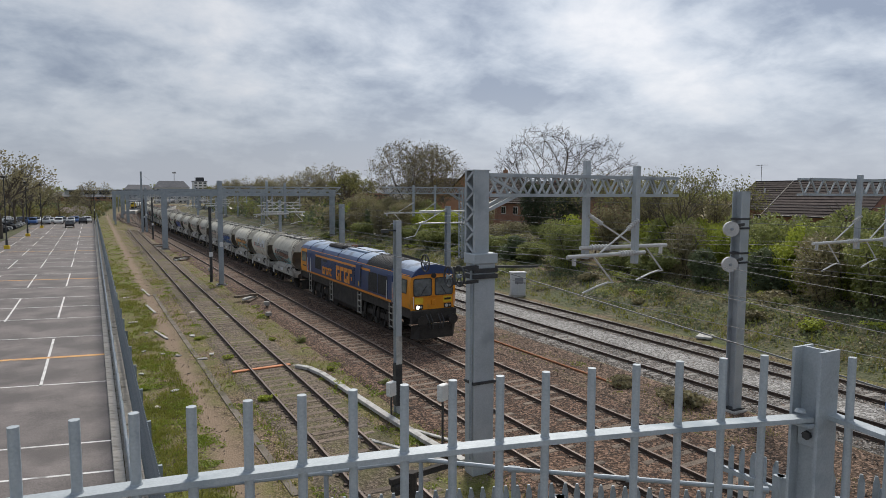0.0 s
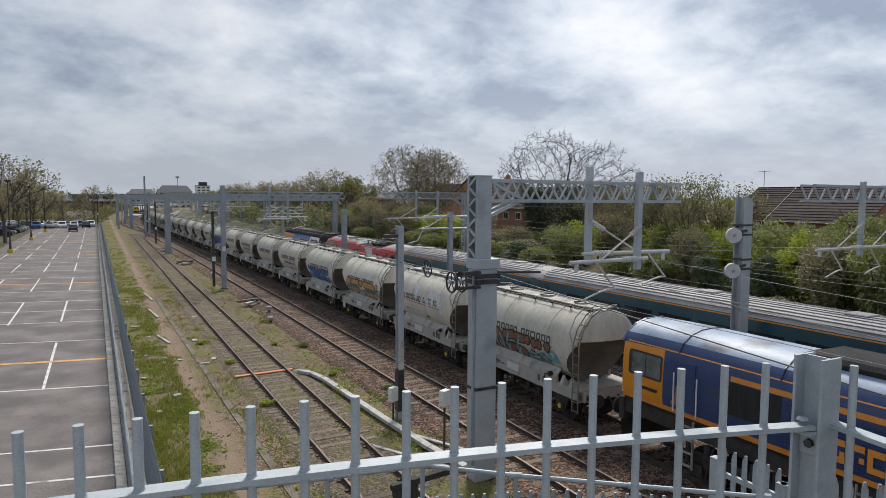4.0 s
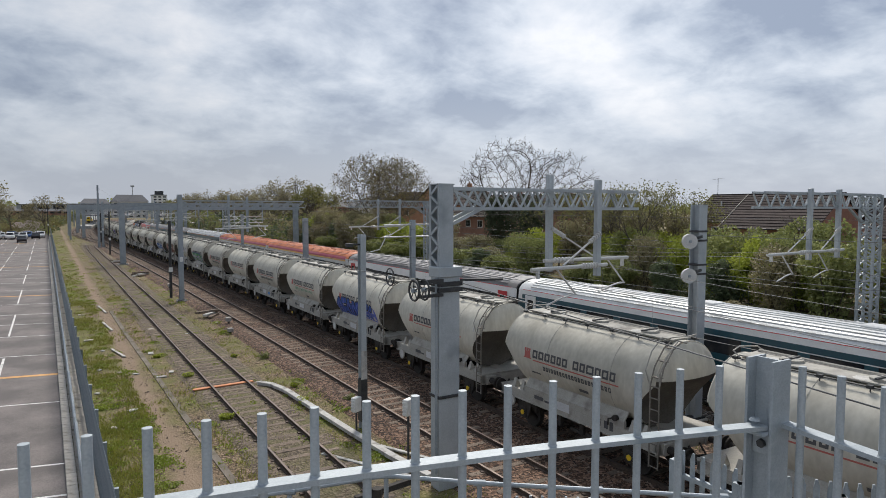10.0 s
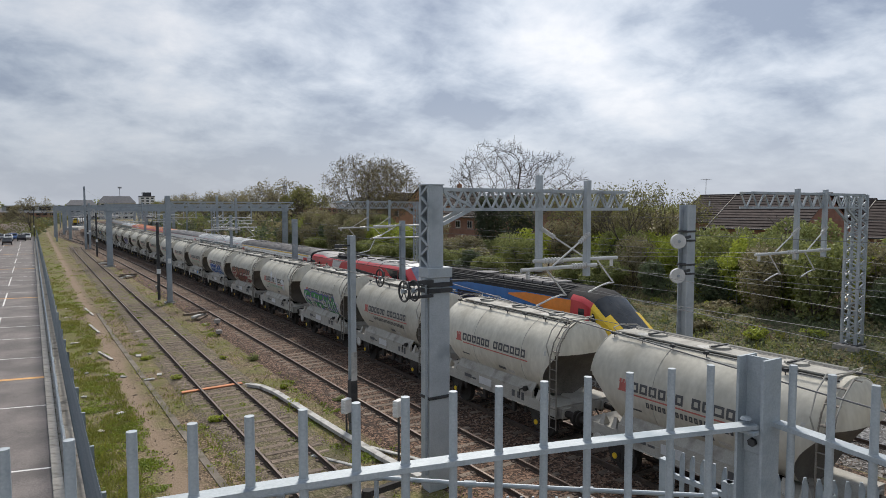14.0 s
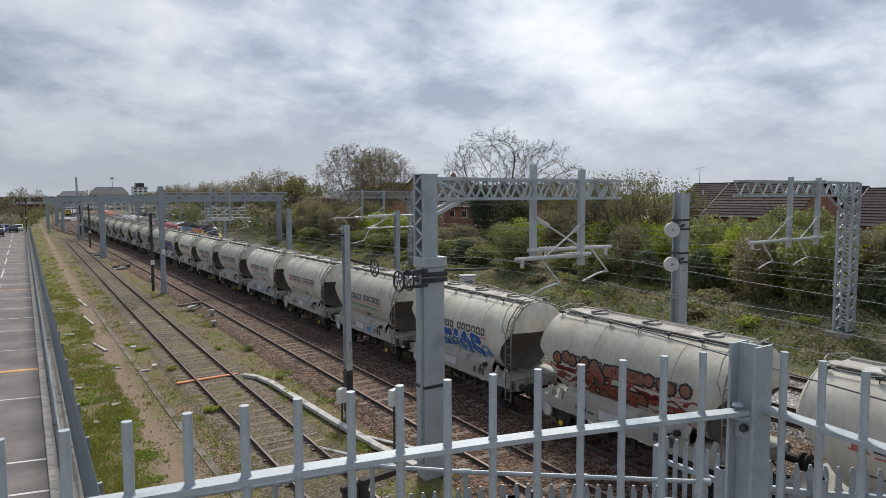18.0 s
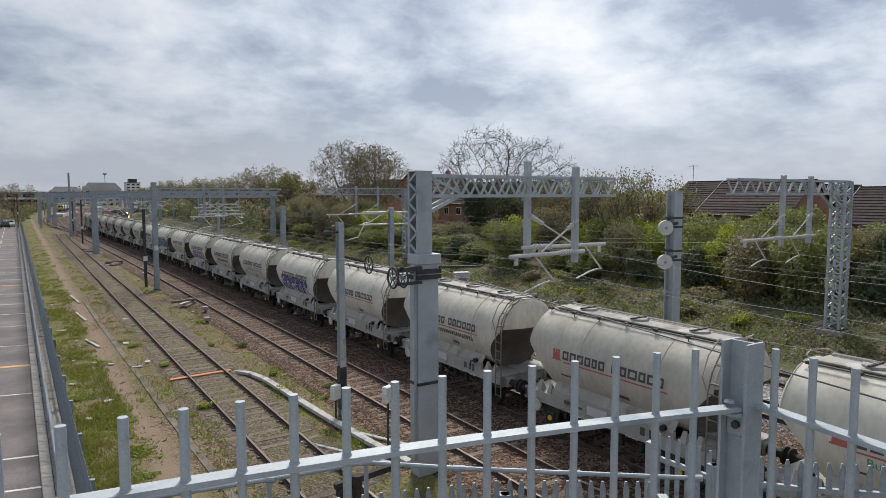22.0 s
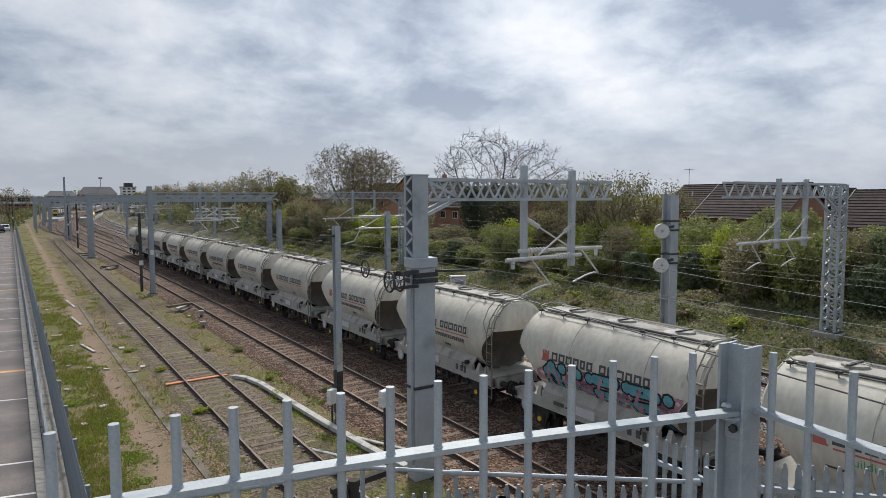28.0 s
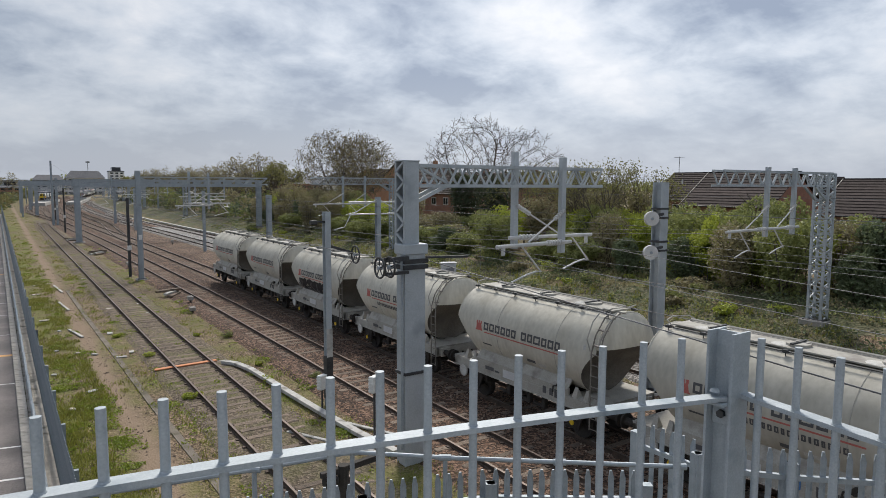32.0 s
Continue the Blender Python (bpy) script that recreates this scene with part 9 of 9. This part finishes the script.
# ---- skyline and station ----
def block(x, y, w, d, h, roof, label, wall_m, floors=4, roof_m=ROOF_G):
    t = thing("building", label, "building", "skyline buildings", at=pose(x, y, G0))
    wl = obj("wall", bx(-w / 2, w / 2, -d / 2, d / 2, 0, h), wall_m, t)
    if roof > 0:
        obj("roof", Shape().loft([[(-w / 2 - 0.5, -d / 2 - 0.5, h), (w / 2 + 0.5, -d / 2 - 0.5, h), (w / 2 + 0.5, d / 2 + 0.5, h), (-w / 2 - 0.5, d / 2 + 0.5, h)], [(-w * 0.36, -d * 0.15, h + roof), (w * 0.36, -d * 0.15, h + roof), (w * 0.36, d * 0.15, h + roof), (-w * 0.36, d * 0.15, h + roof)]]), roof_m, t)
    else:
        obj("roof", bx(-w / 2 - 0.2, w / 2 + 0.2, -d / 2 - 0.2, d / 2 + 0.2, h, h + 0.6), roof_m, t)
        obj("plant_room", bx(-w * 0.3, w * 0.3, -d * 0.3, d * 0.3, h + 0.6, h + 3.2), GLASS, t)
    n = max(3, int(w / 4))
    for fl in range(floors):
        for k in range(n):
            u = -w / 2 + w * (k + 0.5) / n
            z = h * (fl + 0.5) / floors
            obj("window", bx(u - w / n * 0.3, u + w / n * 0.3, -d / 2 - 0.06, -d / 2 + 0.02, z - h / floors * 0.25, z + h / floors * 0.22), GLASS, wl)
    return t


def build_skyline():
    block(50, 520, 23, 16, 11.5, 5, "large cream hotel-like building with a grey hipped roof", RENDER, 4)
    block(70, 522, 9.6, 10, 16.2, 0, "white tower block with a dark top floor", WHITE, 8)
    block(28, 524, 18, 14, 10, 3.6, "grey block with a dark slate roof", GREYWALL, 3)
    block(-76, 430, 26, 20, 11, 6, "brick block with a steep grey roof", BRICK, 3)
    block(-50, 455, 10, 14, 9, 4, "brick block with a grey roof", BRICK, 3)
    block(-8, 540, 40, 20, 5, 3, "long low brick building beyond the station", BRICK, 2)
    block(135, 540, 80, 24, 7, 3, "long grey shed roof beyond the lines", GREYWALL, 2)
    block(190, 470, 40, 20, 8, 4, "low brick building among the trees", BRICK, 2)
    block(-130, 380, 40, 20, 9, 5, "brick terrace with a grey roof", BRICK, 2)
    # footbridge and station canopies across the far lines
    b = thing("station_bridge", "pale grey station footbridge across the far lines", "footbridge", at=pose(26, 395, 0))
    obj("deck", bx(-40, 60, -2, 2, 5.2, 5.6), GREYWALL, b)
    obj("roof", bx(-40, 60, -2.4, 2.4, 8.6, 9.0), ROOF_G, b)
    for k in range(14):
        obj("window", bx(-38 + k * 7, -33 + k * 7, -2.06, -1.98, 6.6, 8.3), GLASS, b)
    obj("wall", bx(-40, 60, -1.95, 1.95, 6.2, 8.6), GREYWALL, b)
    for x in (-38, -10, 20, 50):
        obj("leg", bx(x, x + 1, -1, 1, -0.2, 5.6), GREYWALL, b)
    for x, y, l in ((10.6, 262, 60), (21.5, 266, 90), (34.5, 240, 100)):
        p = thing("platform", "pale edged station platform", "platform", "platforms", "structure", at=pose(x, y, 0, 0, 0, -8))
        obj("slab", bx(-2.2, 2.2, 0, l, -0.25, 0.9), CONC_PALE, p)
        obj("canopy", bx(-2.6, 2.6, 20, l, 4.0, 4.4), ROOF_G, p)
        for k in range(5):
            obj("column", bx(-0.15, 0.15, 22 + k * 10, 22.3 + k * 10, 0.9, 4.0), GREYWALL, p)
    for x, y, h in ((-58, 420, 24), (52, 518, 22)):
        m = thing("tall_mast", "tall thin lighting mast on the skyline", "mast", "tall masts", at=pose(x, y, G0))
        obj("shaft", Shape().rod((0, 0, 0), (0, 0, h), 0.35, 6, 0.2), GREYWALL, m)
        obj("head", bx(-1.2, 1.2, -0.6, 0.6, h, h + 1.2), GREYWALL, m)


build_skyline()


def far_portal(y, x0, x1, h, lattice_top):
    """A plain portal over the station lines, with hung arms."""
    t = thing("portal", "grey steel portal over the far station lines", "gantry", "gantries")
    g = bend(y)
    for x in (x0 + g, x1 + g):
        obj("column", h_column(Shape(), x, y, G0, h, 0.4, 0.4, 0.05), GALV_FAR, t)
    if lattice_top:
        obj("girder", truss(Shape(), (x0 + g, y, h), (x1 + g, y, h), 0.7, 0.5, n=16), GALV_FAR, t)
    else:
        obj("girder", bx(x0 + g - 0.2, x1 + g + 0.2, y - 0.15, y + 0.15, h - 0.7, h), GALV_FAR, t)
    for k, x in enumerate((B_X, C_X, D_X, E_X)):
        a = x + g + 1.4
        s = Shape().bar((a, y, h - 0.2), (a, y, 5.2), 0.14, 0.14)
        s.bar((a, y, 5.9), (a - 2.2, y, 5.5), 0.09, 0.09).bar((a, y, 6.6), (a - 1.9, y, 5.6), 0.06, 0.06)
        obj("hung_arm", s, INSUL if k % 2 else GALV_FAR, t)


for k, y in enumerate((178, 204, 232, 262, 296, 330, 368)):
    far_portal(y, 7.4 - 0.008 * y, 33 + 0.012 * y, 7.6 + (k % 3) * 0.5, k % 2 == 0)


# ---- standing multiple unit, lamps and cars ----
def build_unit():
    t = thing("multiple_unit", "standing white passenger train with a yellow front", "train", at=on_track(B_X - 3.6, 350))
    b = hull("body", [(-1.0, 1.1, 0.9, 2.4, 3.0), (-0.3, 1.32, 0.9, 2.9, 3.6), (0.6, 1.37, 1.0, 3.1, 3.8), (42, 1.37, 1.0, 3.1, 3.8)], lambda s_, g: (1 if s_ < 2 or s_ == 99 else 0) if g == 0 else (2 if 5 <= s_ < 99 else 0), (H_WHITE, YEL, ROOF_GREY), t)
    for sx in (-0.55, 0.55):
        obj("windscreen", bx(sx - 0.45, sx + 0.45, -1.04, -0.98, 1.95, 2.55, 0.03), GLASS, b)
    for k in range(10):
        panel("window", -1.372, 3 + k * 3.8, 5.6 + k * 3.8, 2.0, 2.7, GLASS, b)
    obj("skirt", bx(-1.1, 1.1, -0.9, 41, 0.25, 0.95), BOGIE, t)


def on_track(x0, y):
    x, a = line_at(x0, y)
    return Matrix.Translation((x, y, 0)) @ Matrix.Rotation(-a, 4, "Z")


build_unit()


def build_lamps():
    for x, y, h in ((-10.9, 106.3, 9.6), (-10.7, 135.2, 9.2), (-10.5, 166, 9.2), (-26, 150, 9)):
        t = thing("street_lamp", "black car park lamp post with a flat head", "street lamp", "car park lamps", at=pose(x, y, G0 + 0.06))
        obj("base", Shape().rod((0, 0, 0), (0, 0, 1.3), 0.16, 8), DARKST, t)
        obj("yellow_guard", bx(-0.35, 0.35, -0.35, 0.35, 0, 0.5, 0.04), YEL, t, "worn yellow base guard")
        obj("pole", Shape().rod((0, 0, 1.3), (0, 0, h), 0.09, 8, 0.06), DARKST, t)
        hd = obj("head", Shape().rod((0, 0, h), (0, 0, h + 0.3), 0.16, 10, 0.45), DARKST, t)
        obj("cap", Shape().rod((0, 0, h + 0.3), (0, 0, h + 0.4), 0.45, 10, 0.2), DARKST, hd)


build_lamps()


def build_car(paint_m, label, tall=1.0):
    t = thing("car", label, "car", "parked cars")
    w = 0.88
    prof = [(-2.1, 0.45), (-2.15, 0.75), (-1.95, 0.95), (-1.2, 1.02), (-0.55, 1.48 * tall), (0.9, 1.52 * tall), (1.75, 1.05), (2.1, 0.98), (2.15, 0.55), (2.05, 0.35), (-2.0, 0.35)]
    s = Shape()
    rings = [[(x * k, y, 0.35 + (z - 0.35) * (1.0 if k > 0.96 or z < 1.0 else 1.0)) for y, z in prof] for x, k in ((-w, 0.93), (-w, 1.0), (w, 1.0), (w, 0.93))]
    rings = [[(sx, y * (0.98 if abs(sx) > 0.8 else 1.0), z) for y, z in prof] for sx in (-0.88, -0.80, 0.80, 0.88)]
    rings[0] = [(x + (0.14 if z > 1.05 else 0), y, z - 0.03) for x, y, z in rings[0]]
    rings[3] = [(x - (0.14 if z > 1.05 else 0), y, z - 0.03) for x, y, z in rings[3]]
    s.loft(rings)
    b = obj("body", weld(s.mesh("body", True, paint_m), 32), None, t)
    for sx in (-1, 1):
        for y0, y1 in ((-0.75, 0.15), (0.22, 1.15)):
            obj("side_window", Shape().add([(sx * 0.885, y0 - 0.25 if y0 < 0 else y0, 1.05), (sx * 0.885, y1 + (0.25 if y1 > 1 else 0), 1.05), (sx * 0.775, y1, 1.42 * tall), (sx * 0.775, y0 + 0.2, 1.42 * tall)], [(0, 1, 2, 3)]), GLASS, b)
        for y in (-1.35, 1.35):
            obj("wheel", Shape().rod((sx * 0.70, y, 0.32), (sx * 0.90, y, 0.32), 0.32, 16), TYRE, t)
    obj("windscreen", Shape().add([(-0.75, -1.18, 1.06), (0.75, -1.18, 1.06), (0.66, -0.62, 1.45 * tall), (-0.66, -0.62, 1.45 * tall)], [(0, 1, 2, 3)]), GLASS, b)
    obj("rear_window", Shape().add([(-0.7, 1.70, 1.10), (0.7, 1.70, 1.10), (0.62, 1.02, 1.47 * tall), (-0.62, 1.02, 1.47 * tall)], [(0, 1, 2, 3)]), GLASS, b)
    return t


def build_cars():
    paints = [(plain("silver_paint", (0.50, 0.52, 0.54), 0.3, 0.4), "silver"), (plain("white_car_paint", (0.75, 0.75, 0.75), 0.3), "white"), (plain("black_car_paint", (0.02, 0.02, 0.024), 0.25), "black"), (plain("blue_car_paint", (0.05, 0.12, 0.30), 0.3), "blue"), (plain("grey_car_paint", (0.16, 0.17, 0.18), 0.3), "dark grey")]
    src = [build_car(m, "%s hatchback parked in the car park" % nm, 1.0 + 0.08 * (i % 2)) for i, (m, nm) in enumerate(paints)]
    rng = random.Random(2)
    z = G0 + 0.06
    first = {}
    spots = [(2, -5.2, 166, 2)]
    for x in range(0, 22):
        spots.append((rng.choice((0, 1, 1, 0, 3, 4, 2)), -2.6 - x * 2.65 - rng.uniform(0, 0.3), 185 + rng.uniform(-1, 1), rng.choice((0, 180))))
    for x in range(0, 16):
        spots.append((rng.choice((0, 1, 4, 2, 3)), -2.4 - x * 2.9, 196 + rng.uniform(-1, 1), rng.choice((0, 180))))
    for x in range(0, 12):
        spots.append((rng.choice((0, 1, 1, 3, 1, 4)), -1.9 - x * 2.75, 190.5 + rng.uniform(-1, 1), rng.choice((0, 180))))
    for k in range(7):
        spots.append((rng.choice((2, 4, 4, 0)), -16 - rng.uniform(0, 3), 148 + k * 5.2, 90 + rng.uniform(-6, 6)))
    for i, x, y, r in spots:
        m = pose(x, y, z, 0, 0, r)
        if i not in first:
            first[i] = src[i]
            src[i].matrix_basis = m
        else:
            copy_thing(src[i], m)


build_cars()
verge = Shape().add([(-60, 95, G0 + 0.09), (-13, 95, G0 + 0.09), (-13.2, 180, G0 + 0.09), (-60, 180, G0 + 0.09)], [(0, 1, 2, 3)])
tagged(obj("verge", verge, BANK), "grass verge beyond the car park", "verge", kind="structure")


# ---- movement ----
GOODS_SHIFT = ((0, 0.0), (2.8, 0.02), (3.5, 0.25), (5.5, 0.66), (7.5, 1.0), (9, 1.02), (13, 1.0), (14.5, 0.78), (19, 0.5), (20, 0.32), (23, 0.27), (25.5, 0.28), (28.2, 0.48), (32, 1.0))


def goods_run(t):
    """How far the goods train has come since the start."""
    r = float(np.interp(t, [k for k, _ in GOODS_SHIFT], [v for _, v in GOODS_SHIFT]))
    return 8.2529 * t + 0.0942262 * t * t / 2 + 0.000967839 * t ** 3 / 6 + r


def on_line(x0, y, back=0.0):
    x, a = line_at(x0, y)
    return Matrix.Translation((x, y, 0)) @ Matrix.Rotation(-a, 4, "Z")


def spin(axle, r, run, t0, t1):
    """Turn a wheelset on its axle while it rolls past."""
    base = axle.matrix_basis.translation.copy()
    at = lambda t: Matrix.Translation(base) @ Matrix.Rotation(run(t) / r, 4, "X")
    n = int((t1 - t0) * 15)
    ts = [t0 + k / 15 for k in range(n + 1)]
    rows = ([(0.0, at(t0))] if t0 > 0 else []) + [(t, at(t)) for t in ts] + ([(32.0, at(ts[-1]))] if ts[-1] < 31.99 else [])
    walk(axle, rows)


def motions():
    times = [0.5 * k for k in range(65)]
    for j, w in enumerate(wagon_list):
        y0 = WAGON_0 + WAGON_PITCH * j
        rows = [(t, on_line(C_X, y0 - goods_run(t))) for t in times[::2]]
        walk(w, rows)
        near = [t for t in times if -12 < y0 - goods_run(t) < 80]
        for axle in w.children:
            if axle.name.startswith("wheelset"):
                spin(axle, 0.53, goods_run, near[0], near[-1])
    for bg in loco.children:
        for axle in bg.children:
            if axle.name.startswith("wheelset"):
                spin(axle, 0.53, goods_run, 0.0, 6.0)
    walk(loco, [(t, on_line(C_X, 38.75 - goods_run(t))) for t in times[::2]])
    for v, head, tail in passing:
        rows = []
        for t in times:
            rows.append((t, on_line(D_X, (head + tail) / 2 + 18.2 * t - math.exp(-t / 0.7))))
        walk(v, rows[:8] + rows[8::2])


motions()
